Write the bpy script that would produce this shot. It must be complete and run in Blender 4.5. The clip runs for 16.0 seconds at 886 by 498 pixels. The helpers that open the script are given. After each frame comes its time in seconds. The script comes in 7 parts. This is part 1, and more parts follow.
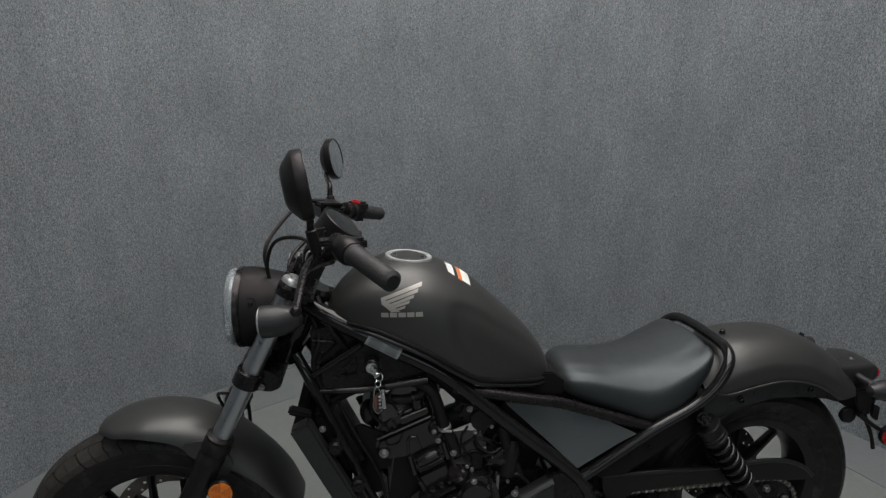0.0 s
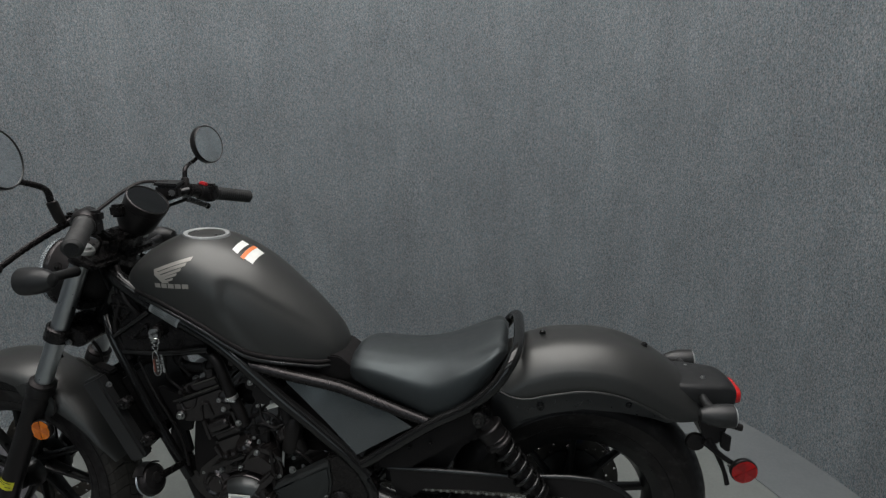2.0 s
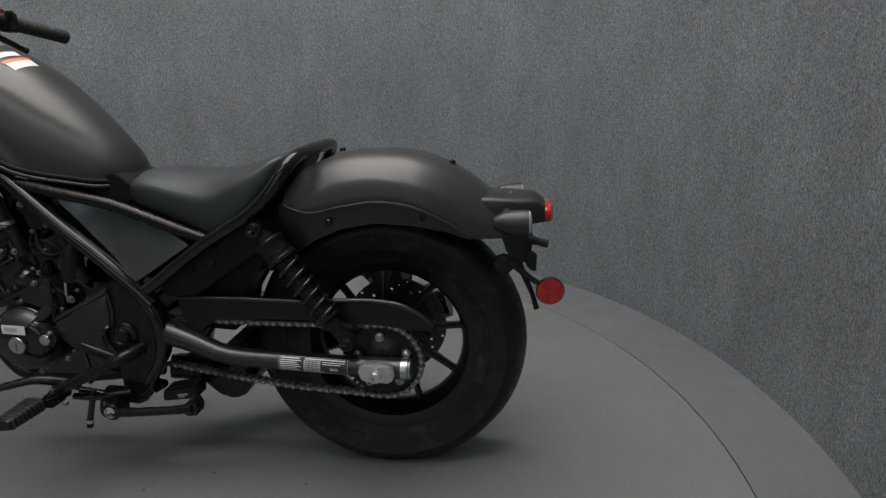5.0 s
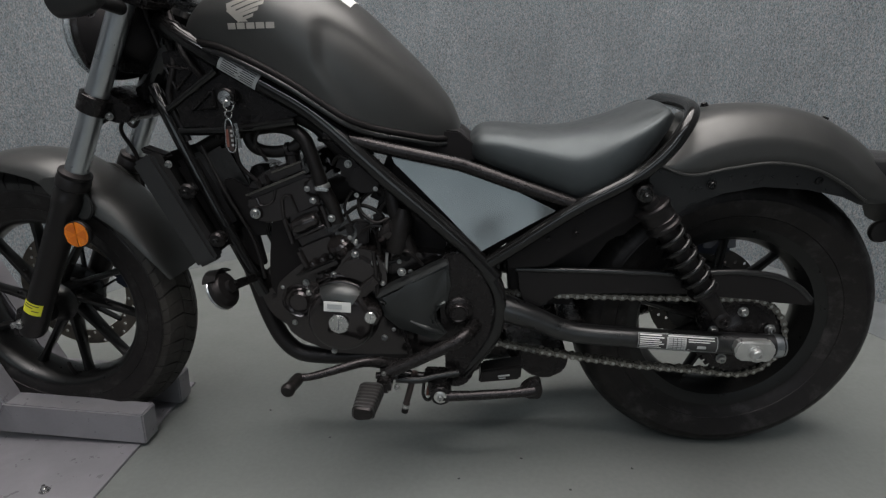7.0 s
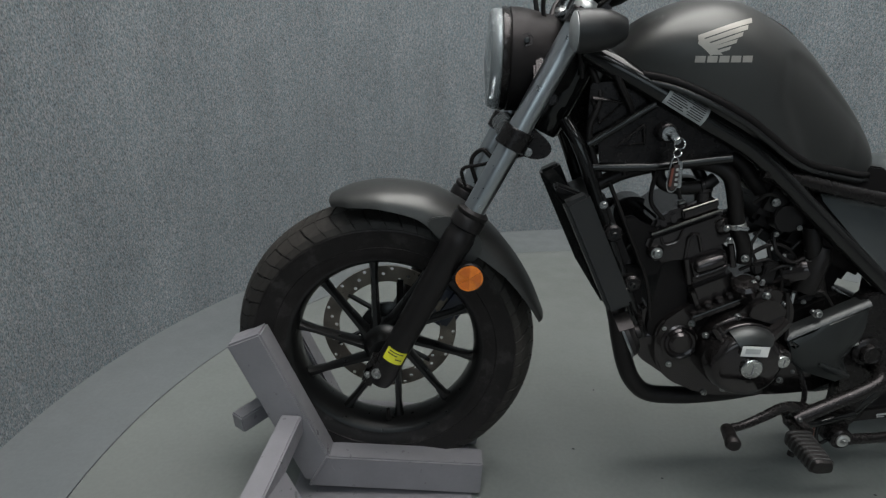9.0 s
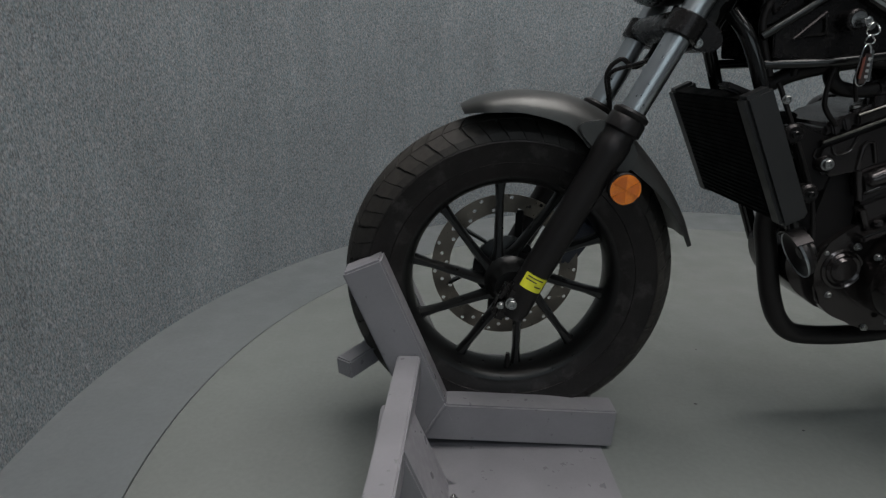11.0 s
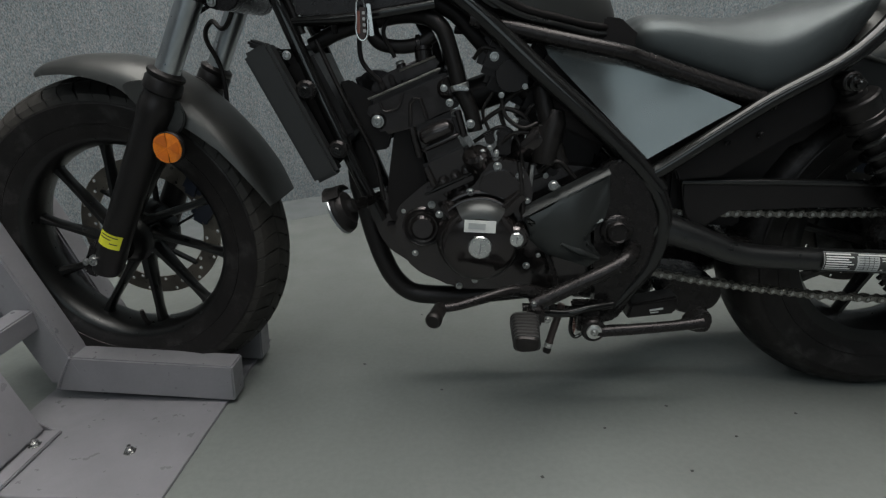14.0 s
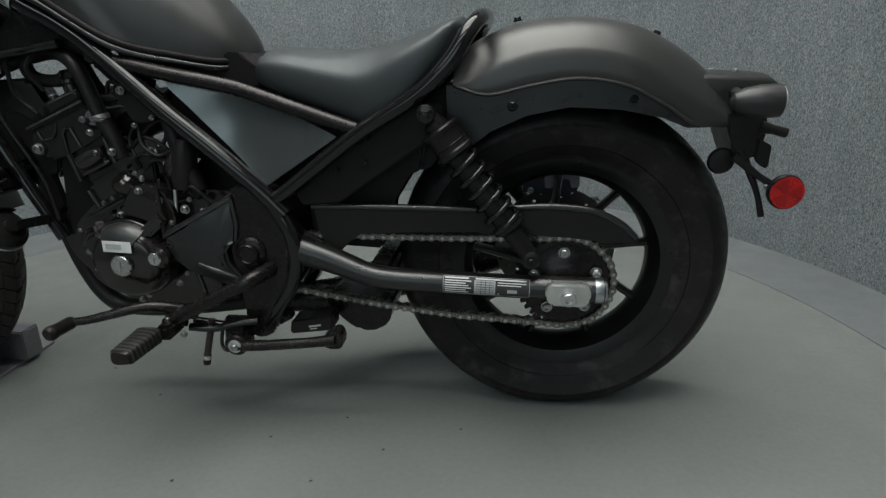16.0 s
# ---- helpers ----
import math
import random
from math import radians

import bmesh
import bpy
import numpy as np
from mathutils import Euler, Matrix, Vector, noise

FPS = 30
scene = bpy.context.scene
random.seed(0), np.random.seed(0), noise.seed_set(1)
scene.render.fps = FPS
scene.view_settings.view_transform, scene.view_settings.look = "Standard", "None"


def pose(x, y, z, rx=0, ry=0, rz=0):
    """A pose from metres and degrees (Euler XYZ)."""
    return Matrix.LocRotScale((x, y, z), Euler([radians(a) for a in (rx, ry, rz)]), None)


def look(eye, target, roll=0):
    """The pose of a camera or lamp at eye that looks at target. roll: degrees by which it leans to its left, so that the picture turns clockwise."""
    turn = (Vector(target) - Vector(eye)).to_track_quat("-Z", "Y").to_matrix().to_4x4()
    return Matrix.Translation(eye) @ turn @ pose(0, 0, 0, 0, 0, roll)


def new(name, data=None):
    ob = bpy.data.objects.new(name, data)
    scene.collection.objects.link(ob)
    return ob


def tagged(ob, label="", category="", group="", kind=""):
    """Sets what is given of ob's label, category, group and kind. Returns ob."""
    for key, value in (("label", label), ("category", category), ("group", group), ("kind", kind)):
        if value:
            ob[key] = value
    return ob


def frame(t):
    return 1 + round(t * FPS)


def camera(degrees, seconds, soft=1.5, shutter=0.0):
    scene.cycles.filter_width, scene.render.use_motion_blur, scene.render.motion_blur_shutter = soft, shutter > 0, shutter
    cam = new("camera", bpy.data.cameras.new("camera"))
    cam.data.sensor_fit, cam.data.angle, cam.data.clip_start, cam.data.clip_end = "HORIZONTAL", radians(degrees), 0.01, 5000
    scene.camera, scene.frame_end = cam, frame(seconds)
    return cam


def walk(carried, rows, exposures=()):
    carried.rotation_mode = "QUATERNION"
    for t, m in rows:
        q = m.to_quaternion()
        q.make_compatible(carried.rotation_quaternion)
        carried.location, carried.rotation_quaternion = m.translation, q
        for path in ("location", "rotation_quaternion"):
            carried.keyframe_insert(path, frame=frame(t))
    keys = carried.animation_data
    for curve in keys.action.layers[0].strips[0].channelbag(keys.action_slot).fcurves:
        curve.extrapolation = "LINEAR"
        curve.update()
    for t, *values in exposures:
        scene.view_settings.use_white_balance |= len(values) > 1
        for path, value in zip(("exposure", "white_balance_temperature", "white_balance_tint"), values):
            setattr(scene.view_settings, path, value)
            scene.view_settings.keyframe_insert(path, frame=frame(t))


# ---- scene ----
cam = camera(75.8, 16.0, soft=1.3)
PATH = [
    (0, (0.53, -1.248, 1.308), (0.765, 0.683, 0.842), -1.1),
    (0.5, (0.751, -1.249, 1.289), (0.816, 0.695, 0.823), -1.4),
    (1, (0.957, -1.236, 1.293), (0.874, 0.707, 0.823), -1.6),
    (1.5, (1.135, -1.255, 1.272), (0.959, 0.681, 0.805), -1.5),
    (2, (1.345, -1.259, 1.26), (1.086, 0.669, 0.796), -1.7),
    (2.5, (1.568, -1.23, 1.258), (1.271, 0.693, 0.795), -1.9),
    (3, (1.751, -1.222, 1.228), (1.445, 0.703, 0.78), -1.8),
    (3.2, (1.812, -1.222, 1.218), (1.506, 0.701, 0.761), -1.8),
    (5.3, (1.749, -1.181, 0.837), (1.51, 0.722, 0.27), -1.7),
    (5.5, (1.674, -1.182, 0.826), (1.436, 0.718, 0.249), -1.6),
    (6, (1.468, -1.199, 0.836), (1.262, 0.69, 0.211), -1.5),
    (6.5, (1.226, -1.185, 0.853), (1.052, 0.7, 0.207), -1.2),
    (7, (0.982, -1.147, 0.855), (0.833, 0.736, 0.199), -1.0),
    (7.5, (0.754, -1.157, 0.877), (0.635, 0.732, 0.232), -0.9),
    (8, (0.52, -1.174, 0.914), (0.445, 0.71, 0.248), -0.5),
    (8.5, (0.324, -1.153, 0.918), (0.282, 0.733, 0.254), -0.4),
    (9, (0.137, -1.089, 0.926), (0.12, 0.793, 0.25), -0.3),
    (9.5, (-0.011, -1.045, 0.921), (0.005, 0.842, 0.258), -0.1),
    (9.7, (-0.061, -1.028, 0.918), (-0.044, 0.859, 0.257), -0.1),
    (11.8, (-0.134, -1.046, 0.637), (-0.116, 0.861, 0.034), -0.4),
    (12, (-0.069, -1.029, 0.658), (-0.049, 0.851, -0.024), -0.7),
    (12.5, (0.072, -1.026, 0.661), (0.091, 0.836, -0.068), -0.5),
    (13, (0.255, -1.054, 0.675), (0.235, 0.816, -0.033), -0.7),
    (13.5, (0.467, -1.081, 0.689), (0.396, 0.797, 0.005), -1.2),
    (14, (0.687, -1.065, 0.679), (0.582, 0.814, 0.001), -1.4),
    (14.5, (0.88, -1.05, 0.697), (0.732, 0.819, 0.0), -1.7),
    (15, (1.055, -1.069, 0.707), (0.876, 0.795, 0.004), -1.7),
    (15.5, (1.229, -1.079, 0.732), (1.013, 0.783, 0.034), -2.0),
    (16, (1.404, -1.044, 0.716), (1.151, 0.819, 0.034), -2.2),
]
# the clip's camera opens up and shifts its white a little on the way: seconds, stops, kelvin, tint
EXPOSURES = [(0, -0.50, 6550, 14), (1.5, -0.46, 6480, 13), (3.2, -0.56, 6350, 10), (5.3, -0.38, 6550, 15), (7, -0.02, 6550, 15), (8, -0.03, 6400, 12), (9.5, -0.08, 6350, 10), (11.8, -0.38, 6550, 13), (13, -0.14, 6600, 12), (14.5, -0.12, 6450, 8), (16, -0.06, 6420, 7)]
walk(cam, [(t, look(eye, target, roll)) for t, eye, target, roll in PATH], EXPOSURES)

# ---- light: a grey showroom booth under ceiling panels ----
world = bpy.data.worlds.new("world")
world.use_nodes = True
world.node_tree.nodes["Background"].inputs[0].default_value = (0.60, 0.66, 0.70, 1)
world.node_tree.nodes["Background"].inputs[1].default_value = 0.03
scene.world = world


def area(name, x, y, z, sx, sy, power, colour, rx=0.0):
    lamp = bpy.data.lights.new(name, "AREA")
    lamp.shape, lamp.size, lamp.size_y, lamp.energy, lamp.color = "RECTANGLE", sx, sy, power, colour
    ob = new(name, lamp)
    ob.matrix_world = pose(x, y, z, rx, 0, 0)
    return ob


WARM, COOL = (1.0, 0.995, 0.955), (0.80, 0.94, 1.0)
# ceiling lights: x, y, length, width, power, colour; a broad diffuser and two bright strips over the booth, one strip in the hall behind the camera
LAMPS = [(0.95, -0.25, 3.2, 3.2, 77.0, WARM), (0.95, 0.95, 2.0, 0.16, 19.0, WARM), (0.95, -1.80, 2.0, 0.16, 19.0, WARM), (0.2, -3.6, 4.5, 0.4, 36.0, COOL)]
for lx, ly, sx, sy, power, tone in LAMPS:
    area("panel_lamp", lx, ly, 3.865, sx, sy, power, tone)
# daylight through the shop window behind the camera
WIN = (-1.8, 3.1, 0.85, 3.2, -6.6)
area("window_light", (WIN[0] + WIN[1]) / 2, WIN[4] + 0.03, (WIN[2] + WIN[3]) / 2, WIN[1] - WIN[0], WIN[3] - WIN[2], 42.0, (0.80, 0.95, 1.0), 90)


# ---- materials ----
def mat(name, a, b=None, scale=6.0, rough=0.5, rvar=0.1, metal=0.0, bump=0.0, bscale=200.0, stretch=(1, 1, 1), fine=0.0, fscale=300.0, coat=0.0, spec=0.5):
    """A procedural surface: two tones over a broad noise, a fine grain, uneven gloss and a little relief."""
    m = bpy.data.materials.new(name)
    m.use_nodes = True
    nt = m.node_tree
    n, link = nt.nodes, nt.links.new
    bs = n["Principled BSDF"]
    b = b or tuple(c * 0.75 for c in a)
    tc, mp = n.new("ShaderNodeTexCoord"), n.new("ShaderNodeMapping")
    mp.inputs["Scale"].default_value = stretch
    link(tc.outputs["Object"], mp.inputs["Vector"])

    def noise_at(s, detail=4.0):
        t = n.new("ShaderNodeTexNoise")
        t.inputs["Scale"].default_value, t.inputs["Detail"].default_value = s, detail
        link(mp.outputs[0], t.inputs["Vector"])
        return t

    broad = noise_at(scale)
    ramp = n.new("ShaderNodeValToRGB")
    ramp.color_ramp.elements[0].position, ramp.color_ramp.elements[1].position = 0.32, 0.68
    ramp.color_ramp.elements[0].color, ramp.color_ramp.elements[1].color = (*b, 1), (*a, 1)
    link(broad.outputs[0], ramp.inputs[0])
    colour = ramp.outputs[0]
    if fine:
        grain = noise_at(fscale, 2.0)
        rng = n.new("ShaderNodeMapRange")
        rng.inputs[1].default_value, rng.inputs[2].default_value = 0.3, 0.7
        rng.inputs[3].default_value, rng.inputs[4].default_value = 1 - fine, 1 + fine
        link(grain.outputs[0], rng.inputs[0])
        mul = n.new("ShaderNodeVectorMath")
        mul.operation = "SCALE"
        link(colour, mul.inputs[0])
        link(rng.outputs[0], mul.inputs["Scale"])
        colour = mul.outputs[0]
    link(colour, bs.inputs["Base Color"])
    mid = noise_at(scale * 5)
    rr = n.new("ShaderNodeMapRange")
    rr.inputs[1].default_value, rr.inputs[2].default_value = 0.3, 0.7
    rr.inputs[3].default_value, rr.inputs[4].default_value = max(0.02, rough - rvar), min(1.0, rough + rvar)
    link(mid.outputs[0], rr.inputs[0])
    link(rr.outputs[0], bs.inputs["Roughness"])
    bs.inputs["Metallic"].default_value = metal
    bs.inputs["Specular IOR Level"].default_value = spec
    bs.inputs["Coat Weight"].default_value = coat
    bs.inputs["Coat Roughness"].default_value = 0.15
    if bump:
        rel = noise_at(bscale, 3.0)
        bp = n.new("ShaderNodeBump")
        bp.inputs["Strength"].default_value, bp.inputs["Distance"].default_value = bump, 0.001
        link(rel.outputs[0], bp.inputs["Height"])
        link(bp.outputs[0], bs.inputs["Normal"])
    return m


def carpet_mat():
    """Looped grey-blue wall carpet: fine upright yarn with beige and slate flecks over a slow mottling."""
    m = mat("wall_carpet", (0.187, 0.204, 0.217), (0.156, 0.170, 0.181), scale=5.0, rough=0.95, rvar=0.03, bump=0.8, bscale=420.0, stretch=(1, 1, 0.55), fine=0.48, fscale=300.0, spec=0.15)
    nt = m.node_tree
    n, link = nt.nodes, nt.links.new
    bs = n["Principled BSDF"]
    old = bs.inputs["Base Color"].links[0].from_socket
    mp = [x for x in n if x.type == "MAPPING"][0]
    fleck = n.new("ShaderNodeTexNoise")
    fleck.inputs["Scale"].default_value, fleck.inputs["Detail"].default_value = 130.0, 3.0
    link(mp.outputs[0], fleck.inputs["Vector"])
    ramp = n.new("ShaderNodeValToRGB")
    e = ramp.color_ramp.elements
    e[0].position, e[0].color = 0.34, (0.76, 0.85, 0.87, 1)
    e[1].position, e[1].color = 0.66, (1.17, 1.10, 1.06, 1)
    link(fleck.outputs[0], ramp.inputs[0])
    mul = n.new("ShaderNodeVectorMath")
    mul.operation = "MULTIPLY"
    link(old, mul.inputs[0])
    link(ramp.outputs[0], mul.inputs[1])
    # faint upright bands where the pile was brushed
    wide = n.new("ShaderNodeMapping")
    wide.inputs["Scale"].default_value = (1.0, 1.0, 0.12)
    link([x for x in n if x.type == "TEX_COORD"][0].outputs["Object"], wide.inputs["Vector"])
    band = n.new("ShaderNodeTexNoise")
    band.inputs["Scale"].default_value, band.inputs["Detail"].default_value = 22.0, 4.0
    link(wide.outputs[0], band.inputs["Vector"])
    rng = n.new("ShaderNodeMapRange")
    rng.inputs[1].default_value, rng.inputs[2].default_value = 0.3, 0.7
    rng.inputs[3].default_value, rng.inputs[4].default_value = 0.955, 1.045
    link(band.outputs[0], rng.inputs[0])
    tone = n.new("ShaderNodeVectorMath")
    tone.operation = "SCALE"
    link(mul.outputs[0], tone.inputs[0])
    link(rng.outputs[0], tone.inputs["Scale"])
    link(tone.outputs[0], bs.inputs["Base Color"])
    return m


M_CARPET = carpet_mat()
M_DISCDARK = mat("dull_disc_steel", (0.075, 0.070, 0.064), (0.050, 0.046, 0.042), scale=25.0, rough=0.4, rvar=0.1, metal=0.6)
M_FLOOR = mat("turntable_paint", (0.152, 0.164, 0.157), (0.133, 0.142, 0.135), scale=1.6, rough=0.46, rvar=0.12, bump=0.10, bscale=60.0, fine=0.05, fscale=90.0, spec=0.40)
M_RING = mat("ring_floor_paint", (0.138, 0.149, 0.153), (0.119, 0.130, 0.134), scale=2.0, rough=0.52, rvar=0.1, bump=0.10, bscale=60.0, fine=0.05, fscale=90.0, spec=0.35)
M_CORE = mat("radiator_core_black", (0.004, 0.004, 0.004), rough=0.8, spec=0.1)
M_PIT = mat("pit_dark", (0.02, 0.02, 0.02), rough=0.9)
M_ROOM = mat("room_wall_paint", (0.20, 0.215, 0.23), (0.17, 0.185, 0.20), scale=1.0, rough=0.8)
M_CEIL = mat("ceiling_tile_paint", (0.55, 0.55, 0.54), (0.5, 0.5, 0.5), scale=2.0, rough=0.9)
M_STEEL = mat("chock_paint", (0.196, 0.191, 0.207), (0.166, 0.162, 0.176), scale=9.0, rough=0.36, rvar=0.10, bump=0.05, bscale=60.0, fine=0.02, fscale=160.0)
M_PAINT = mat("matt_grey_paint", (0.072, 0.072, 0.070), (0.064, 0.0642, 0.0625), scale=5.0, rough=0.42, rvar=0.03, metal=0.70, fine=0.05, fscale=900.0, spec=0.5)
M_BLACK = mat("black_gloss_paint", (0.0090, 0.0087, 0.0087), scale=12.0, rough=0.12, rvar=0.04, spec=0.46)
M_SATIN = mat("black_satin_metal", (0.0092, 0.0085, 0.0084), (0.0072, 0.0066, 0.0065), scale=14.0, rough=0.27, rvar=0.02, bump=0.01, bscale=300.0, spec=0.30)
M_ENGINE = mat("engine_black_paint", (0.0122, 0.0108, 0.0104), (0.0090, 0.0079, 0.0077), scale=18.0, rough=0.15, rvar=0.06, bump=0.03, bscale=260.0, spec=0.62)
M_CYL = mat("cylinder_black_paint", (0.0145, 0.0130, 0.0126), (0.0108, 0.0097, 0.0095), scale=18.0, rough=0.19, rvar=0.06, bump=0.05, bscale=260.0, spec=0.62)
M_PLASTIC = mat("black_plastic", (0.0092, 0.0087, 0.0087), (0.0072, 0.0068, 0.0068), scale=10.0, rough=0.38, rvar=0.06, bump=0.12, bscale=700.0, spec=0.30)
M_STAY = mat("stay_black_satin", (0.0085, 0.0085, 0.0088), (0.0068, 0.0068, 0.0070), scale=8.0, rough=0.29, rvar=0.02, bump=0.01, bscale=500.0, spec=0.65)
M_TANKSIDE = mat("textured_grey_black_plastic", (0.0190, 0.0190, 0.0195), (0.0155, 0.0155, 0.0160), scale=10.0, rough=0.42, rvar=0.05, bump=0.12, bscale=700.0, spec=0.45)
M_PANEL = mat("side_cover_plastic", (0.165, 0.178, 0.180), (0.150, 0.162, 0.164), scale=5.0, rough=0.20, rvar=0.01, metal=0.75, bump=0.0, bscale=500.0)
M_COVER = mat("sprocket_cover_plastic", (0.034, 0.036, 0.036), (0.029, 0.031, 0.031), scale=6.0, rough=0.33, rvar=0.03, metal=0.5, bump=0.05, bscale=500.0)
# the crown's lighter grey: the lamp's reflection put into its colour
M_CROWN = mat("lit_crown_grey", (0.055, 0.057, 0.0565), (0.046, 0.048, 0.0475), scale=14.0, rough=0.36, rvar=0.05, metal=0.6, bump=0.03, bscale=300.0)
M_RUBBER = mat("tyre_rubber", (0.0100, 0.0092, 0.0086), (0.0062, 0.0058, 0.0056), scale=11.0, rough=0.44, rvar=0.14, bump=0.22, bscale=160.0, fine=0.15, fscale=120.0, spec=0.28)
def dusty(m, tint, low, high, s):
    """Dry dust smudged over a surface in broken patches."""
    nt = m.node_tree
    n, link = nt.nodes, nt.links.new
    bs = n["Principled BSDF"]
    old = bs.inputs["Base Color"].links[0].from_socket
    t = n.new("ShaderNodeTexNoise")
    t.inputs["Scale"].default_value, t.inputs["Detail"].default_value, t.inputs["Roughness"].default_value = s, 9.0, 0.68
    link([x for x in n if x.type == "TEX_COORD"][0].outputs["Object"], t.inputs["Vector"])
    r = n.new("ShaderNodeMapRange")
    r.inputs[1].default_value, r.inputs[2].default_value = low, high
    link(t.outputs[0], r.inputs[0])
    mx = n.new("ShaderNodeMix")
    mx.data_type = "RGBA"
    link(r.outputs[0], mx.inputs[0])
    link(old, mx.inputs[6])
    mx.inputs[7].default_value = (*tint, 1)
    link(mx.outputs[2], bs.inputs["Base Color"])
    return m


M_TYRE = dusty(mat("dusty_tyre_rubber", (0.0105, 0.0096, 0.0092), (0.0064, 0.0060, 0.0058), scale=11.0, rough=0.46, rvar=0.14, bump=0.22, bscale=160.0, fine=0.22, fscale=110.0, spec=0.28), (0.040, 0.038, 0.037), 0.53, 0.74, 22.0)
M_TREAD = mat("worn_tread_rubber", (0.0300, 0.0265, 0.0235), (0.0140, 0.0128, 0.0120), scale=5.0, rough=0.60, rvar=0.1, bump=0.25, bscale=160.0, fine=0.2, fscale=90.0, spec=0.3)
M_GRIP = mat("grip_rubber", (0.018, 0.018, 0.018), rough=0.6, bump=0.3, bscale=500.0)
M_SEAT = mat("seat_vinyl", (0.0072, 0.0078, 0.0082), (0.0060, 0.0065, 0.0069), scale=10.0, rough=0.56, rvar=0.03, bump=0.16, bscale=520.0, spec=0.85)
# seat highlights tinted blue, for the carpet wall mirrored in the vinyl
M_SEAT.node_tree.nodes["Principled BSDF"].inputs["Specular Tint"].default_value = (0.86, 0.97, 1.0, 1)
M_WHEEL = mat("wheel_black_paint", (0.0045, 0.0045, 0.0045), scale=10.0, rough=0.33, rvar=0.06, spec=0.4)
M_SILVER = mat("brushed_fork_silver", (0.46, 0.48, 0.50), (0.40, 0.42, 0.44), scale=16.0, rough=0.30, rvar=0.03, metal=1.0)
M_CHROME = mat("bright_metal", (0.62, 0.62, 0.61), (0.52, 0.52, 0.52), scale=30.0, rough=0.22, rvar=0.08, metal=1.0)
M_DISC = mat("brake_disc_steel", (0.215, 0.188, 0.158), (0.150, 0.132, 0.112), scale=25.0, rough=0.36, rvar=0.1, metal=0.75, bump=0.05, bscale=400.0)
M_CHAIN = mat("oiled_chain_steel", (0.200, 0.190, 0.175), (0.120, 0.115, 0.105), scale=60.0, rough=0.32, rvar=0.1, metal=0.9)
M_BOLT = mat("bolt_steel", (0.44, 0.44, 0.43), (0.34, 0.34, 0.34), scale=40.0, rough=0.32, rvar=0.08, metal=1.0)
M_ZINC = mat("zinc_plate", (0.60, 0.60, 0.59), (0.50, 0.50, 0.49), scale=40.0, rough=0.34, rvar=0.06, metal=0.85)
M_DEEP = mat("deep_black_plastic", (0.0092, 0.0085, 0.0085), (0.0074, 0.0068, 0.0068), scale=10.0, rough=0.50, rvar=0.08, bump=0.15, bscale=600.0, spec=0.18)
# reflections on the black parts tinted faintly warm, against the wall's blue in them
for m_ in (M_SATIN, M_ENGINE, M_CYL, M_PLASTIC, M_DEEP, M_RUBBER, M_TYRE):
    m_.node_tree.nodes["Principled BSDF"].inputs["Specular Tint"].default_value = (1.0, 0.92, 0.94, 1)
M_WHITE = mat("label_white", (0.72, 0.72, 0.70), (0.66, 0.66, 0.64), scale=40.0, rough=0.5)
M_GREYLBL = mat("label_grey", (0.40, 0.41, 0.41), (0.34, 0.35, 0.35), scale=60.0, rough=0.4)
M_INK = mat("label_ink", (0.03, 0.03, 0.03), rough=0.6)
M_ORANGEINK = mat("label_orange", (0.68, 0.20, 0.06), rough=0.5)
M_YELLOW = mat("tag_yellow", (0.72, 0.70, 0.03), (0.62, 0.6, 0.03), scale=50.0, rough=0.55)
M_EMBLEM = mat("emblem_grey", (0.34, 0.325, 0.295), (0.30, 0.285, 0.26), scale=40.0, rough=0.4, metal=0.3)
M_RED = mat("red_plastic", (0.45, 0.015, 0.02), rough=0.35)
M_AMBER = mat("amber_reflector", (0.80, 0.22, 0.01), (0.62, 0.15, 0.01), scale=90.0, rough=0.22, bump=0.5, bscale=700.0, coat=0.6)
# darker copies of the reflector colours, for wedges that look shaded at an angle
M_AMBERSHADE = mat("amber_prism_shade", (0.62, 0.15, 0.008), (0.50, 0.11, 0.008), scale=90.0, rough=0.15, bump=0.5, bscale=700.0, coat=0.6)
M_REDSHADE = mat("red_prism_shade", (0.34, 0.008, 0.008), (0.26, 0.006, 0.006), scale=90.0, rough=0.15, bump=0.5, bscale=700.0, coat=0.6)
M_REDREF = mat("red_reflector", (0.50, 0.010, 0.010), (0.38, 0.007, 0.007), scale=90.0, rough=0.22, bump=0.5, bscale=700.0, coat=0.6)
M_COPPER = mat("fob_red_brown", (0.20, 0.065, 0.045), rough=0.4)
M_FOB = mat("fob_dark_leather", (0.035, 0.022, 0.020), rough=0.5)
M_BLUE = mat("caliper_blue_black", (0.02, 0.025, 0.045), rough=0.4)
M_MIRROR = mat("mirror_glass", (0.82, 0.84, 0.85), (0.80, 0.82, 0.83), rough=0.03, rvar=0.01, metal=1.0)
M_REFLECT = mat("lamp_reflector", (0.75, 0.76, 0.78), rough=0.12, rvar=0.04, metal=1.0)


def glass_mat(name, colour, rough=0.03):
    m = bpy.data.materials.new(name)
    m.use_nodes = True
    bs = m.node_tree.nodes["Principled BSDF"]
    bs.inputs["Base Color"].default_value = (*colour, 1)
    bs.inputs["Transmission Weight"].default_value = 1.0
    bs.inputs["Roughness"].default_value = rough
    bs.inputs["IOR"].default_value = 1.2
    return m


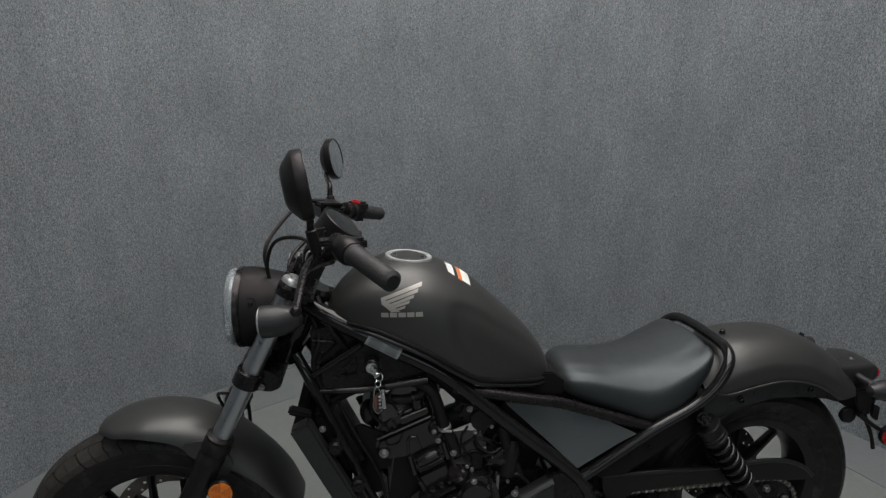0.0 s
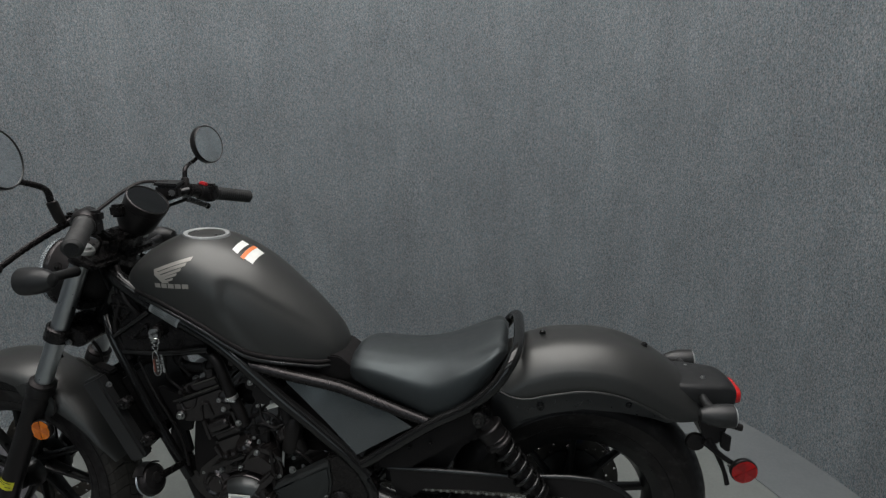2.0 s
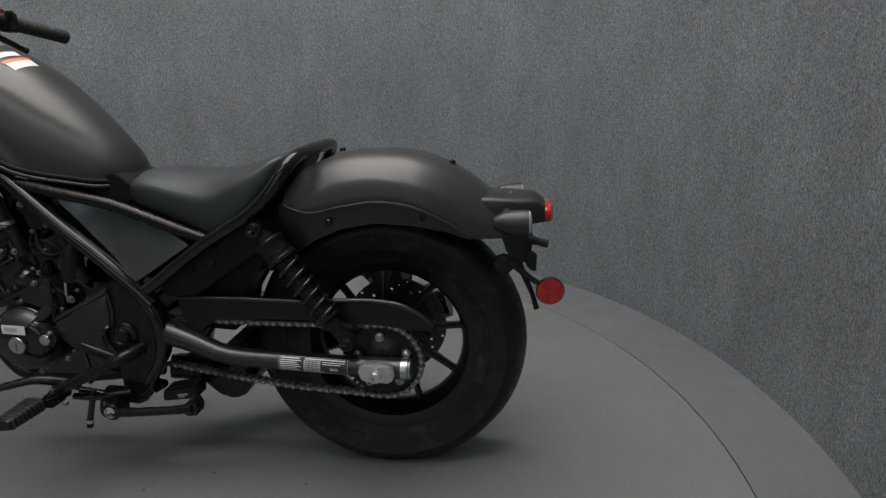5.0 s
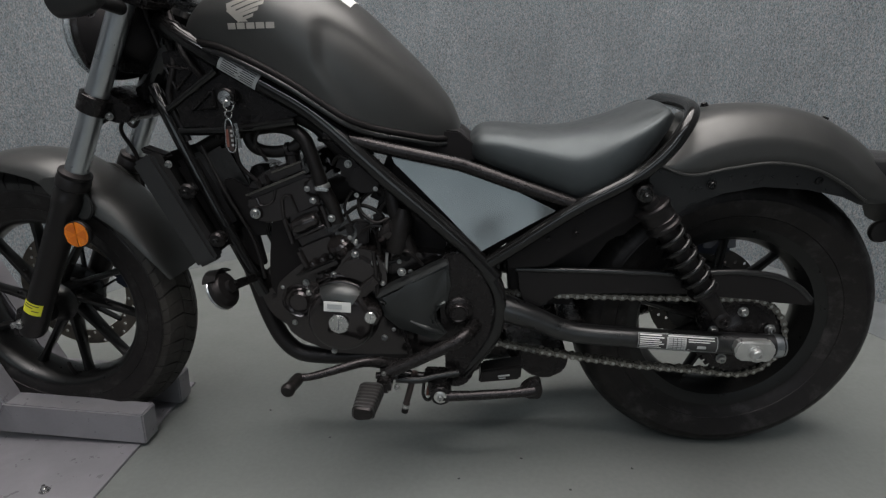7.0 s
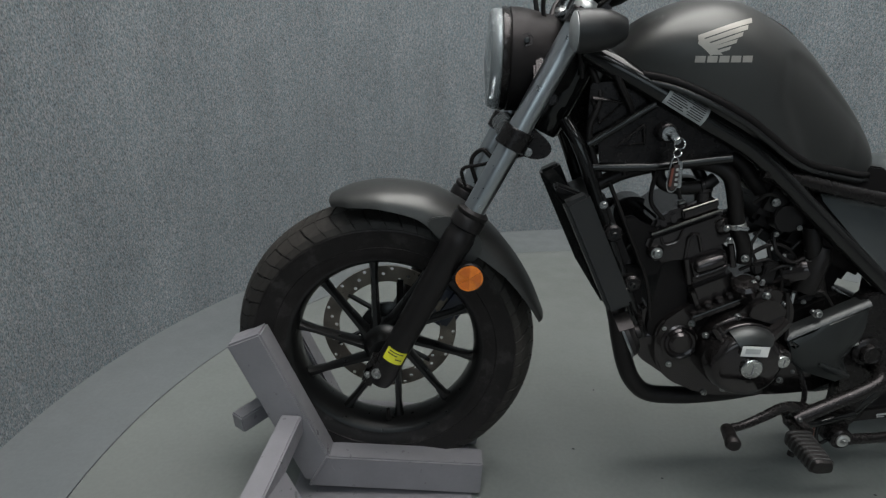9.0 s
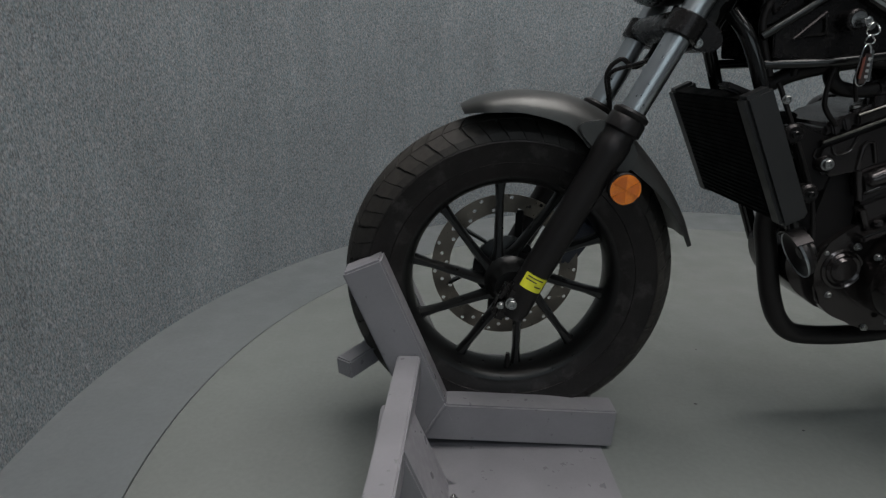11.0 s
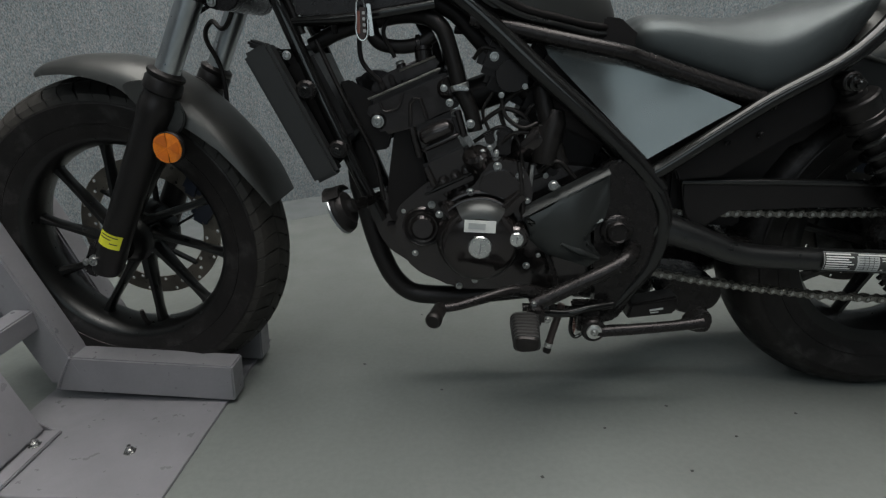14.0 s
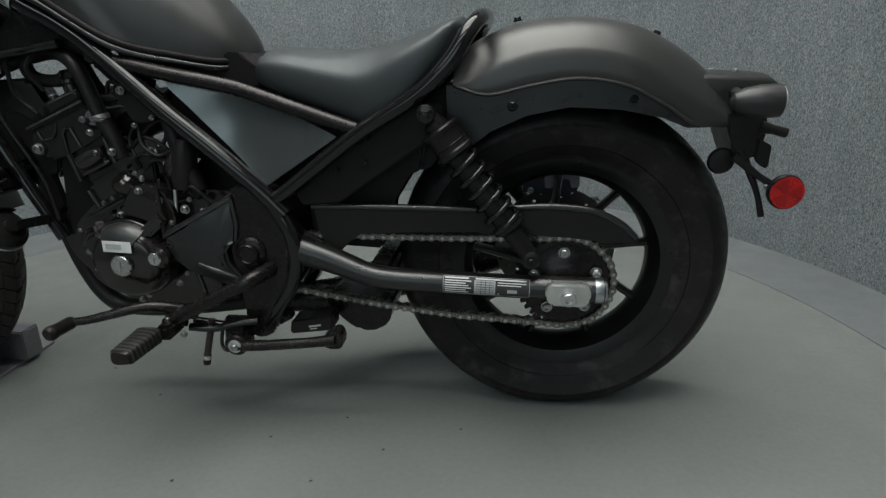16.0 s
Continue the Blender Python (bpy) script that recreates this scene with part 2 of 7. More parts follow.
M_FROST = glass_mat("clear_lens_rim", (0.62, 0.66, 0.68), 0.10)
M_FROST.node_tree.nodes["Principled BSDF"].inputs["Transmission Weight"].default_value = 0.8
M_GLASS = glass_mat("clear_lens", (0.95, 0.97, 0.98))
M_SMOKE = mat("gauge_glass", (0.012, 0.013, 0.014), (0.010, 0.011, 0.012), scale=5.0, rough=0.07, rvar=0.02, spec=0.5)
M_BRUSHED = mat("brushed_alloy", (0.36, 0.37, 0.37), (0.30, 0.31, 0.31), scale=40.0, rough=0.55, rvar=0.06, metal=0.55)


def emit_mat(name, colour, strength):
    m = bpy.data.materials.new(name)
    m.use_nodes = True
    bs = m.node_tree.nodes["Principled BSDF"]
    bs.inputs["Base Color"].default_value = (0.8, 0.8, 0.8, 1)
    bs.inputs["Emission Color"].default_value = (*colour, 1)
    bs.inputs["Emission Strength"].default_value = strength
    return m


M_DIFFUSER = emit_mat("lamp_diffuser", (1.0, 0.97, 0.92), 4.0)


# ---- mesh helpers ----
def part(name, bm, material, parent=None, label="", sharp=38):
    """Links a bmesh as one mesh object, under its thing or part."""
    bmesh.ops.recalc_face_normals(bm, faces=bm.faces)
    me = bpy.data.meshes.new(name)
    bm.to_mesh(me)
    bm.free()
    me.polygons.foreach_set("use_smooth", [True] * len(me.polygons))
    me.set_sharp_from_angle(angle=radians(sharp))
    me.materials.append(material)
    ob = new(name, me)
    if parent:
        ob.parent = parent
    return tagged(ob, label)


def share(name, src, parent, m, label=""):
    """One more object on the mesh of src, at the pose m."""
    ob = new(name, src.data)
    ob.parent = parent
    ob.matrix_basis = m
    return tagged(ob, label)


def merge(*bms):
    out = bms[0]
    for b in bms[1:]:
        me = bpy.data.meshes.new("tmp")
        b.to_mesh(me)
        b.free()
        out.from_mesh(me)
        bpy.data.meshes.remove(me)
    return out


def spline(keys, n):
    """n + 1 points on a smooth line through the keys."""
    p = [Vector(k) for k in keys]
    p = [2 * p[0] - p[1]] + p + [2 * p[-1] - p[-2]]
    out = []
    seg = len(p) - 3
    for i in range(n + 1):
        u = min(i / n * seg, seg - 1e-6)
        k, f = int(u), u - int(u)
        a, b, c, d = p[k:k + 4]
        out.append(0.5 * (2 * b + (c - a) * f + (2 * a - 5 * b + 4 * c - d) * f * f + (3 * b - a - 3 * c + d) * f ** 3))
    return out


def ease(keys, x):
    """A smooth value through (x, value) keys."""
    if x <= keys[0][0]:
        return keys[0][1]
    if x >= keys[-1][0]:
        return keys[-1][1]
    i = max(k for k in range(len(keys) - 1) if keys[k][0] <= x)
    (x0, v0), (x1, v1) = keys[i], keys[i + 1]
    sl = lambda a, b: (keys[b][1] - keys[a][1]) / (keys[b][0] - keys[a][0])
    m0 = sl(max(i - 1, 0), i + 1)
    m1 = sl(i, min(i + 2, len(keys) - 1))
    h = x1 - x0
    f = (x - x0) / h
    return v0 * (2 * f ** 3 - 3 * f * f + 1) + m0 * h * (f ** 3 - 2 * f * f + f) + v1 * (3 * f * f - 2 * f ** 3) + m1 * h * (f ** 3 - f * f)


def skin(rings, closed=True, caps=True):
    """A surface over rings of equal length."""
    bm = bmesh.new()
    vs = [[bm.verts.new(p) for p in r] for r in rings]
    k = len(rings[0])
    for a, b in zip(vs, vs[1:]):
        for j in range(k if closed else k - 1):
            bm.faces.new((a[j], a[(j + 1) % k], b[(j + 1) % k], b[j]))
    if caps and closed:
        bm.faces.new(vs[0])
        bm.faces.new(vs[-1])
    bmesh.ops.remove_doubles(bm, verts=bm.verts, dist=1e-6)
    return bm


def tube(keys, r, seg=12, n=None, smooth=True, flat=1.0):
    """A round bar along a smooth line; r is one radius or one per key."""
    n = n or max(2, 6 * (len(keys) - 1))
    pts = spline(keys, n) if smooth and len(keys) > 2 else [Vector(k) for k in keys]
    n = len(pts) - 1
    rs = [r] * (n + 1) if not isinstance(r, (list, tuple)) else [float(np.interp(i / n * (len(r) - 1), range(len(r)), r)) for i in range(n + 1)]
    rings, up = [], None
    for i, p in enumerate(pts):
        d = (pts[min(i + 1, n)] - pts[max(i - 1, 0)]).normalized()
        if up is None:
            up = d.orthogonal().normalized()
        up = (up - d * up.dot(d)).normalized()
        side = d.cross(up)
        rings.append([p + rs[i] * (math.cos(2 * math.pi * j / seg) * up + flat * math.sin(2 * math.pi * j / seg) * side) for j in range(seg)])
    return skin(rings)


def turned(profile, centre, axis, seg=32, closed_ends=True):
    """A lathe body: (radius, along) pairs round an axis through centre."""
    ax = Vector(axis).normalized()
    u = ax.orthogonal().normalized()
    w = ax.cross(u)
    c = Vector(centre)
    rings = [[c + ax * a + max(r, 1e-4) * (math.cos(2 * math.pi * j / seg) * u + math.sin(2 * math.pi * j / seg) * w) for j in range(seg)] for r, a in profile]
    return skin(rings, caps=closed_ends)


def plate(outline, y0, y1, bevel=0.003):
    """A slab with an (x, z) outline between two y planes, its edges eased."""
    bm = bmesh.new()
    a = [bm.verts.new((x, y0, z)) for x, z in outline]
    b = [bm.verts.new((x, y1, z)) for x, z in outline]
    k = len(outline)
    bm.faces.new(a)
    bm.faces.new(b[::-1])
    for i in range(k):
        bm.faces.new((a[i], a[(i + 1) % k], b[(i + 1) % k], b[i]))
    if bevel:
        bmesh.ops.bevel(bm, geom=list(bm.edges), offset=bevel, segments=2, affect="EDGES", clamp_overlap=True)
    return bm


def smooth_outline(keys, n=40):
    """A closed smooth outline through (x, z) keys."""
    k = [(x, 0, z) for x, z in keys]
    ext = k[-2:] + k + k[:3]
    p = [Vector(q) for q in ext]
    out = []
    for i in range(n):
        u = i / n * len(k)
        q, f = int(u), u - int(u)
        a, b, c, d = p[q + 1:q + 5]
        v = 0.5 * (2 * b + (c - a) * f + (2 * a - 5 * b + 4 * c - d) * f * f + (3 * b - a - 3 * c + d) * f ** 3)
        out.append((v.x, v.z))
    return out


def block(sx, sy, sz, m=None, bevel=0.004, seg=2):
    bm = bmesh.new()
    bmesh.ops.create_cube(bm, size=1.0, matrix=Matrix.Diagonal((sx, sy, sz, 1)))
    if bevel:
        bmesh.ops.bevel(bm, geom=list(bm.edges), offset=bevel, segments=seg, affect="EDGES")
    if m is not None:
        bm.transform(m)
    return bm


def beam(a, b, w, h, bevel=0.004, up=(0, 0, 1)):
    """A square tube from a to b, w wide and h high."""
    a, b = Vector(a), Vector(b)
    d = (b - a).normalized()
    side = d.cross(Vector(up)).normalized()
    top = side.cross(d)
    m = Matrix((side, d, top)).transposed().to_4x4()
    m.translation = (a + b) / 2
    return block(w, (b - a).length, h, m, bevel)


def thing(name, x=0, y=0, z=0, **tags):
    ob = new(name)
    ob.location = (x, y, z)
    ob.empty_display_size = 0.1
    return tagged(ob, **tags)


# ---- the booth ----
TC, TR = Vector((0.80, -0.03, 0)), 1.497
WC, WR = Vector((0.78, 0.05, 0)), 1.742


def annulus(c, r0, r1, z, seg=128, thick=0.03):
    rings = []
    for r, zz in ((r0, z - thick), (r0, z), (r1, z), (r1, z - thick)):
        rings.append([Vector((c.x + r * math.cos(2 * math.pi * j / seg), c.y + r * math.sin(2 * math.pi * j / seg), zz)) for j in range(seg)])
    return skin(rings, caps=False)


ROOM = (-4.2, 5.8, -6.6, 3.6)
tagged(part("floor", turned([(TR, -0.03), (TR, -0.002), (TR - 0.002, 0.0)], TC, (0, 0, 1), 160), M_FLOOR), "round grey painted turntable floor under the motorcycle", "floor", kind="structure")
tagged(part("floor_ring", annulus(TC, TR + 0.003, 11.0, -0.001), M_RING), "blue-grey painted floor around the turntable", "floor", kind="structure")
tagged(part("floor_pit", turned([(TR + 0.3, -0.06), (TR + 0.3, -0.04)], TC, (0, 0, 1), 64), M_PIT), "dark gap below the turntable edge", "floor", kind="structure")


def arc_wall(a0, a1, seg=120):
    rings = []
    for i in range(seg + 1):
        a = radians(a0 + (a1 - a0) * i / seg)
        d = Vector((math.cos(a), math.sin(a), 0))
        rings.append([WC + d * WR + Vector((0, 0, -0.001)), WC + d * WR + Vector((0, 0, 2.5)), WC + d * (WR + 0.06) + Vector((0, 0, 2.5)), WC + d * (WR + 0.06) + Vector((0, 0, -0.001))])
    return skin(rings)


tagged(part("wall_curved", arc_wall(-38, 218), M_CARPET), "curved booth wall covered in grey-blue carpet", "wall", kind="structure")
x0, x1, y0, y1 = ROOM
for nm, cx, cy, sx, sy in (("wall_north", (x0 + x1) / 2, y1 + 0.1, x1 - x0 + 0.4, 0.2), ("wall_west", x0 - 0.1, (y0 + y1) / 2, 0.2, y1 - y0), ("wall_east", x1 + 0.1, (y0 + y1) / 2, 0.2, y1 - y0)):
    tagged(part(nm, block(sx, sy, 4.0, pose(cx, cy, 1.95), 0), M_ROOM), "plain grey painted room wall", "wall", kind="structure")
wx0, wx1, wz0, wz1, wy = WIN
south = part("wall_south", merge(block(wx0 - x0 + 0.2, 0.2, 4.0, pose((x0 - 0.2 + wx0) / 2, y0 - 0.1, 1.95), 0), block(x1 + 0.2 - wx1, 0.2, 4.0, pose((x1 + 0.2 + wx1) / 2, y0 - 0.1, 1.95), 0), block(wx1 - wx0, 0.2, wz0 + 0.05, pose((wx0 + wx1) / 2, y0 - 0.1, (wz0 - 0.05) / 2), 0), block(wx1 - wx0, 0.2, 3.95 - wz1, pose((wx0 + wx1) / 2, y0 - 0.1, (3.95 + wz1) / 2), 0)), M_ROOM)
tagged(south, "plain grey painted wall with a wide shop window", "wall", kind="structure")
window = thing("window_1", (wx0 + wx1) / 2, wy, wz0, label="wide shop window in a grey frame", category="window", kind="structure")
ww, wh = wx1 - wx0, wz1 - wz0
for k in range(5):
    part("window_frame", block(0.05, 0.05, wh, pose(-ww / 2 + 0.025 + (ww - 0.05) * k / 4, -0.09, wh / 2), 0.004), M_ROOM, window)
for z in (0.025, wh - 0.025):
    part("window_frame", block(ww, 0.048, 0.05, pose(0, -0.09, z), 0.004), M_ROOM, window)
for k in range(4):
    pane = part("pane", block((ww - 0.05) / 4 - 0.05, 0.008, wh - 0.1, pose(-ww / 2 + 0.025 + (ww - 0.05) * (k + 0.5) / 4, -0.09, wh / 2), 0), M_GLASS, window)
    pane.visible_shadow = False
tagged(part("ceiling", block(x1 - x0, y1 - y0, 0.1, pose((x0 + x1) / 2, (y0 + y1) / 2, 3.96), 0), M_CEIL), "plain pale ceiling", "ceiling", kind="structure")
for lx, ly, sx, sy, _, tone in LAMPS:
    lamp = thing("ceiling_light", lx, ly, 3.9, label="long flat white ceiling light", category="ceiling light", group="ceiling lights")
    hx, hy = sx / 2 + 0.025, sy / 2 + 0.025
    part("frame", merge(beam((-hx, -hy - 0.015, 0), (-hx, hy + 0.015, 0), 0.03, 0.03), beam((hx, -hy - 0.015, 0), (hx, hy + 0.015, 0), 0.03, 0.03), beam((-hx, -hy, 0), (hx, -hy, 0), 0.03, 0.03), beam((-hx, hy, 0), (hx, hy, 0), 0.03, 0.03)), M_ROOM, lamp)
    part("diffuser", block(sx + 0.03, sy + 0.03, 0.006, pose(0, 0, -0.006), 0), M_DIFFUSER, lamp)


# ---- the motorcycle ----
MID = -0.015  # its middle plane near the engine


def mid(x):
    """The middle plane: the machine stands turned a little, its tail away from the camera's side."""
    return -0.012 + 0.029 * x


bike = thing("motorcycle", 0.75, MID, 0, label="matt grey cruiser motorcycle with black frame, held in a wheel chock", category="motorcycle")


def mp(name, bm, material, label="", parent=None, sharp=38):
    """A part of the motorcycle, given in the world's metres."""
    bm.transform(Matrix.Translation((-0.75, -MID, 0)))
    return part(name, bm, material, parent or bike, label, sharp)


def shift(x, y, z, m=None):
    return Matrix.Translation((x - 0.75, y - MID, z)) @ (m or Matrix())


def mirror_y(x, y):
    return 2 * mid(x) - y


# bolts: one mesh a size
BOLTS = {}


def bolt(x, y, z, r=0.006, material=None, parent=None, axis=(0, -1, 0), label=""):
    material = material or M_BOLT
    r = 0.86 * r
    key = (r, material.name)
    if key not in BOLTS:
        bm = turned([(r * 1.25, 0), (r * 1.25, r * 0.3), (r, r * 0.32), (r * 0.96, r * 1.0), (r * 0.8, r * 1.15), (r * 0.5, r * 1.15), (r * 0.45, r * 0.7)], (0, 0, 0), (0, 0, 1), 12)
        BOLTS[key] = part("bolt", bm, material, bike, label)
        ob = BOLTS[key]
    else:
        ob = new("bolt", BOLTS[key].data)
        ob.parent = parent or bike
    turn = Vector(axis).to_track_quat("Z", "Y").to_matrix().to_4x4()
    ob.parent = parent or bike
    ob.matrix_basis = shift(x, y, z, turn)
    return tagged(ob, label)


# -- wheels --
def wheel(name, cx, cy, cz, R, half, rim_r, rim_half, tread, label, spokes=10, phase=0.0, swirl=0.018, deep=0.023, groove=0.0, worn=True, flat=9.0):
    bike_wheel = new(name)
    bike_wheel.parent = bike
    bike_wheel.matrix_basis = shift(cx, cy, cz)
    tagged(bike_wheel, label)
    y = (0, 1, 0)
    h = half
    g = groove
    prof = [(rim_r - 0.004, -rim_half), (rim_r + 0.004, -rim_half - 0.002), (rim_r + 0.010, -rim_half - 0.006), (rim_r + 0.03, -h * 0.90), (rim_r + 0.055, -h), (rim_r + 0.058, -h - 0.0012), (rim_r + 0.061, -h), (R - 0.046, -h * 0.965), (R - 0.040 - g, -h * 0.945), (R - 0.030 - g, -h * 0.84), (R - 0.019 - g, -h * 0.6), (R - 0.009 - g, -h * 0.32), (R - 0.004 - g, 0)]
    if not worn:
        prof = prof[:7] + [(R - 0.048, -h * 0.965), (R - 0.038, -h * 0.945), (R - 0.0265, -h * 0.85), (R - 0.0135, -h * 0.62), (R - 0.0040, -h * 0.33), (R - 0.0004, 0)]
    prof = prof + [(r, -a) for r, a in prof[-2::-1]]
    # flat: how far below the hub the ground presses the tyre flat
    bm = turned(prof, (0, 0, 0), y, 120, False)
    for v in bm.verts:
        v.co.z = max(v.co.z, -flat + 0.001)
    tyre = part("tyre", bm, M_TYRE, bike_wheel, label="black rubber tyre with grooved tread", sharp=30)
    for rr in (rim_r + 0.022,):
        yy_ = float(np.interp(rr, [p[0] for p in prof[:9]], [p[1] for p in prof[:9]]))
        part("bead_line", turned([(rr - 0.0025, yy_ + 0.002), (rr, yy_ - 0.0010), (rr + 0.0025, yy_ + 0.002)], (0, 0, 0), y, 96, False), M_RUBBER, tyre)
    # tread: raised blocks between slanted grooves, over the shoulder and crown
    bm = bmesh.new()
    n = tread
    edge_s = 0.985 if worn else 0.80
    bands = [((-edge_s, -0.92 * edge_s, -0.80 * edge_s, -0.50), 1.3), ((-0.47, -0.30, -0.12), -0.9), ((-0.10, 0.02, 0.14), 0.6), ((0.16, 0.36, 0.565), 0.9), ((0.58, 0.80 * edge_s, 0.92 * edge_s, edge_s), -0.9)]
    rad = lambda s: float(np.interp(abs(s), [0, 0.32, 0.6, 0.84, 0.94, 0.985], [R, R - 0.005, R - 0.015, R - 0.0265, R - 0.034, R - 0.044]))
    if not worn:
        bands = bands[1:4]
    for b, (ss, skew) in enumerate(bands):
        for i in range(n):
            a0 = 2 * math.pi * (i + 0.5 * (b % 2)) / n
            wdt = 2 * math.pi / n * (0.925 if i % 2 else 0.875)
            k_ = len(ss)
            base, top = [], []
            for m_, s in enumerate(ss):
                for e in (0.0, 1.0):
                    a = a0 + skew * wdt * 0.5 * m_ / (k_ - 1) + wdt * e
                    for lst, lift in ((base, -0.005 - g), (top, 0.0)):
                        r = rad(s) + lift
                        lst.append(bm.verts.new((r * math.cos(a), s * h * (0.97 if lift and abs(s) > 0.95 else 1.0), max(r * math.sin(a), -flat + 0.0005))))
            for m_ in range(k_ - 1):
                bm.faces.new([top[2 * m_ + j] for j in (0, 1, 3, 2)])
            q = [2 * j for j in range(k_)] + [2 * j + 1 for j in range(k_ - 1, -1, -1)]
            for j, k in zip(q, q[1:] + q[:1]):
                bm.faces.new((top[j], top[k], base[k], base[j]))
    tagged(part("tread", bm, M_TREAD if worn else M_TYRE, tyre, sharp=20), kind="stuff")
    rp = [(rim_r + 0.003, -rim_half), (rim_r + 0.004, -rim_half + 0.006), (rim_r - 0.006, -rim_half + 0.012), (rim_r - 0.014, -0.018), (rim_r - 0.016, 0), (rim_r - 0.014, 0.018), (rim_r - 0.006, rim_half - 0.012), (rim_r + 0.004, rim_half - 0.006), (rim_r + 0.003, rim_half), (rim_r - 0.006, rim_half - 0.001), (rim_r - 0.6 * deep, rim_half - 0.008), (rim_r - 0.9 * deep, 0.02), (rim_r - deep, 0), (rim_r - 0.9 * deep, -0.02), (rim_r - 0.6 * deep, -rim_half + 0.008), (rim_r - 0.006, -rim_half + 0.001), (rim_r + 0.003, -rim_half)]
    part("rim", turned(rp, (0, 0, 0), y, 96, False), M_WHEEL, bike_wheel, "black cast rim")
    part("hub", turned([(0.012, -0.060), (0.030, -0.058), (0.034, -0.040), (0.040, -0.026), (0.048, -0.020), (0.048, 0.020), (0.040, 0.026), (0.034, 0.05), (0.012, 0.052)], (0, 0, 0), y, 32), M_WHEEL, bike_wheel)
    first = None
    for i in range(spokes):
        a = 2 * math.pi * i / spokes + phase
        sgn = 1 if i % 2 else -1
        if first is None:
            p0, p1 = Vector((0.036, 0, swirl)), Vector((rim_r - 0.017, 0, swirl * 0.2))
            rings = []
            for f in (0.0, 0.15, 0.4, 0.75, 0.92, 1.0):
                p = p0.lerp(p1, f)
                wd = float(np.interp(f, [0, 0.15, 0.75, 0.92, 1], [0.013, 0.0085, 0.0068, 0.009, 0.013]))
                dp = float(np.interp(f, [0, 0.5, 1], [0.020, 0.014, 0.012]))
                rings.append([p + Vector((0, dp * sy_, wd * sz_)) for sy_, sz_ in ((-1, -0.45), (-1, 0.45), (-0.5, 1), (0.5, 1), (1, 0.45), (1, -0.45), (0.5, -1), (-0.5, -1))])
            first = part("spoke", skin(rings), M_WHEEL, bike_wheel)
            first.matrix_basis = pose(0, 0, 0, 0, -math.degrees(a), 0)
        else:
            share("spoke", first, bike_wheel, pose(0, 0, 0, 0, -math.degrees(a), 0))
    return bike_wheel


def brake_disc(parent, y, r0, r1, holes=44, steel=None):
    """A ring of steel pierced by two rows of round holes."""
    bm = bmesh.new()
    rows = [(r0 + (r1 - r0) * k / 3, r0 + (r1 - r0) * (k + 1) / 3) for k in range(3)]
    for k, (ra, rb) in enumerate(rows):
        for i in range(holes):
            a0, a1 = 2 * math.pi * i / holes, 2 * math.pi * (i + 1) / holes
            P = lambda r, a: Vector((r * math.cos(a), y, r * math.sin(a)))
            am, rm = (a0 + a1) / 2, (ra + rb) / 2
            sq = [P(ra, a0), P(ra, am), P(ra, a1), P(rm, a1), P(rb, a1), P(rb, am), P(rb, a0), P(rm, a0)]
            if (i + k) % 3 == 0:
                hr = min((rb - ra), r0 * (a1 - a0)) * 0.34
                c = P(rm, am)
                er, ea = Vector((math.cos(am), 0, math.sin(am))), Vector((-math.sin(am), 0, math.cos(am)))
                ring = [c + hr * (-math.cos(q) * er - math.sin(q) * ea) for q in [radians(45 - 45 * j + 0) for j in range(8)]]
                ring = [c + hr * (p - c).normalized() for p in sq]
                so, ho = [bm.verts.new(p) for p in sq], [bm.verts.new(p) for p in ring]
                for j in range(8):
                    bm.faces.new((so[j], so[(j + 1) % 8], ho[(j + 1) % 8], ho[j]))
            else:
                bm.faces.new([bm.verts.new(p) for p in sq])
    bmesh.ops.remove_doubles(bm, verts=bm.verts, dist=1e-5)
    geo = bmesh.ops.extrude_face_region(bm, geom=list(bm.faces))
    bmesh.ops.translate(bm, verts=[v for v in geo["geom"] if isinstance(v, bmesh.types.BMVert)], vec=(0, 0.004, 0))
    return part("brake_disc", bm, steel or M_DISC, parent, "drilled steel brake disc", 30)


FX, FY, FZ = 0.006, -0.004, 0.328
front = wheel("front_wheel", FX, FY, FZ, 0.3145, 0.060, 0.2085, 0.046, 58, "black cast front wheel with ten spokes", 10, radians(23), groove=0.001)
brake_disc(front, 0.058, 0.113, 0.149)
part("disc_carrier", turned([(0.050, 0.040), (0.066, 0.048), (0.066, 0.056), (0.03, 0.056)], (0, 0, 0), (0, 1, 0), 24), M_WHEEL, front)
for a in [2 * math.pi * k / 6 for k in range(6)]:
    part("carrier_arm", beam((0.05 * math.cos(a), 0.055, 0.05 * math.sin(a)), (0.120 * math.cos(a + 0.3), 0.058, 0.120 * math.sin(a + 0.3)), 0.016, 0.005, 0.001), M_WHEEL, front)
part("valve_stem", tube([(0.0, -0.02, -0.186), (0.0, -0.03, -0.168), (0.0, -0.034, -0.150)], [0.006, 0.005, 0.004], 8), M_RUBBER, front)

RX, RY, RZ = 1.488, 0.034, 0.306
rear = wheel("rear_wheel", RX, RY, RZ, 0.318, 0.075, 0.211, 0.054, 40, "black cast rear wheel with nine spokes", 9, radians(9), deep=0.044, worn=False, flat=RZ)
rear.matrix_basis = shift(RX, RY, RZ, pose(0, 0, 0, 0, 0, 2.2))
brake_disc(rear, 0.070, 0.088, 0.124, 36, M_DISCDARK)
part("disc_carrier", turned([(0.050, 0.050), (0.090, 0.060), (0.090, 0.068), (0.03, 0.068)], (0, 0, 0), (0, 1, 0), 24), M_WHEEL, rear)
HUB = -0.080 - RY  # the sprocket's plane, out on the chain's side
teeth = []
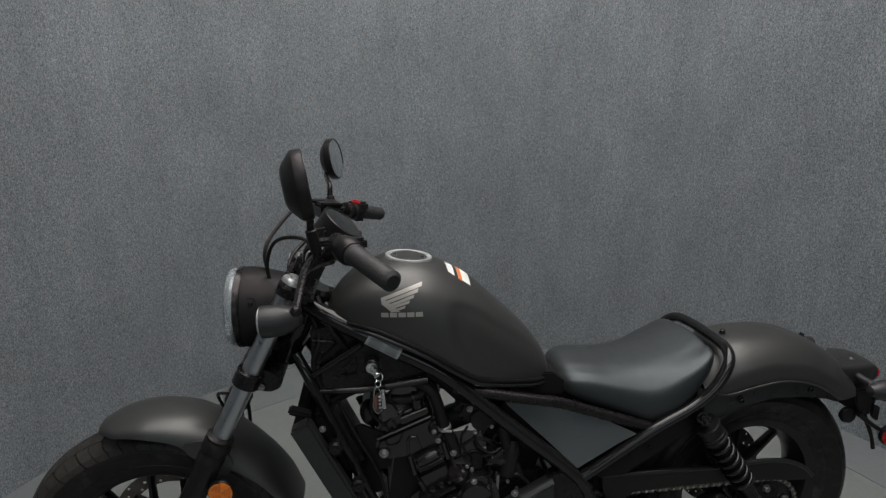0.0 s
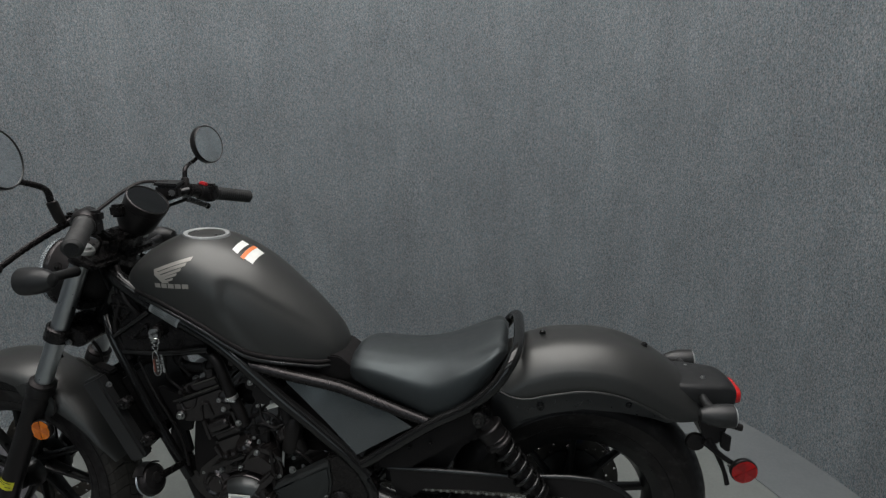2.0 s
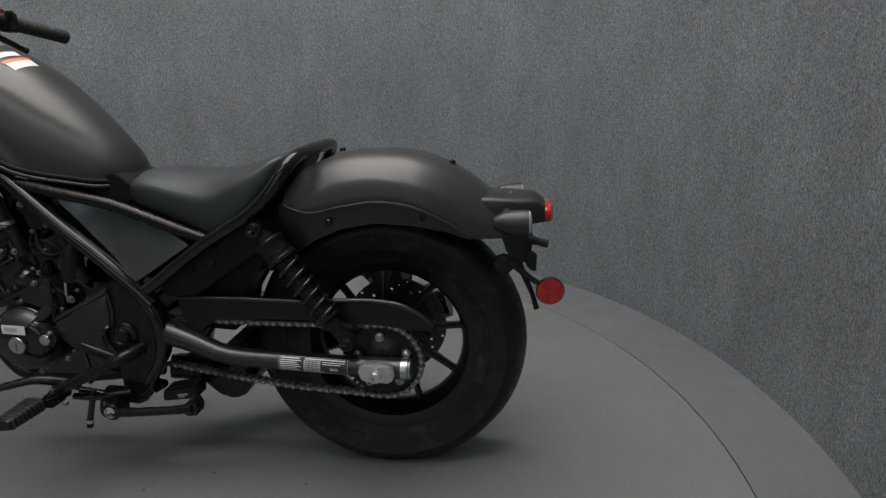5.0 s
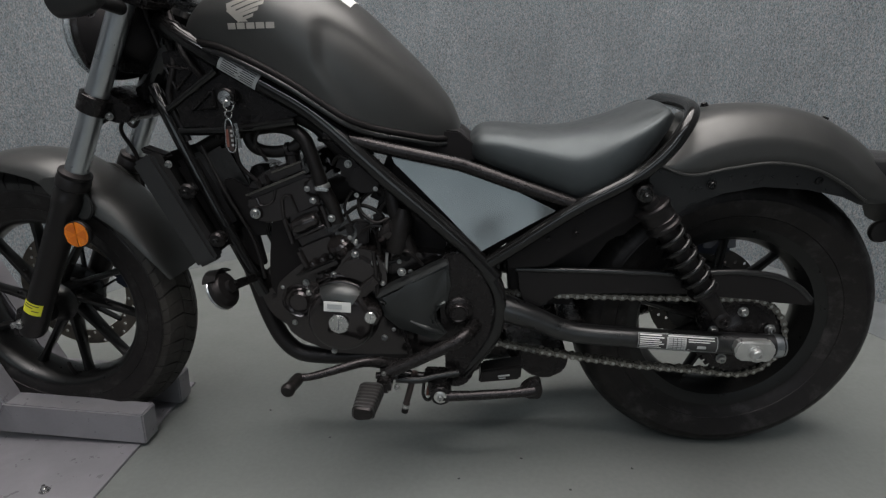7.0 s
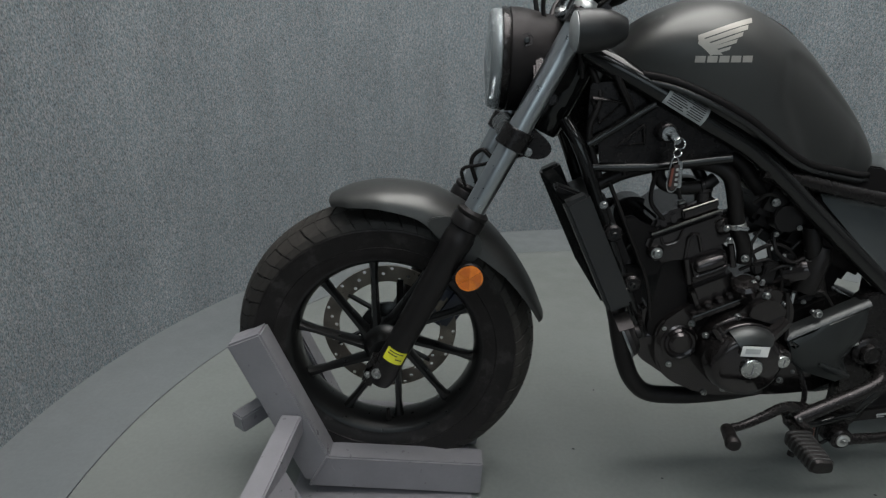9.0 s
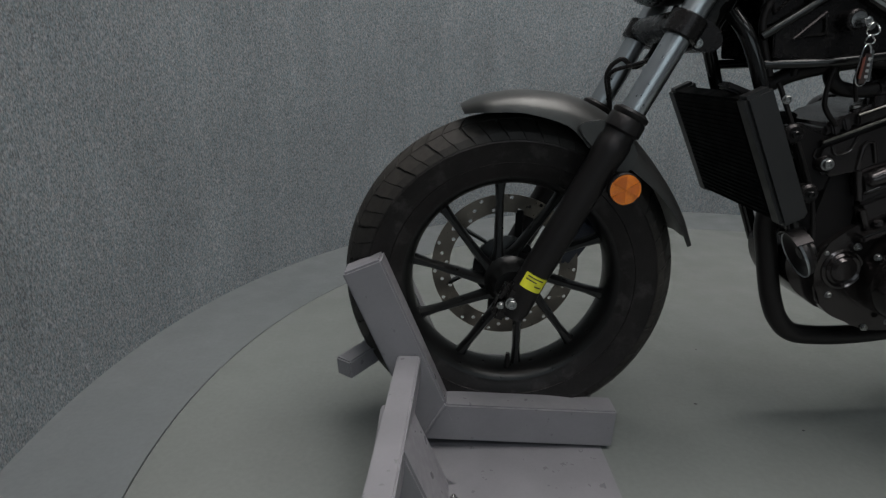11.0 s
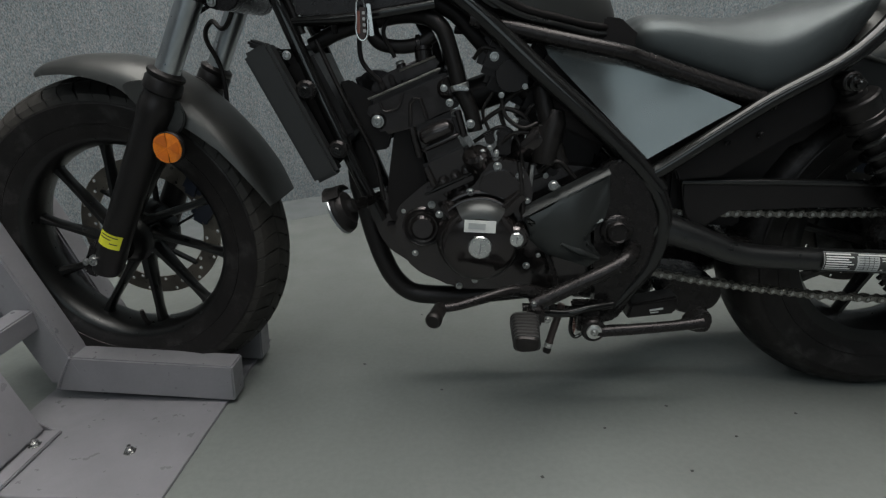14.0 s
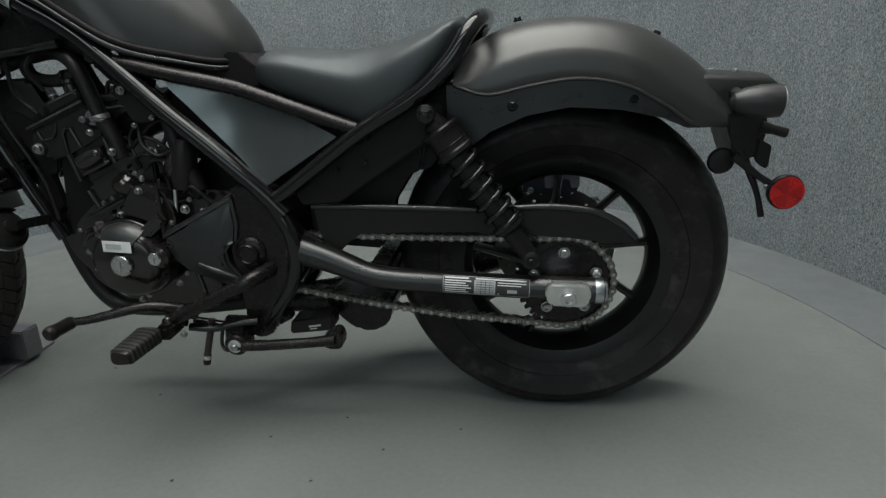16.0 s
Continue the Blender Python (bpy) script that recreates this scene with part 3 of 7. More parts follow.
for k in range(38):
    for da, rr in ((-0.3, 0.0815), (-0.14, 0.0895), (0.14, 0.0895), (0.3, 0.0815)):
        teeth.append((rr * math.cos(2 * math.pi * (k + da) / 38), rr * math.sin(2 * math.pi * (k + da) / 38)))
part("sprocket", plate(teeth, HUB - 0.004, HUB + 0.003, 0), M_SATIN, rear, "black toothed rear sprocket")
part("sprocket_carrier", turned([(0.02, HUB - 0.016), (0.036, HUB - 0.014), (0.044, HUB - 0.008), (0.068, HUB - 0.006), (0.070, HUB + 0.012), (0.055, -0.03), (0.02, -0.02)], (0, 0, 0), (0, 1, 0), 36), M_SATIN, rear)

# -- front fork --
FB, FT = Vector((0.012, 0, 0.318)), Vector((0.352, 0, 0.965))
fdir = (FT - FB).normalized()


def on_fork(s, y):
    p = FB + (FT - FB) * s
    return Vector((p.x, y, p.z))


for side, fy in (("left", -0.104), ("right", 0.094)):
    mp("fork_tube", tube([on_fork(0.42, fy), on_fork(1.0, fy)], 0.0205, 24, smooth=False), M_SILVER, "grey silver fork tube")
    leg = mp("fork_leg", turned([(0.012, -0.03), (0.024, -0.028), (0.028, -0.015), (0.026, 0.05), (0.0265, 0.28), (0.029, 0.30), (0.029, 0.318), (0.0265, 0.322), (0.0265, 0.334), (0.031, 0.338), (0.031, 0.356), (0.027, 0.362), (0.021, 0.363)], on_fork(0, fy), fdir, 24), M_PLASTIC, "black fork lower leg")
    mp("dust_seal", turned([(0.0285, 0), (0.0305, 0.003), (0.0305, 0.008), (0.0225, 0.013)], on_fork(0.493, fy), fdir, 24), M_RUBBER, parent=None)
    mp("fork_clamp", turned([(0.026, -0.018), (0.029, -0.016), (0.029, 0.016), (0.026, 0.018)], on_fork(0.705, fy), fdir, 24), M_SATIN)
    mp("fork_cap", turned([(0.026, -0.016), (0.025, -0.012), (0.025, 0.008), (0.022, 0.012), (0.0, 0.0145)], on_fork(1.0, fy), fdir, 24), M_SATIN, "black fork top cap")
    mp("cap_nut", turned([(0.0225, -0.002), (0.0225, 0.004), (0.0205, 0.008), (0.013, 0.0095), (0.012, 0.015), (0.0, 0.016)], on_fork(1.0, fy) + fdir * 0.0135, fdir, 24), M_ZINC)
    mp("axle_clamp", merge(block(0.060, 0.040, 0.062, pose(0.006, fy, 0.320, 0, 27, 0), 0.010), block(0.03, 0.036, 0.045, pose(-0.016, fy, 0.308, 0, 20, 0), 0.008)), M_SATIN)
mp("front_axle", turned([(0.009, -0.122), (0.009, 0.09)], (-0.001, 0, 0.326), (0, 1, 0), 16), M_CHROME)
bolt(-0.002, -0.124, 0.322, 0.0105)
bolt(-0.021, -0.122, 0.318, 0.0065)
mp("lower_yoke", plate(smooth_outline([(0.225, 0.775), (0.27, 0.742), (0.305, 0.738), (0.318, 0.757), (0.290, 0.785), (0.245, 0.80)], 28), -0.10, 0.07, 0.006), M_SATIN)
mp("upper_yoke", merge(block(0.075, 0.235, 0.024, pose(0.365, MID, 0.958, 0, 28, 0), 0.008), block(0.06, 0.06, 0.05, pose(0.385, MID, 0.985, 0, 28, 0), 0.01)), M_SATIN)
bolt(0.276, -0.104, 0.750, 0.007)
mp("steering_head", turned([(0.026, -0.03), (0.032, -0.02), (0.032, 0.13), (0.036, 0.15), (0.030, 0.16)], (0.325, MID, 0.80), (0.46, 0, 0.89), 24), M_BLACK)
def leg_patch(u0, u1, a0, a1, r, n=8):
    """A patch of paper wrapped on the near fork leg: a stretch of its length and of its girth, in degrees."""
    side = Vector((0, -1, 0))
    fore = fdir.cross(side).normalized()
    rings_ = []
    for k in range(n + 1):
        a = radians(a0 + (a1 - a0) * k / n)
        rings_.append([on_fork(0, -0.104) + fdir * u + r * (math.cos(a) * side + math.sin(a) * fore) for u in (u0, u1)])
    return skin(rings_, closed=False)


tag = mp("yellow_tag", leg_patch(0.034, 0.062, -46, 46, 0.0272), M_YELLOW, "yellow paper tag on the fork leg")
for u_, a0_, a1_ in ((0.056, -34, 30), (0.050, -36, 8), (0.043, 6, 34)):
    mp("tag_print", leg_patch(u_, u_ + 0.0022, a0_, a1_, 0.0276), M_INK, parent=tag).matrix_basis = Matrix()


def reflector(name, x, y, z, r, material, deep, label, axis=(0, -1, 0)):
    ob = mp(name, turned([(r + 0.002, -0.006), (r + 0.0025, 0.002), (r + 0.001, 0.004), (r, 0.0042)], (x, y, z), axis, 36), M_PLASTIC, label)
    ax = Vector(axis).normalized()
    u = Vector((0, 0, 1)) if abs(ax.z) < 0.9 else Vector((1, 0, 0))
    w = ax.cross(u)
    c = Vector((x, y, z)) + ax * 0.0045
    bm = bmesh.new()
    # a lens of six prism wedges, each tilted a little; alternate ones painted darker, as if turned from the light
    mid = bm.verts.new(c + ax * 0.0022)
    dark = bmesh.new()
    for k in range(0, 6, 2):
        a0 = math.pi / 3 * k
        fan = [dark.verts.new(c + ax * (0.0026 if j == 0 else 0.0036) + (r * 0.86 if j else 0.0) * (math.cos(a0 + math.pi / 3 * (j - 1) / 6) * u + math.sin(a0 + math.pi / 3 * (j - 1) / 6) * w)) for j in range(8)]
        for j in range(1, 7):
            dark.faces.new((fan[0], fan[j], fan[j + 1]))
    mp("prism", dark, deep, parent=ob, sharp=5).matrix_basis = Matrix()
    for k in range(6):
        a0 = math.pi / 3 * k
        ring = [bm.verts.new(c + ax * (0.0002 if k % 2 else 0.0026) + r * (math.cos(a0 + math.pi / 3 * j / 6) * u + math.sin(a0 + math.pi / 3 * j / 6) * w)) for j in range(7)]
        for j in range(6):
            bm.faces.new((mid, ring[j], ring[j + 1]))
    mp("lens", bm, material, parent=ob, sharp=5).matrix_basis = Matrix()
    return ob


reflector("fork_reflector", 0.176, -0.127, 0.525, 0.025, M_AMBER, M_AMBERSHADE, "round amber reflector on a black mount")
mp("reflector_bracket", beam((0.13, -0.115, 0.53), (0.176, -0.120, 0.525), 0.004, 0.02, 0.001), M_SATIN)


# front fender: a blade that follows the tyre
def blade(keys, y0, w, drop, n=40, lip=0.0, m=14):
    """keys: (x, z, half width factor); drop: how far the sides come down."""
    line = spline([(x, 0, z) for x, z, *_ in keys], n)
    fac = [float(np.interp(i / n * (len(keys) - 1), range(len(keys)), [k[2] for k in keys])) for i in range(n + 1)]
    dr = [float(np.interp(i / n * (len(keys) - 1), range(len(keys)), [k[3] for k in keys])) for i in range(n + 1)]
    rings = []
    for i, p in enumerate(line):
        t = (line[min(i + 1, n)] - line[max(i - 1, 0)]).normalized()
        nrm = Vector((-t.z, 0, t.x))
        if nrm.z < 0 and abs(nrm.z) > 0.5:
            nrm = -nrm
        ring = []
        for q in range(m + 1):
            a = -1 + 2 * q / m
            yy = w * fac[i] * math.copysign(abs(math.sin(abs(a) * math.pi / 2)) ** 0.9, a)
            dd = dr[i] * (1 - math.cos(abs(a) * math.pi / 2) ** 0.75) * drop
            ring.append(p - nrm * dd + Vector((0, y0 + yy, 0)))
        inner = [v + (Vector((p.x, y0, p.z)) - nrm * dr[i] * drop - v).normalized() * 0.004 for v in ring]
        rings.append(ring + inner[::-1])
    return skin(rings)


mp("front_fender", blade([(-0.090, 0.654, 0.50, 0.30), (-0.052, 0.669, 0.85, 0.50), (0.015, 0.678, 1.0, 0.66), (0.095, 0.670, 1.0, 0.92), (0.155, 0.645, 1.0, 1.28), (0.215, 0.598, 1.0, 1.00), (0.270, 0.531, 0.98, 0.62), (0.307, 0.470, 0.96, 0.45), (0.331, 0.414, 0.80, 0.30)], -0.010, 0.084, 0.052), M_PAINT, "matt grey front fender")
for yb in (-0.1, 0.058):
    mp("fender_bracket", plate(smooth_outline([(0.10, 0.625), (0.16, 0.63), (0.20, 0.58), (0.18, 0.545), (0.14, 0.575)], 24), yb - 0.0035, yb + 0.0035, 0.002), M_PAINT)
mp("front_caliper", merge(block(0.055, 0.055, 0.11, pose(0.145, 0.07, 0.38, 0, 35, 0), 0.012), block(0.04, 0.04, 0.05, pose(0.12, 0.055, 0.42, 0, 35, 0), 0.010)), M_BLUE, "dark brake caliper")
mp("brake_hose", tube([(0.36, 0.02, 1.0), (0.25, 0.03, 0.735), (0.205, 0.05, 0.728), (0.185, 0.06, 0.70), (0.20, 0.075, 0.64), (0.20, 0.07, 0.55), (0.17, 0.065, 0.44)], 0.0045, 8, 60), M_RUBBER, "black rubber brake hose")
mp("hose_guide", tube([(0.27, -0.10, 0.745), (0.20, -0.06, 0.72), (0.165, -0.03, 0.705), (0.17, -0.02, 0.67)], 0.0035, 8), M_SATIN)

# -- headlight --
HX, HZ, HY = 0.240, 0.900, -0.008
hax = Vector((-1, 0, 0.03))
head = mp("headlight", turned([(0.0, -0.135), (0.030, -0.132), (0.058, -0.112), (0.076, -0.080), (0.085, -0.04), (0.0885, -0.02), (0.0885, -0.004), (0.084, 0.0)], (HX, HY, HZ), hax, 48), M_DEEP, "round matt black headlight")
mp("bezel", turned([(0.085, -0.004), (0.089, 0.002), (0.089, 0.010), (0.084, 0.013), (0.080, 0.004)], (HX, HY, HZ), hax, 48, False), M_SATIN, parent=head).matrix_basis = Matrix()
mp("reflector_bowl", merge(turned([(0.080, 0.004), (0.060, -0.006), (0.0, -0.012)], (HX, HY, HZ), hax, 32, False), *[block(0.02, 0.055, 0.03, pose(HX + 0.002, HY + dy, HZ + dz), 0.006) for dy in (-0.033, 0.033) for dz in (0.036, 0.0)]), M_REFLECT, "bright lamp reflectors", parent=head).matrix_basis = Matrix()
mp("lens", turned([(0.084, 0.008), (0.083, 0.024), (0.078, 0.030), (0.0, 0.037), (0.0, 0.034), (0.076, 0.027), (0.080, 0.022), (0.081, 0.008)], (HX, HY, HZ), hax, 48, False), M_GLASS, "clear domed lens", parent=head).matrix_basis = Matrix()
mp("lens_rim", turned([(0.0865, 0.010), (0.0862, 0.022), (0.0830, 0.0285), (0.0800, 0.0300), (0.0795, 0.0285), (0.0835, 0.020), (0.0840, 0.010)], (HX, HY, HZ), hax, 48, False), M_FROST, "pale clear lens rim", parent=head).matrix_basis = Matrix()
# chrome ring added behind the glass to give the lens edge its white glint
mp("glint_ring", turned([(0.0700, 0.006), (0.0770, 0.0085), (0.0815, 0.0105), (0.0825, 0.018), (0.0800, 0.0205), (0.0760, 0.0175)], (HX, HY, HZ), hax, 16, False), M_CHROME, "faceted bright ring added for the lens glint", parent=head, sharp=10).matrix_basis = Matrix()
bolt(0.268, HY - 0.082, 0.932, 0.0050, M_BLACK)
mp("bolt_ring", turned([(0.0085, 0.0), (0.0110, 0.001), (0.0110, 0.0025), (0.0085, 0.0025)], (0.268, HY - 0.078, 0.932), (0.1, -0.93, 0.36), 20), M_SATIN, parent=head).matrix_basis = Matrix()
mp("headlight_bracket", merge(beam((0.29, -0.10, 0.86), (0.29, -0.075, 0.90), 0.02, 0.03, 0.004), beam((0.31, -0.10, 0.84), (0.33, -0.02, 0.83), 0.02, 0.02, 0.004)), M_SATIN)


def blinker(name, tip, back, stem, r, label):
    """A bullet lamp: a flat lens at tip, a rounded shell to back, on a stem."""
    a, b = Vector(tip), Vector(back)
    ln = (b - a).length
    ax = (b - a).normalized()
    ob = mp(name, turned([(r * 0.9, 0.003), (r * 1.0, 0.004), (r * 1.02, ln * 0.2), (r * 0.98, ln * 0.45), (r * 0.82, ln * 0.72), (r * 0.5, ln * 0.93), (0.0, ln)], a, ax, 28), M_TANKSIDE, label)
    mp("lens", turned([(0.0, -0.003), (r * 0.7, -0.0015), (r * 0.93, 0.002), (r * 0.93, 0.006), (r * 0.8, 0.007)], a, ax, 28), M_GREYLBL, "pale grey lens", parent=ob).matrix_basis = Matrix()
    mp("stem", tube([a.lerp(b, 0.55), (a.lerp(b, 0.55) + Vector(stem)) / 2, stem], [r * 0.5, r * 0.36, r * 0.42], 14), M_TANKSIDE, parent=ob).matrix_basis = Matrix()
    return ob


blinker("turn_signal", (0.313, -0.235, 0.942), (0.392, -0.235, 0.946), (0.352, -0.13, 0.935), 0.0295, "matt black bullet turn signal on the fork")
blinker("turn_signal", (0.313, 0.200, 0.942), (0.392, 0.200, 0.946), (0.352, 0.10, 0.935), 0.0295, "matt black bullet turn signal on the fork")

# -- gauge and handlebar --
gax = Vector((0.64, -0.14, 0.74))
gc = Vector((0.462, 0.0, 1.076))
gauge = mp("speedometer", turned([(0.018, -0.095), (0.034, -0.090), (0.043, -0.074), (0.0455, -0.060), (0.0480, -0.022), (0.0475, -0.020), (0.0475, -0.017), (0.0495, -0.015), (0.0503, -0.002), (0.0503, 0.003), (0.0475, 0.0045), (0.045, 0.001)], gc, gax, 40), M_PLASTIC, "round black speedometer pod")
mp("dial", turned([(0.045, 0.001), (0.0, 0.001)], gc, gax, 40, False), M_PLASTIC, parent=gauge).matrix_basis = Matrix()
mp("display", turned([(0.032, 0.0018), (0.0, 0.0018)], gc, gax, 32, False), M_INK, parent=gauge).matrix_basis = Matrix()
mp("glass", turned([(0.0455, 0.0022), (0.036, 0.0032), (0.0, 0.0040)], gc, gax, 40, False), M_SMOKE, "dark glass cover", parent=gauge).matrix_basis = Matrix()
mp("gauge_bracket", merge(beam((0.40, 0.0, 0.985), (0.43, 0.0, 1.03), 0.05, 0.02, 0.004), block(0.03, 0.03, 0.03, pose(0.415, -0.045, 1.06), 0.006)), M_SATIN)

HB = [(0.385, 0.045, 0.995), (0.390, 0.085, 1.015), (0.405, 0.135, 1.055), (0.445, 0.185, 1.073), (0.478, 0.225, 1.068), (0.556, 0.365, 1.043)]
mp("handlebar", tube([(x, -y, z) for x, y, z in HB[::-1]] + [(0.383, 0, 0.99)] + HB[:-1] + [(0.540, 0.344, 1.0355)], 0.0115, 14, 90), M_BLACK, "black tubular handlebar")
for yb in (-0.045, 0.045):
    mp("bar_riser", beam((0.372, yb, 0.955), (0.384, yb, 1.0), 0.035, 0.034, 0.006), M_SATIN)
for s, nm in ((-1, "left"), (1, "right")):
    e, i0 = Vector((0.555 if s < 0 else 0.546, -0.362 if s < 0 else 0.355, 1.043 if s < 0 else 1.033)), Vector((0.492, s * 0.250, 1.064 - (0.004 if s > 0 else 0)))
    ax = (e - i0).normalized()
    ln = (e - i0).length
    prof = [(0.0, ln + 0.002), (0.013, ln + 0.002), (0.0165, ln - 0.002)]
    for k in range(16):
        u = ln - 0.004 - k * (ln - 0.012) / 16
        prof += [(0.0185, u), (0.0185, u - 0.004), (0.0174, u - 0.0045), (0.0174, u - 0.0056)]
    prof += [(0.019, 0.006), (0.021, 0.004), (0.021, -0.002), (0.012, -0.003)]
    mp("handlebar_grip", turned(prof, i0, ax, 24), M_GRIP, "black ribbed rubber handlebar grip")
    mp("switch_housing", merge(turned([(0.014, -0.050), (0.023, -0.046), (0.026, -0.03), (0.026, -0.012), (0.022, -0.004)], i0, ax, 22), block(0.036, 0.032, 0.034, Matrix.Translation(i0 - ax * 0.028 + Vector((0.012, 0, -0.010))), 0.007), block(0.03, 0.024, 0.024, Matrix.Translation(i0 - ax * 0.028 + Vector((0.022, 0, 0.010))), 0.006)), M_PLASTIC, "black handlebar switch housing")
    lv = i0 - ax * 0.06
    mp("lever_perch", merge(turned([(0.014, -0.014), (0.018, -0.012), (0.018, 0.012), (0.014, 0.014)], lv, ax, 20), block(0.045, 0.026, 0.018, Matrix.Translation(lv + Vector((-0.025, 0, 0.0))), 0.005)), M_SATIN)
    mp("control_lever", tube([lv + Vector((-0.030, s * 0.004, -0.006)), lv + Vector((-0.056, s * 0.050, -0.028)), lv + Vector((-0.062, s * 0.110, -0.048)), lv + Vector((-0.064, s * 0.165, -0.068))], [0.010, 0.0095, 0.0085, 0.008], 10, flat=0.7), M_SATIN, "black hand lever")
    bm = bmesh.new()
    bmesh.ops.create_uvsphere(bm, u_segments=14, v_segments=10, radius=0.0095, matrix=Matrix.Translation(lv + Vector((-0.064, s * 0.168, -0.069))))
    mp("lever_ball", bm, M_SATIN)
mp("kill_switch", block(0.022, 0.014, 0.010, pose(0.486, 0.214, 1.090, 0, 15, 0), 0.003), M_RED, "red kill switch")
mp("brake_reservoir", merge(block(0.056, 0.090, 0.034, pose(0.417, 0.165, 1.079, 0, 6, 20), 0.006), block(0.060, 0.096, 0.007, pose(0.416, 0.165, 1.099, 0, 6, 20), 0.003)), M_PLASTIC, "black brake fluid reservoir")
mp("sight_glass", turned([(0.0055, 0.001), (0.0058, 0.0022), (0.0085, 0.0022), (0.0085, -0.002)], (0.4445, 0.1262, 1.077), (0.34, -0.94, 0), 18), M_BOLT)


def mirror(name, centre, normal, joint, base, label):
    c, nn = Vector(centre), Vector(normal).normalized()
    ob = mp(name, turned([(0.0, -0.034), (0.026, -0.033), (0.036, -0.029), (0.050, -0.017), (0.0548, -0.0125), (0.0558, -0.011), (0.0558, 0.004), (0.0535, 0.006), (0.051, 0.004)], c, nn, 40), M_PLASTIC, label)
    mp("glass", turned([(0.0525, 0.0046), (0.0, 0.0052)], c, nn, 40, False), M_MIRROR, "round mirror glass", parent=ob).matrix_basis = Matrix()
    mp("glass_rim", turned([(0.0512, 0.0042), (0.0522, 0.0062), (0.0535, 0.0066), (0.0542, 0.0050)], c, nn, 40, False), M_STAY, "thin satin rim", parent=ob).matrix_basis = Matrix()
    j, b = Vector(joint), Vector(base)
    foot = c - nn * 0.024 + Vector((0, math.copysign(0.03, -c.y), -0.032))
    mp("stem", tube([b, b.lerp(j, 0.6), j, j + Vector((0.0, math.copysign(0.012, c.y), 0.028)), foot + Vector((0, math.copysign(0.02, -c.y), -0.008)), foot], [0.0075, 0.0075, 0.007, 0.0062, 0.006, 0.006], 12, 30), M_SATIN, "black mirror stem", parent=ob).matrix_basis = Matrix()
    mp("collar", turned([(0.0095, -0.045), (0.0105, -0.04), (0.0105, -0.002), (0.008, 0.0)], j, (j - b).normalized(), 16), M_RUBBER, parent=ob).matrix_basis = Matrix()
    return ob


mirror("mirror", (0.424, -0.342, 1.203), (0.96, 0.13, 0.12), (0.417, -0.235, 1.111), (0.425, -0.225, 1.060), "round black rear-view mirror on a stem")
mirror("mirror", (0.430, 0.360, 1.190), (0.95, -0.25, 0.13), (0.420, 0.235, 1.105), (0.428, 0.222, 1.060), "round black rear-view mirror on a stem")
for keys, r in (([(0.41, 0.17, 1.10), (0.36, 0.12, 1.105), (0.31, 0.05, 1.06), (0.290, 0.0, 1.02), (0.30, -0.01, 0.96), (0.33, -0.01, 0.90)], 0.0045), ([(0.44, -0.20, 1.06), (0.38, -0.13, 1.075), (0.32, -0.06, 1.05), (0.30, -0.04, 0.98), (0.34, -0.05, 0.90)], 0.004), ([(0.45, -0.20, 1.04), (0.40, -0.10, 1.00), (0.36, -0.07, 0.95), (0.37, -0.06, 0.87)], 0.004), ([(0.44, 0.20, 1.05), (0.37, 0.12, 1.02), (0.33, 0.05, 0.97), (0.36, 0.0, 0.88)], 0.0045), ([(0.40, -0.06, 0.93), (0.43, -0.09, 0.86), (0.46, -0.08, 0.80), (0.46, -0.06, 0.70)], 0.006)):
    mp("control_cable", tube(keys, r, 8, 40), M_RUBBER, "black control cable")

# -- fuel tank --
TOPZ = [(0.408, 0.868), (0.422, 0.903), (0.445, 0.937), (0.485, 0.970), (0.540, 0.994), (0.600, 1.001), (0.660, 0.985), (0.740, 0.940), (0.800, 0.886), (0.865, 0.821), (0.905, 0.772), (0.920, 0.744), (0.929, 0.720)]
BOTZ = [(0.408, 0.862), (0.430, 0.876), (0.500, 0.868), (0.565, 0.843), (0.635, 0.806), (0.680, 0.775), (0.725, 0.744), (0.765, 0.725), (0.830, 0.709), (0.890, 0.696), (0.933, 0.696)]
HALF = [(0.408, 0.026), (0.430, 0.073), (0.470, 0.107), (0.540, 0.133), (0.620, 0.146), (0.700, 0.146), (0.780, 0.132), (0.850, 0.110), (0.900, 0.084), (0.920, 0.062), (0.929, 0.036)]


RECESS = [(0.660, 0.905), (0.690, 0.915), (0.740, 0.895), (0.783, 0.862), (0.826, 0.830), (0.868, 0.797), (0.902, 0.764), (0.933, 0.735)]  # upper edge of the knee hollow


def crown(x):
    """How flat the tank's top is: broad ahead, narrow towards the seat."""
    return float(np.interp(x, [0.58, 0.88], [4.2, 2.5]))


def tank_point(x, v, lift=0.0, side=-1):
    """A point of the tank's skin: v runs from 0 at its lower edge to 1 on the ridge."""
    zt, zb, w = ease(TOPZ, x), ease(BOTZ, x), ease(HALF, x)
    z = zb + (zt - zb) * v
    y = (w + lift) * (1 - v ** crown(x)) ** 0.50 * (1 - 0.10 * (1 - v) ** 2)
    step = lambda q: min(max(q, 0), 1) ** 2 * (3 - 2 * min(max(q, 0), 1))
    f = step((ease(RECESS, x) + 0.008 - z) / 0.026) * step((x - 0.672 - 0.6 * max(0, 0.84 - z)) / 0.030)
    y -= 0.0065 * f * min(max((0.93 - x) / 0.08, 0), 1)
    return Vector((x, mid(x) + side * max(y, 0), z + lift * v))


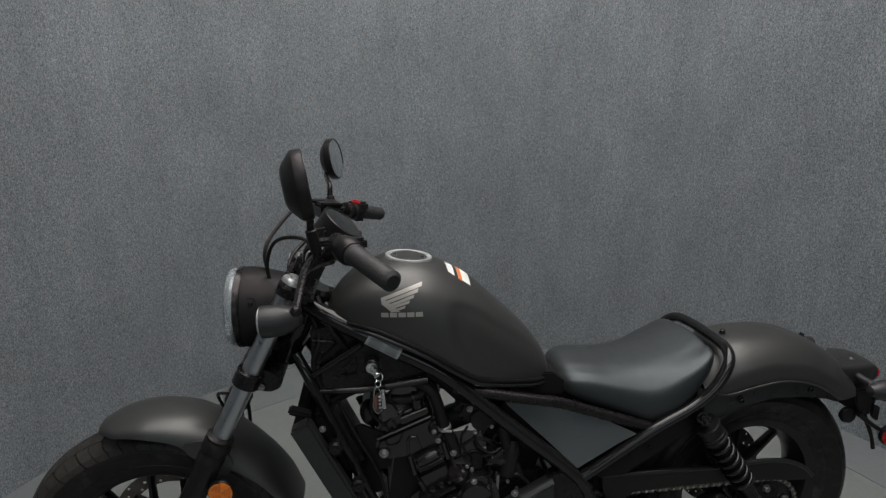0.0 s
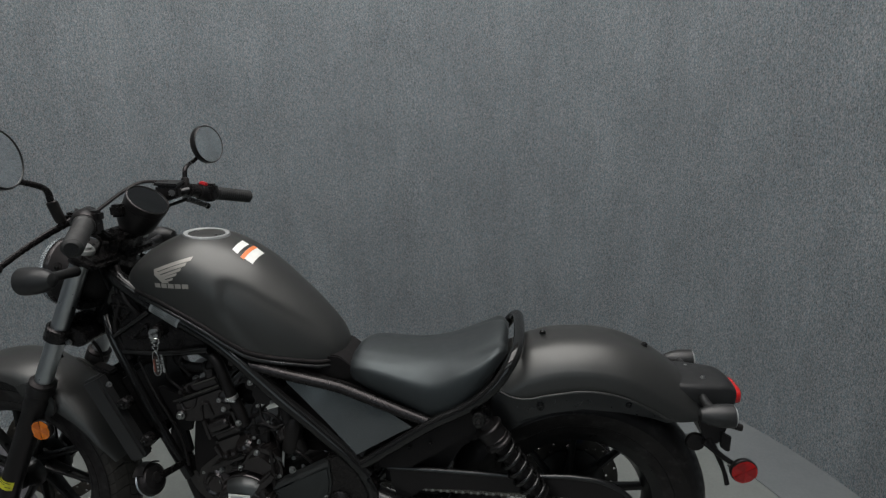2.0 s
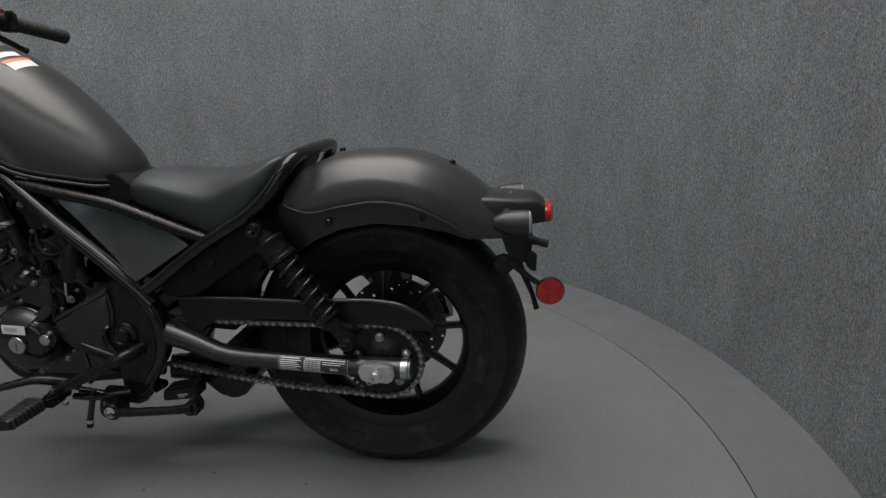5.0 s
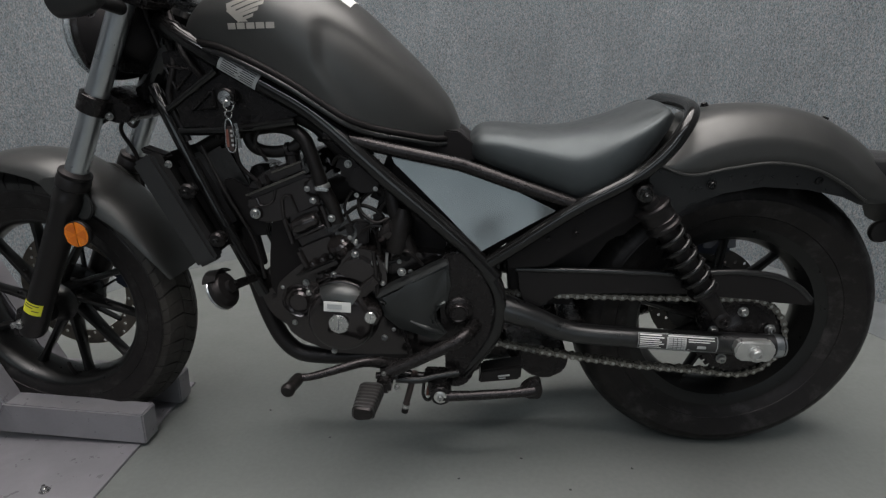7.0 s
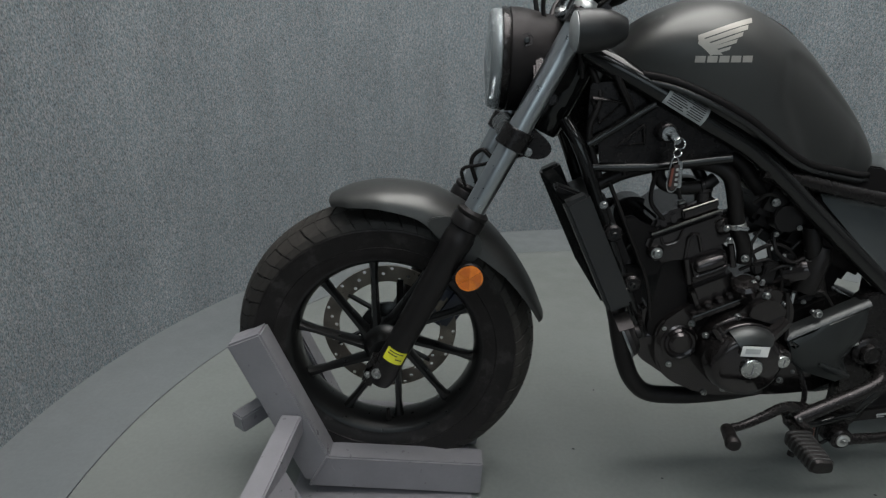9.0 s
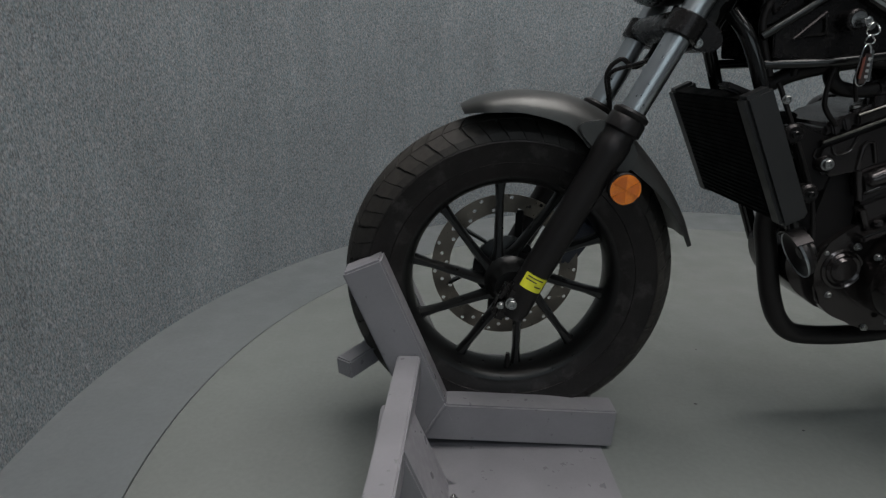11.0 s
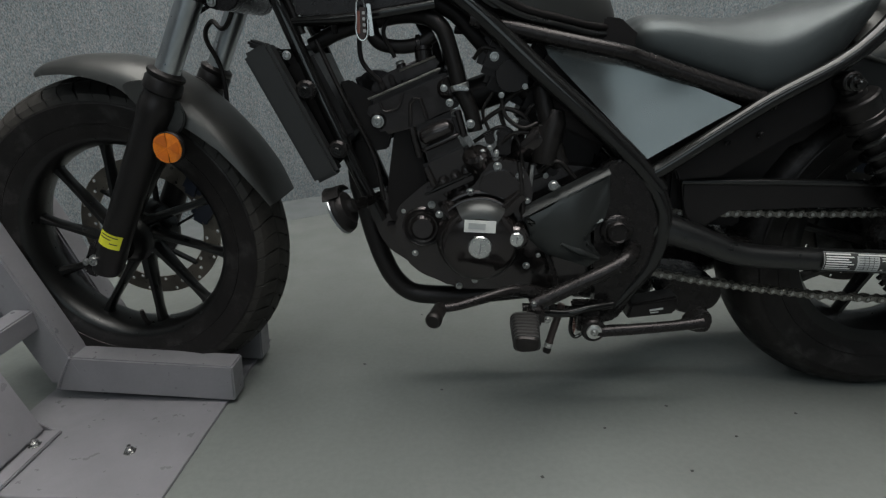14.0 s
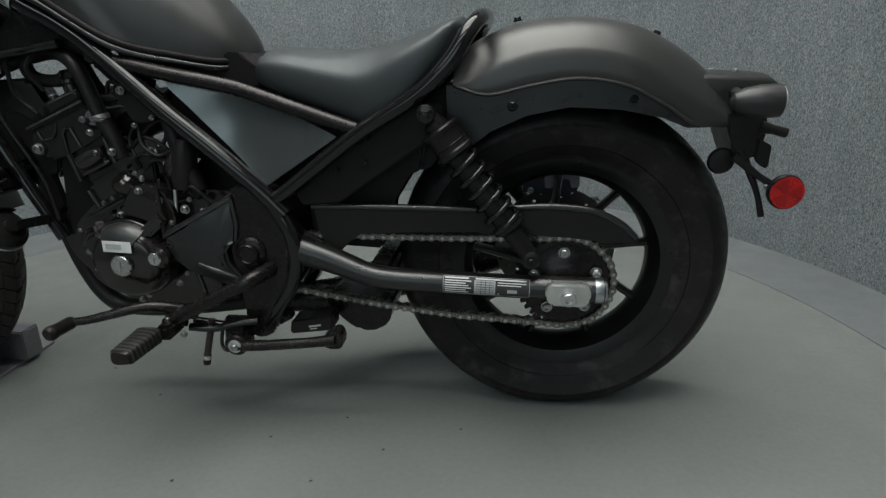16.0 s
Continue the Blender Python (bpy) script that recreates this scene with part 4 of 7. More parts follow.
rings = []
NV = 30
for i in range(90):
    x = 0.408 + 0.521 * (i / 89)
    vs = [1 - (1 - k / NV) ** 1.7 for k in range(NV + 1)]
    left = [tank_point(x, v) for v in vs]
    right = [tank_point(x, v, side=1) for v in vs[-2::-1]]
    rings.append(left + right)
tank = mp("fuel_tank", skin(rings), M_PAINT, "matt grey metallic fuel tank", sharp=60)
edge_l = [tank_point(0.415 + 0.51 * k / 30, 0.0) + Vector((0, -0.001, -0.0075)) for k in range(31)]
fold_l = [p + Vector((0, 0.001, 0.0105)) for p in edge_l]
edge_r = [Vector((p.x, mirror_y(p.x, p.y), p.z)) for p in edge_l]
fold_r = [Vector((p.x, mirror_y(p.x, p.y), p.z)) for p in fold_l]
mp("tank_seam", merge(tube(edge_l, 0.0055, 10, smooth=False), tube(edge_r, 0.0055, 10, smooth=False)), M_STAY, "satin lip along the lower edge", parent=tank).matrix_basis = Matrix()
mp("seam_groove", merge(tube(fold_l, 0.0066, 10, smooth=False), tube(fold_r, 0.0066, 10, smooth=False)), M_DEEP, parent=tank).matrix_basis = Matrix()


def tank_patch(name, quad, material, label="", lift=0.0012, n=5):
    """A decal on the tank: four (x, v) corners, wrapped over its skin."""
    bm = bmesh.new()
    (a, b, c, d) = quad
    grid = []
    for i in range(n + 1):
        row = []
        for j in range(n + 1):
            s, t = i / n, j / n
            x = (a[0] * (1 - s) + b[0] * s) * (1 - t) + (d[0] * (1 - s) + c[0] * s) * t
            v = (a[1] * (1 - s) + b[1] * s) * (1 - t) + (d[1] * (1 - s) + c[1] * s) * t
            row.append(bm.verts.new(tank_point(x, v, lift)))
        grid.append(row)
    for i in range(n):
        for j in range(n):
            bm.faces.new((grid[i][j], grid[i + 1][j], grid[i + 1][j + 1], grid[i][j + 1]))
    ob = mp(name, bm, material, label, parent=tank)
    ob.matrix_basis = Matrix()
    return ob


def at_z(x, z):
    return (x, (z - ease(BOTZ, x)) / (ease(TOPZ, x) - ease(BOTZ, x)))


# wing emblem: five stepped feathers, and a row of blocks below it
for k in range(5):
    xa, za = 0.536 + 0.008 * k * (0.6 if k > 2 else 1), 0.934 - 0.0062 * k
    xb, zb = 0.622 - 0.0095 * k, 0.963 - 0.0105 * k
    th = 0.0085 - 0.0006 * k
    tank_patch("emblem_feather", [at_z(xa, za - th * 0.45), at_z(xb, zb - th * 0.9), at_z(xb + 0.002, zb), at_z(xa, za + th * 0.4)], M_EMBLEM)
tank_patch("emblem_feather", [at_z(0.538, 0.937), at_z(0.536, 0.925), at_z(0.556, 0.908), at_z(0.575, 0.908)], M_EMBLEM)
for k in range(5):
    xa = 0.535 + 0.0178 * k
    tank_patch("emblem_block", [at_z(xa, 0.8965), at_z(xa + 0.0150, 0.8965), at_z(xa + 0.0150, 0.9065), at_z(xa, 0.9065)], M_EMBLEM, n=2)


def tank_top_patch(name, quad, material, label="", lift=0.0012, n=8):
    """A decal over the tank's ridge: four (x, y) corners laid on its top."""
    bm = bmesh.new()
    (a, b, c, d) = quad
    grid = []
    for i in range(n + 1):
        row = []
        for j in range(n + 1):
            s, t = i / n, j / n
            x, y = [(a[k] * (1 - s) + b[k] * s) * (1 - t) + (d[k] * (1 - s) + c[k] * s) * t for k in (0, 1)]
            v = max(0.0, 1 - ((y - mid(x)) / ease(HALF, x)) ** 2) ** (1 / crown(x))
            row.append(bm.verts.new((x, y, ease(BOTZ, x) + (ease(TOPZ, x) - ease(BOTZ, x)) * v + lift)))
        grid.append(row)
    for i in range(n):
        for j in range(n):
            bm.faces.new((grid[i][j], grid[i + 1][j], grid[i + 1][j + 1], grid[i][j + 1]))
    ob = mp(name, bm, material, label, parent=tank)
    ob.matrix_basis = Matrix()
    return ob


tank_top_patch("warning_label", [(0.687, -0.044), (0.701, -0.049), (0.702, 0.010), (0.685, 0.014)], M_WHITE, "white warning label")
tank_top_patch("warning_label", [(0.709, -0.050), (0.736, -0.050), (0.738, 0.012), (0.710, 0.018)], M_WHITE, "white and orange warning label")
tank_top_patch("warning_band", [(0.7095, -0.053), (0.7175, -0.054), (0.7195, 0.017), (0.7105, 0.018)], M_ORANGEINK, lift=0.0018)
capx, capy = 0.603, 0.0
cax = Vector((0.10, -0.02, 1))
cap = mp("fuel_cap", turned([(0.0535, -0.010), (0.0535, 0.000), (0.0520, 0.0026), (0.0460, 0.0034), (0.0425, 0.0016), (0.0415, -0.001)], (capx, capy, 0.9945), cax, 48), M_BRUSHED, "bright ring fuel cap")
mp("cap_centre", turned([(0.0418, -0.0010), (0.0410, 0.0010), (0.030, 0.0030), (0.0, 0.0046)], (capx, capy, 0.9945), cax, 40), M_PANEL, "smooth grey centre", parent=cap).matrix_basis = Matrix()
mp("key_cover", merge(block(0.026, 0.013, 0.003, pose(capx - 0.010, capy, 0.9990, 0, 5, 20), 0.0014), turned([(0.0035, -0.002), (0.0035, 0.0012), (0.0, 0.0016)], (capx + 0.030, capy - 0.010, 0.9945), cax, 10), turned([(0.0035, -0.002), (0.0035, 0.0012), (0.0, 0.0016)], (capx - 0.032, capy + 0.008, 1.000), cax, 10)), M_COVER, parent=cap).matrix_basis = Matrix()

# -- seat --
STOP = [(0.945, 0.690), (0.955, 0.706), (0.975, 0.717), (1.020, 0.717), (1.073, 0.711), (1.147, 0.712), (1.221, 0.729), (1.269, 0.746), (1.300, 0.756), (1.314, 0.756), (1.324, 0.742)]
SEDGE = [(0.945, 0.680), (0.965, 0.692), (1.012, 0.693), (1.080, 0.680), (1.140, 0.670), (1.175, 0.676), (1.217, 0.698), (1.263, 0.722), (1.303, 0.745), (1.324, 0.738)]  # where the top turns over into the side
SBOT = [(0.945, 0.672), (0.965, 0.658), (0.990, 0.648), (1.037, 0.629), (1.103, 0.606), (1.158, 0.589), (1.200, 0.602), (1.245, 0.640), (1.290, 0.694), (1.324, 0.732)]
SHALF = [(0.945, 0.052), (0.960, 0.086), (0.990, 0.104), (1.040, 0.116), (1.103, 0.130), (1.158, 0.143), (1.220, 0.149), (1.270, 0.142), (1.305, 0.124), (1.324, 0.088)]
rings = []
for i in range(76):
    x = 0.945 + 0.379 * i / 75
    zt, ze, zb, w = ease(STOP, x), ease(SEDGE, x), ease(SBOT, x), ease(SHALF, x)
    up = [(0.0, zt), (0.20, zt - 0.0003), (0.38, zt - 0.0015), (0.54, zt - 0.004), (0.68, zt - 0.010), (0.78, zt - 0.45 * (zt - ze)), (0.86, zt - 0.68 * (zt - ze)), (0.92, zt - 0.86 * (zt - ze)), (0.955, ze), (0.975, ze - 0.10 * (ze - zb)), (0.988, ze - 0.22 * (ze - zb)), (0.996, ze - 0.42 * (ze - zb)), (0.993, ze - 0.64 * (ze - zb)), (0.975, ze - 0.84 * (ze - zb)), (0.940, ze - 0.95 * (ze - zb)), (0.86, zb), (0.5, zb + 0.002)]
    rings.append([Vector((x, mid(x) - w * f, z)) for f, z in up] + [Vector((x, mid(x) + w * f, z)) for f, z in up[:0:-1]])
seat = mp("seat", skin(rings), M_SEAT, "black vinyl solo seat", sharp=60)
mp("seat_base", skin([[Vector((x, mid(x) + f * (ease(SHALF, x) - 0.022), ease(SBOT, x) + dz)) for f, dz in ((-1, -0.012), (-1, 0.006), (1, 0.006), (1, -0.012))] for x in [0.955 + 0.34 * k / 20 for k in range(21)]]), M_PLASTIC, "black seat base", parent=seat).matrix_basis = Matrix()

# -- frame --
for s in (-1, 1):
    yy = lambda a: MID - a if s < 0 else 0.012 + a
    mp("frame_tube", tube([(0.375, yy(0.040), 0.915), (0.430, yy(0.060), 0.885), (0.506, yy(0.074), 0.843), (0.579, yy(0.080), 0.801), (0.645, yy(0.086), 0.764), (0.700, yy(0.092), 0.722), (0.802, yy(0.100), 0.628), (0.886, yy(0.102), 0.554), (0.955, yy(0.104), 0.490), (1.000, yy(0.104), 0.440)], [0.0195, 0.0195, 0.0195, 0.0185, 0.0175, 0.0165, 0.0165, 0.0165, 0.0165, 0.0165], 28, 90), M_BLACK, "glossy black upper frame tube")
    mp("seat_rail", tube([(0.685, yy(0.092), 0.716), (0.726, yy(0.092), 0.706), (0.815, yy(0.092), 0.684), (0.919, yy(0.091), 0.661), (0.955, yy(0.090), 0.650), (1.023, yy(0.094), 0.626), (1.128, yy(0.103), 0.591), (1.165, yy(0.106), 0.580)], 0.0125, 24, 80), M_SATIN, "satin black seat rail")
    mp("down_tube", tube([(0.345, yy(0.040), 0.800), (0.375, yy(0.062), 0.745), (0.427, yy(0.068), 0.612), (0.480, yy(0.068), 0.480), (0.520, yy(0.064), 0.380)], 0.0120, 24, 60), M_BLACK, "glossy black down tube")
    mp("cross_tube", tube([(0.395, yy(0.064), 0.718), (0.50, yy(0.078), 0.722), (0.630, yy(0.086), 0.738)], 0.0085, 12), M_BLACK)
    mp("gusset_bar", tube([(0.383, yy(0.072), 0.760), (0.490, yy(0.080), 0.829)], 0.0070, 12, smooth=False), M_BLACK)
    mp("gusset_panel", merge(plate([(0.380, 0.770), (0.382, 0.862), (0.425, 0.868), (0.500, 0.826)], yy(0.058), yy(0.062), 0.002), plate([(0.405, 0.728), (0.400, 0.770), (0.505, 0.838), (0.620, 0.774), (0.645, 0.746), (0.50, 0.725)], yy(0.070), yy(0.075), 0.002)), M_SATIN)
    mp("gusset_rib", merge(tube([(0.476, yy(0.077), 0.795), (0.479, yy(0.077), 0.763), (0.432, yy(0.077), 0.757), (0.476, yy(0.077), 0.795)], 0.004, 8, smooth=False), tube([(0.386, yy(0.064), 0.838), (0.440, yy(0.064), 0.831), (0.402, yy(0.064), 0.796), (0.386, yy(0.064), 0.838)], 0.004, 8, smooth=False)), M_SATIN)
    if s < 0:
        loop = [(0.985, yy(0.104), 0.468), (1.018, yy(0.106), 0.490), (1.145, yy(0.114), 0.580), (1.245, yy(0.118), 0.638), (1.297, yy(0.116), 0.684), (1.329, yy(0.104), 0.729), (1.344, yy(0.072), 0.749), (1.349, yy(0.020), 0.754), (1.350, mid(1.350), 0.755)]
        mp("seat_hoop", tube(loop + [(x, mirror_y(x, y), z) for x, y, z in loop[-2::-1]], 0.0130, 26, 240), M_BLACK, "glossy black hoop tube behind the seat")
    mp("lower_rail", tube([(0.950, yy(0.100), 0.490), (0.992, yy(0.106), 0.440), (1.010, yy(0.108), 0.385), (0.998, yy(0.106), 0.315), (0.960, yy(0.103), 0.255), (0.932, yy(0.10), 0.210)], 0.0145, 14), M_BLACK)
mp("rear_hoop_bracket", plate([(1.155, 0.585), (1.235, 0.625), (1.285, 0.622), (1.285, 0.58), (1.10, 0.46), (1.03, 0.455), (1.02, 0.478)], MID - 0.098, MID - 0.086, 0.003), M_DEEP)
mp("rear_hoop_bracket", plate([(1.155, 0.585), (1.235, 0.625), (1.285, 0.622), (1.285, 0.58), (1.10, 0.46), (1.03, 0.455), (1.02, 0.478)], 0.13, 0.142, 0.003), M_SATIN)
PIVOT = [(0.900, 0.480), (0.965, 0.486), (1.006, 0.445), (1.023, 0.390), (1.012, 0.320), (0.972, 0.262), (0.945, 0.206), (0.905, 0.204), (0.902, 0.270), (0.895, 0.340)]
mp("pivot_plate", plate(smooth_outline(PIVOT, 48), MID - 0.115, MID - 0.085, 0.006), M_SATIN, "black swingarm pivot plate")
mp("pivot_plate", plate(smooth_outline(PIVOT, 48), 0.13, 0.16, 0.006), M_SATIN)
def tube_patch(p0, p1, r, u0, u1, a0, a1, n=6):
    """A sticker on a tube: part of its length, 0 to 1, and of its girth, in degrees from the camera's side upwards."""
    p0, p1 = Vector(p0), Vector(p1)
    d = (p1 - p0).normalized()
    side = (Vector((0, -1, 0)) - d * d.dot(Vector((0, -1, 0)))).normalized()
    up = side.cross(d)
    up = up if up.z > 0 else -up
    return skin([[p0.lerp(p1, u) + r * (math.cos(radians(a0 + (a1 - a0) * k / n)) * side + math.sin(radians(a0 + (a1 - a0) * k / n)) * up) for u in (u0, u1)] for k in range(n + 1)], closed=False)


LA, LB = (0.504, -0.0895, 0.8445), (0.572, -0.0952, 0.8055)
lbl = mp("frame_label", tube_patch(LA, LB, 0.0200, 0.0, 1.0, -42, 62), M_GREYLBL, "grey printed label round the frame tube")
for k in range(8):
    for u0_, u1_ in ((0.08, 0.44 + 0.05 * (k % 3)), (0.55 + 0.04 * (k % 2), 0.92)):
        mp("label_line", tube_patch(LA, LB, 0.0203, u0_, u1_, 48 - 11 * k, 53 - 11 * k, 2), M_INK, parent=lbl).matrix_basis = Matrix()

# -- side cover --
bm = bmesh.new()
topline = spline([(0.803, 0, 0.672), (0.860, 0, 0.662), (0.919, 0, 0.651), (1.024, 0, 0.612), (1.110, 0, 0.576)], 24)
foot = [Vector((0.810, 0, 0.657)).lerp(Vector((0.974, 0, 0.492)), k / 13) if k <= 13 else Vector((0.974, 0, 0.492)).lerp(Vector((1.108, 0, 0.573)), (k - 13) / 11) for k in range(25)]
grid = []
for k in range(25):
    row = []
    for j in range(13):
        q = topline[k].lerp(foot[k], j / 12)
        y = MID - 0.064 - 0.036 * (0.668 - q.z) / 0.175 - 0.75 * (q.x - 0.92) ** 2
        y += 0.0008 * math.sin((q.x * 0.9 + q.z * 0.45) * 52 + 0.9) + 0.0004 * math.sin(q.x * 41 - q.z * 63)
        row.append(bm.verts.new((q.x, y, q.z)))
    grid.append(row)
for k in range(24):
    for j in range(12):
        bm.faces.new((grid[k][j], grid[k + 1][j], grid[k + 1][j + 1], grid[k][j + 1]))
bmesh.ops.remove_doubles(bm, verts=bm.verts, dist=1e-5)
bmesh.ops.solidify(bm, geom=list(bm.faces), thickness=0.004)
mp("side_cover", bm, M_PANEL, "smooth dark grey triangular side cover", sharp=50)
mp("side_backing", plate([(0.790, 0.680), (0.930, 0.655), (1.140, 0.585), (0.992, 0.470), (0.962, 0.486)], -0.072, -0.064, 0.002), M_DEEP, "black plate behind the side cover")
mp("tank_bracket", plate([(0.690, 0.735), (0.930, 0.712), (0.955, 0.690), (0.985, 0.668), (0.940, 0.650), (0.800, 0.680), (0.715, 0.700)], -0.060, 0.070, 0.003), M_DEEP, "black bracket below the tank")
mp("airbox", block(0.20, 0.12, 0.17, pose(0.87, MID, 0.60, 0, 25, 0), 0.02), M_DEEP, "black airbox")
mp("airbox_duct", block(0.16, 0.12, 0.10, pose(0.97, MID, 0.55, 0, 20, 0), 0.02), M_DEEP)
mp("battery_cover", plate([(1.02, 0.60), (1.26, 0.60), (1.240, 0.505), (1.216, 0.506), (1.164, 0.428), (1.160, 0.36), (1.03, 0.37)], -0.075, 0.055, 0.006), M_DEEP, "black battery cover")
mp("tool_cover", block(0.10, 0.10, 0.14, pose(1.20, MID, 0.57, 0, 10, 0), 0.02), M_DEEP)
bolt(1.100, -0.118, 0.518, 0.005, M_SATIN)
bolt(1.150, -0.118, 0.530, 0.005, M_SATIN)
bolt(1.232, -0.132, 0.640, 0.005, M_SATIN)

# -- rear fender, tail and shocks --
def fender_width(x):
    return 0.118 * min(1.0, 0.92 + 3 * (x - 1.300)) * (1.0 if x < 1.58 else 1.0 - 0.36 * ((x - 1.58) / 0.19) ** 1.5)


def fender_shell(top, fold, edge_, xs):
    """A shell: a broad crown that rolls over at the fold line and drops straight to the edge line."""
    rings = []
    for x in xs:
        zt, zf, ze, w = ease(top, x), ease(fold, x), ease(edge_, x), fender_width(x)
        half = [(1.0, ze), (0.996, ze + 0.35 * (zf - ze)), (0.985, ze + 0.75 * (zf - ze)), (0.965, zf)]
        half += [(0.965 * u, zf + (zt - zf) * (1 - u ** 3.6)) for u in (0.975, 0.94, 0.89, 0.82, 0.73, 0.62, 0.48, 0.32, 0.16)]
        ring = [Vector((x, mid(x) - w * f, z)) for f, z in half] + [Vector((x, mid(x), zt))] + [Vector((x, mid(x) + w * f, z)) for f, z in half[::-1]]
        inner = [Vector((v.x, mid(x) + (v.y - mid(x)) * 0.96, v.z - 0.004)) for v in ring]
        rings.append(ring + inner[::-1])
    return skin(rings)


RTOP = [(1.300, 0.690), (1.330, 0.714), (1.363, 0.729), (1.421, 0.745), (1.500, 0.749), (1.560, 0.743), (1.620, 0.724), (1.680, 0.690), (1.725, 0.653), (1.752, 0.618), (1.770, 0.578)]
RFOLD = [(1.300, 0.653), (1.330, 0.656), (1.370, 0.676), (1.425, 0.693), (1.479, 0.699), (1.533, 0.695), (1.586, 0.682), (1.630, 0.658), (1.690, 0.616), (1.770, 0.5745)]
REDGE = [(1.300, 0.649), (1.357, 0.634), (1.424, 0.646), (1.501, 0.655), (1.577, 0.642), (1.643, 0.608), (1.690, 0.578), (1.770, 0.572)]
fender = mp("rear_fender", fender_shell(RTOP, RFOLD, REDGE, [1.300 + 0.470 * k / 60 for k in range(61)]), M_PAINT, "matt grey rear fender", sharp=60)
edge = [Vector((x, mid(x) - fender_width(x) - 0.0005, ease(REDGE, x))) for x in [1.306 + 0.38 * k / 40 for k in range(41)]]
mp("fender_lip", tube(edge, 0.0028, 8, smooth=False), M_PAINT, parent=fender).matrix_basis = Matrix()
stay_out = [(1.286, 0.652), (1.357, 0.637), (1.424, 0.649), (1.501, 0.657), (1.577, 0.646), (1.643, 0.613), (1.690, 0.580), (1.765, 0.574), (1.765, 0.566), (1.680, 0.570), (1.640, 0.588), (1.570, 0.606), (1.490, 0.612), (1.420, 0.600), (1.360, 0.575), (1.318, 0.540), (1.286, 0.545)]
for s in (-1, 1):
    bm = plate(stay_out, -0.0035, 0.0035, 0.002)
    for v in bm.verts:
        v.co.y += mid(v.co.x) + s * (fender_width(v.co.x) - 0.009)
    mp("fender_stay", bm, M_STAY, "black steel fender stay")
bolt(1.397, -0.083, 0.614, 0.0085, M_BLACK)
bolt(1.591, -0.068, 0.620, 0.0080, M_BLACK)
bolt(1.405, 0.027, 0.7455, 0.0075, M_BLACK, axis=(-0.15, 0, 1))
bolt(1.641, 0.040, 0.7145, 0.0075, M_BLACK, axis=(0.45, 0, 1))
mp("inner_fender", plate([(1.20, 0.62), (1.33, 0.66), (1.33, 0.56), (1.285, 0.545), (1.250, 0.505), (1.225, 0.505)], -0.062, 0.10, 0.004), M_DEEP)

TAILW = [(1.690, 0.070), (1.740, 0.070), (1.800, 0.062), (1.838, 0.050)]
TAILT = [(1.690, 0.660), (1.735, 0.656), (1.785, 0.652), (1.820, 0.648), (1.838, 0.634)]
TAILE = [(1.690, 0.650), (1.735, 0.647), (1.785, 0.643), (1.820, 0.639), (1.838, 0.628)]
TAILB = [(1.690, 0.610), (1.735, 0.592), (1.800, 0.588), (1.838, 0.590)]
rings = []
for k in range(17):
    x = 1.690 + 0.148 * k / 16
    w, zt, ze, zb = ease(TAILW, x), ease(TAILT, x), ease(TAILE, x), ease(TAILB, x)
    half = [(0.0, zt), (0.35, zt - 0.10 * (zt - ze)), (0.65, zt - 0.34 * (zt - ze)), (0.86, zt - 0.70 * (zt - ze)), (0.96, ze), (1.0, ze - 0.005), (0.985, ze - 0.5 * (ze - zb)), (0.90, zb + 0.004), (0.5, zb)]
    rings.append([Vector((x, mid(x) - w * f, z)) for f, z in half] + [Vector((x, mid(x), zb))] + [Vector((x, mid(x) + w * f, z)) for f, z in half[:0:-1]])
tail = mp("tail_cover", skin(rings), M_TANKSIDE, "satin black tail lamp housing", sharp=45)
lamp_rings = []
for dx, k in ((-0.003, 0.96), (0.006, 0.97), (0.012, 0.90), (0.016, 0.70)):
    lamp_rings.append([Vector((1.839 + dx, mid(1.82) + 0.047 * k * math.copysign(abs(math.cos(a)) ** 0.6, math.cos(a)), 0.608 + 0.0205 * k * math.copysign(abs(math.sin(a)) ** 0.7, math.sin(a)))) for a in [2 * math.pi * j / 28 for j in range(28)]])
mp("tail_lamp", skin(lamp_rings), M_REDREF, "red tail lamp lens")
bolt(1.747, 0.072, 0.6500, 0.0050, axis=(0.0, 0.2, 1))
bolt(1.767, 0.006, 0.6520, 0.0050, axis=(0.1, -0.1, 1))
blinker("turn_signal", (1.806, -0.094, 0.614), (1.730, -0.094, 0.614), (1.757, 0.0, 0.624), 0.0250, "matt black bullet turn signal beside the tail lamp")
blinker("turn_signal", (1.796, 0.178, 0.621), (1.720, 0.178, 0.621), (1.760, 0.08, 0.630), 0.0250, "matt black bullet turn signal beside the tail lamp")
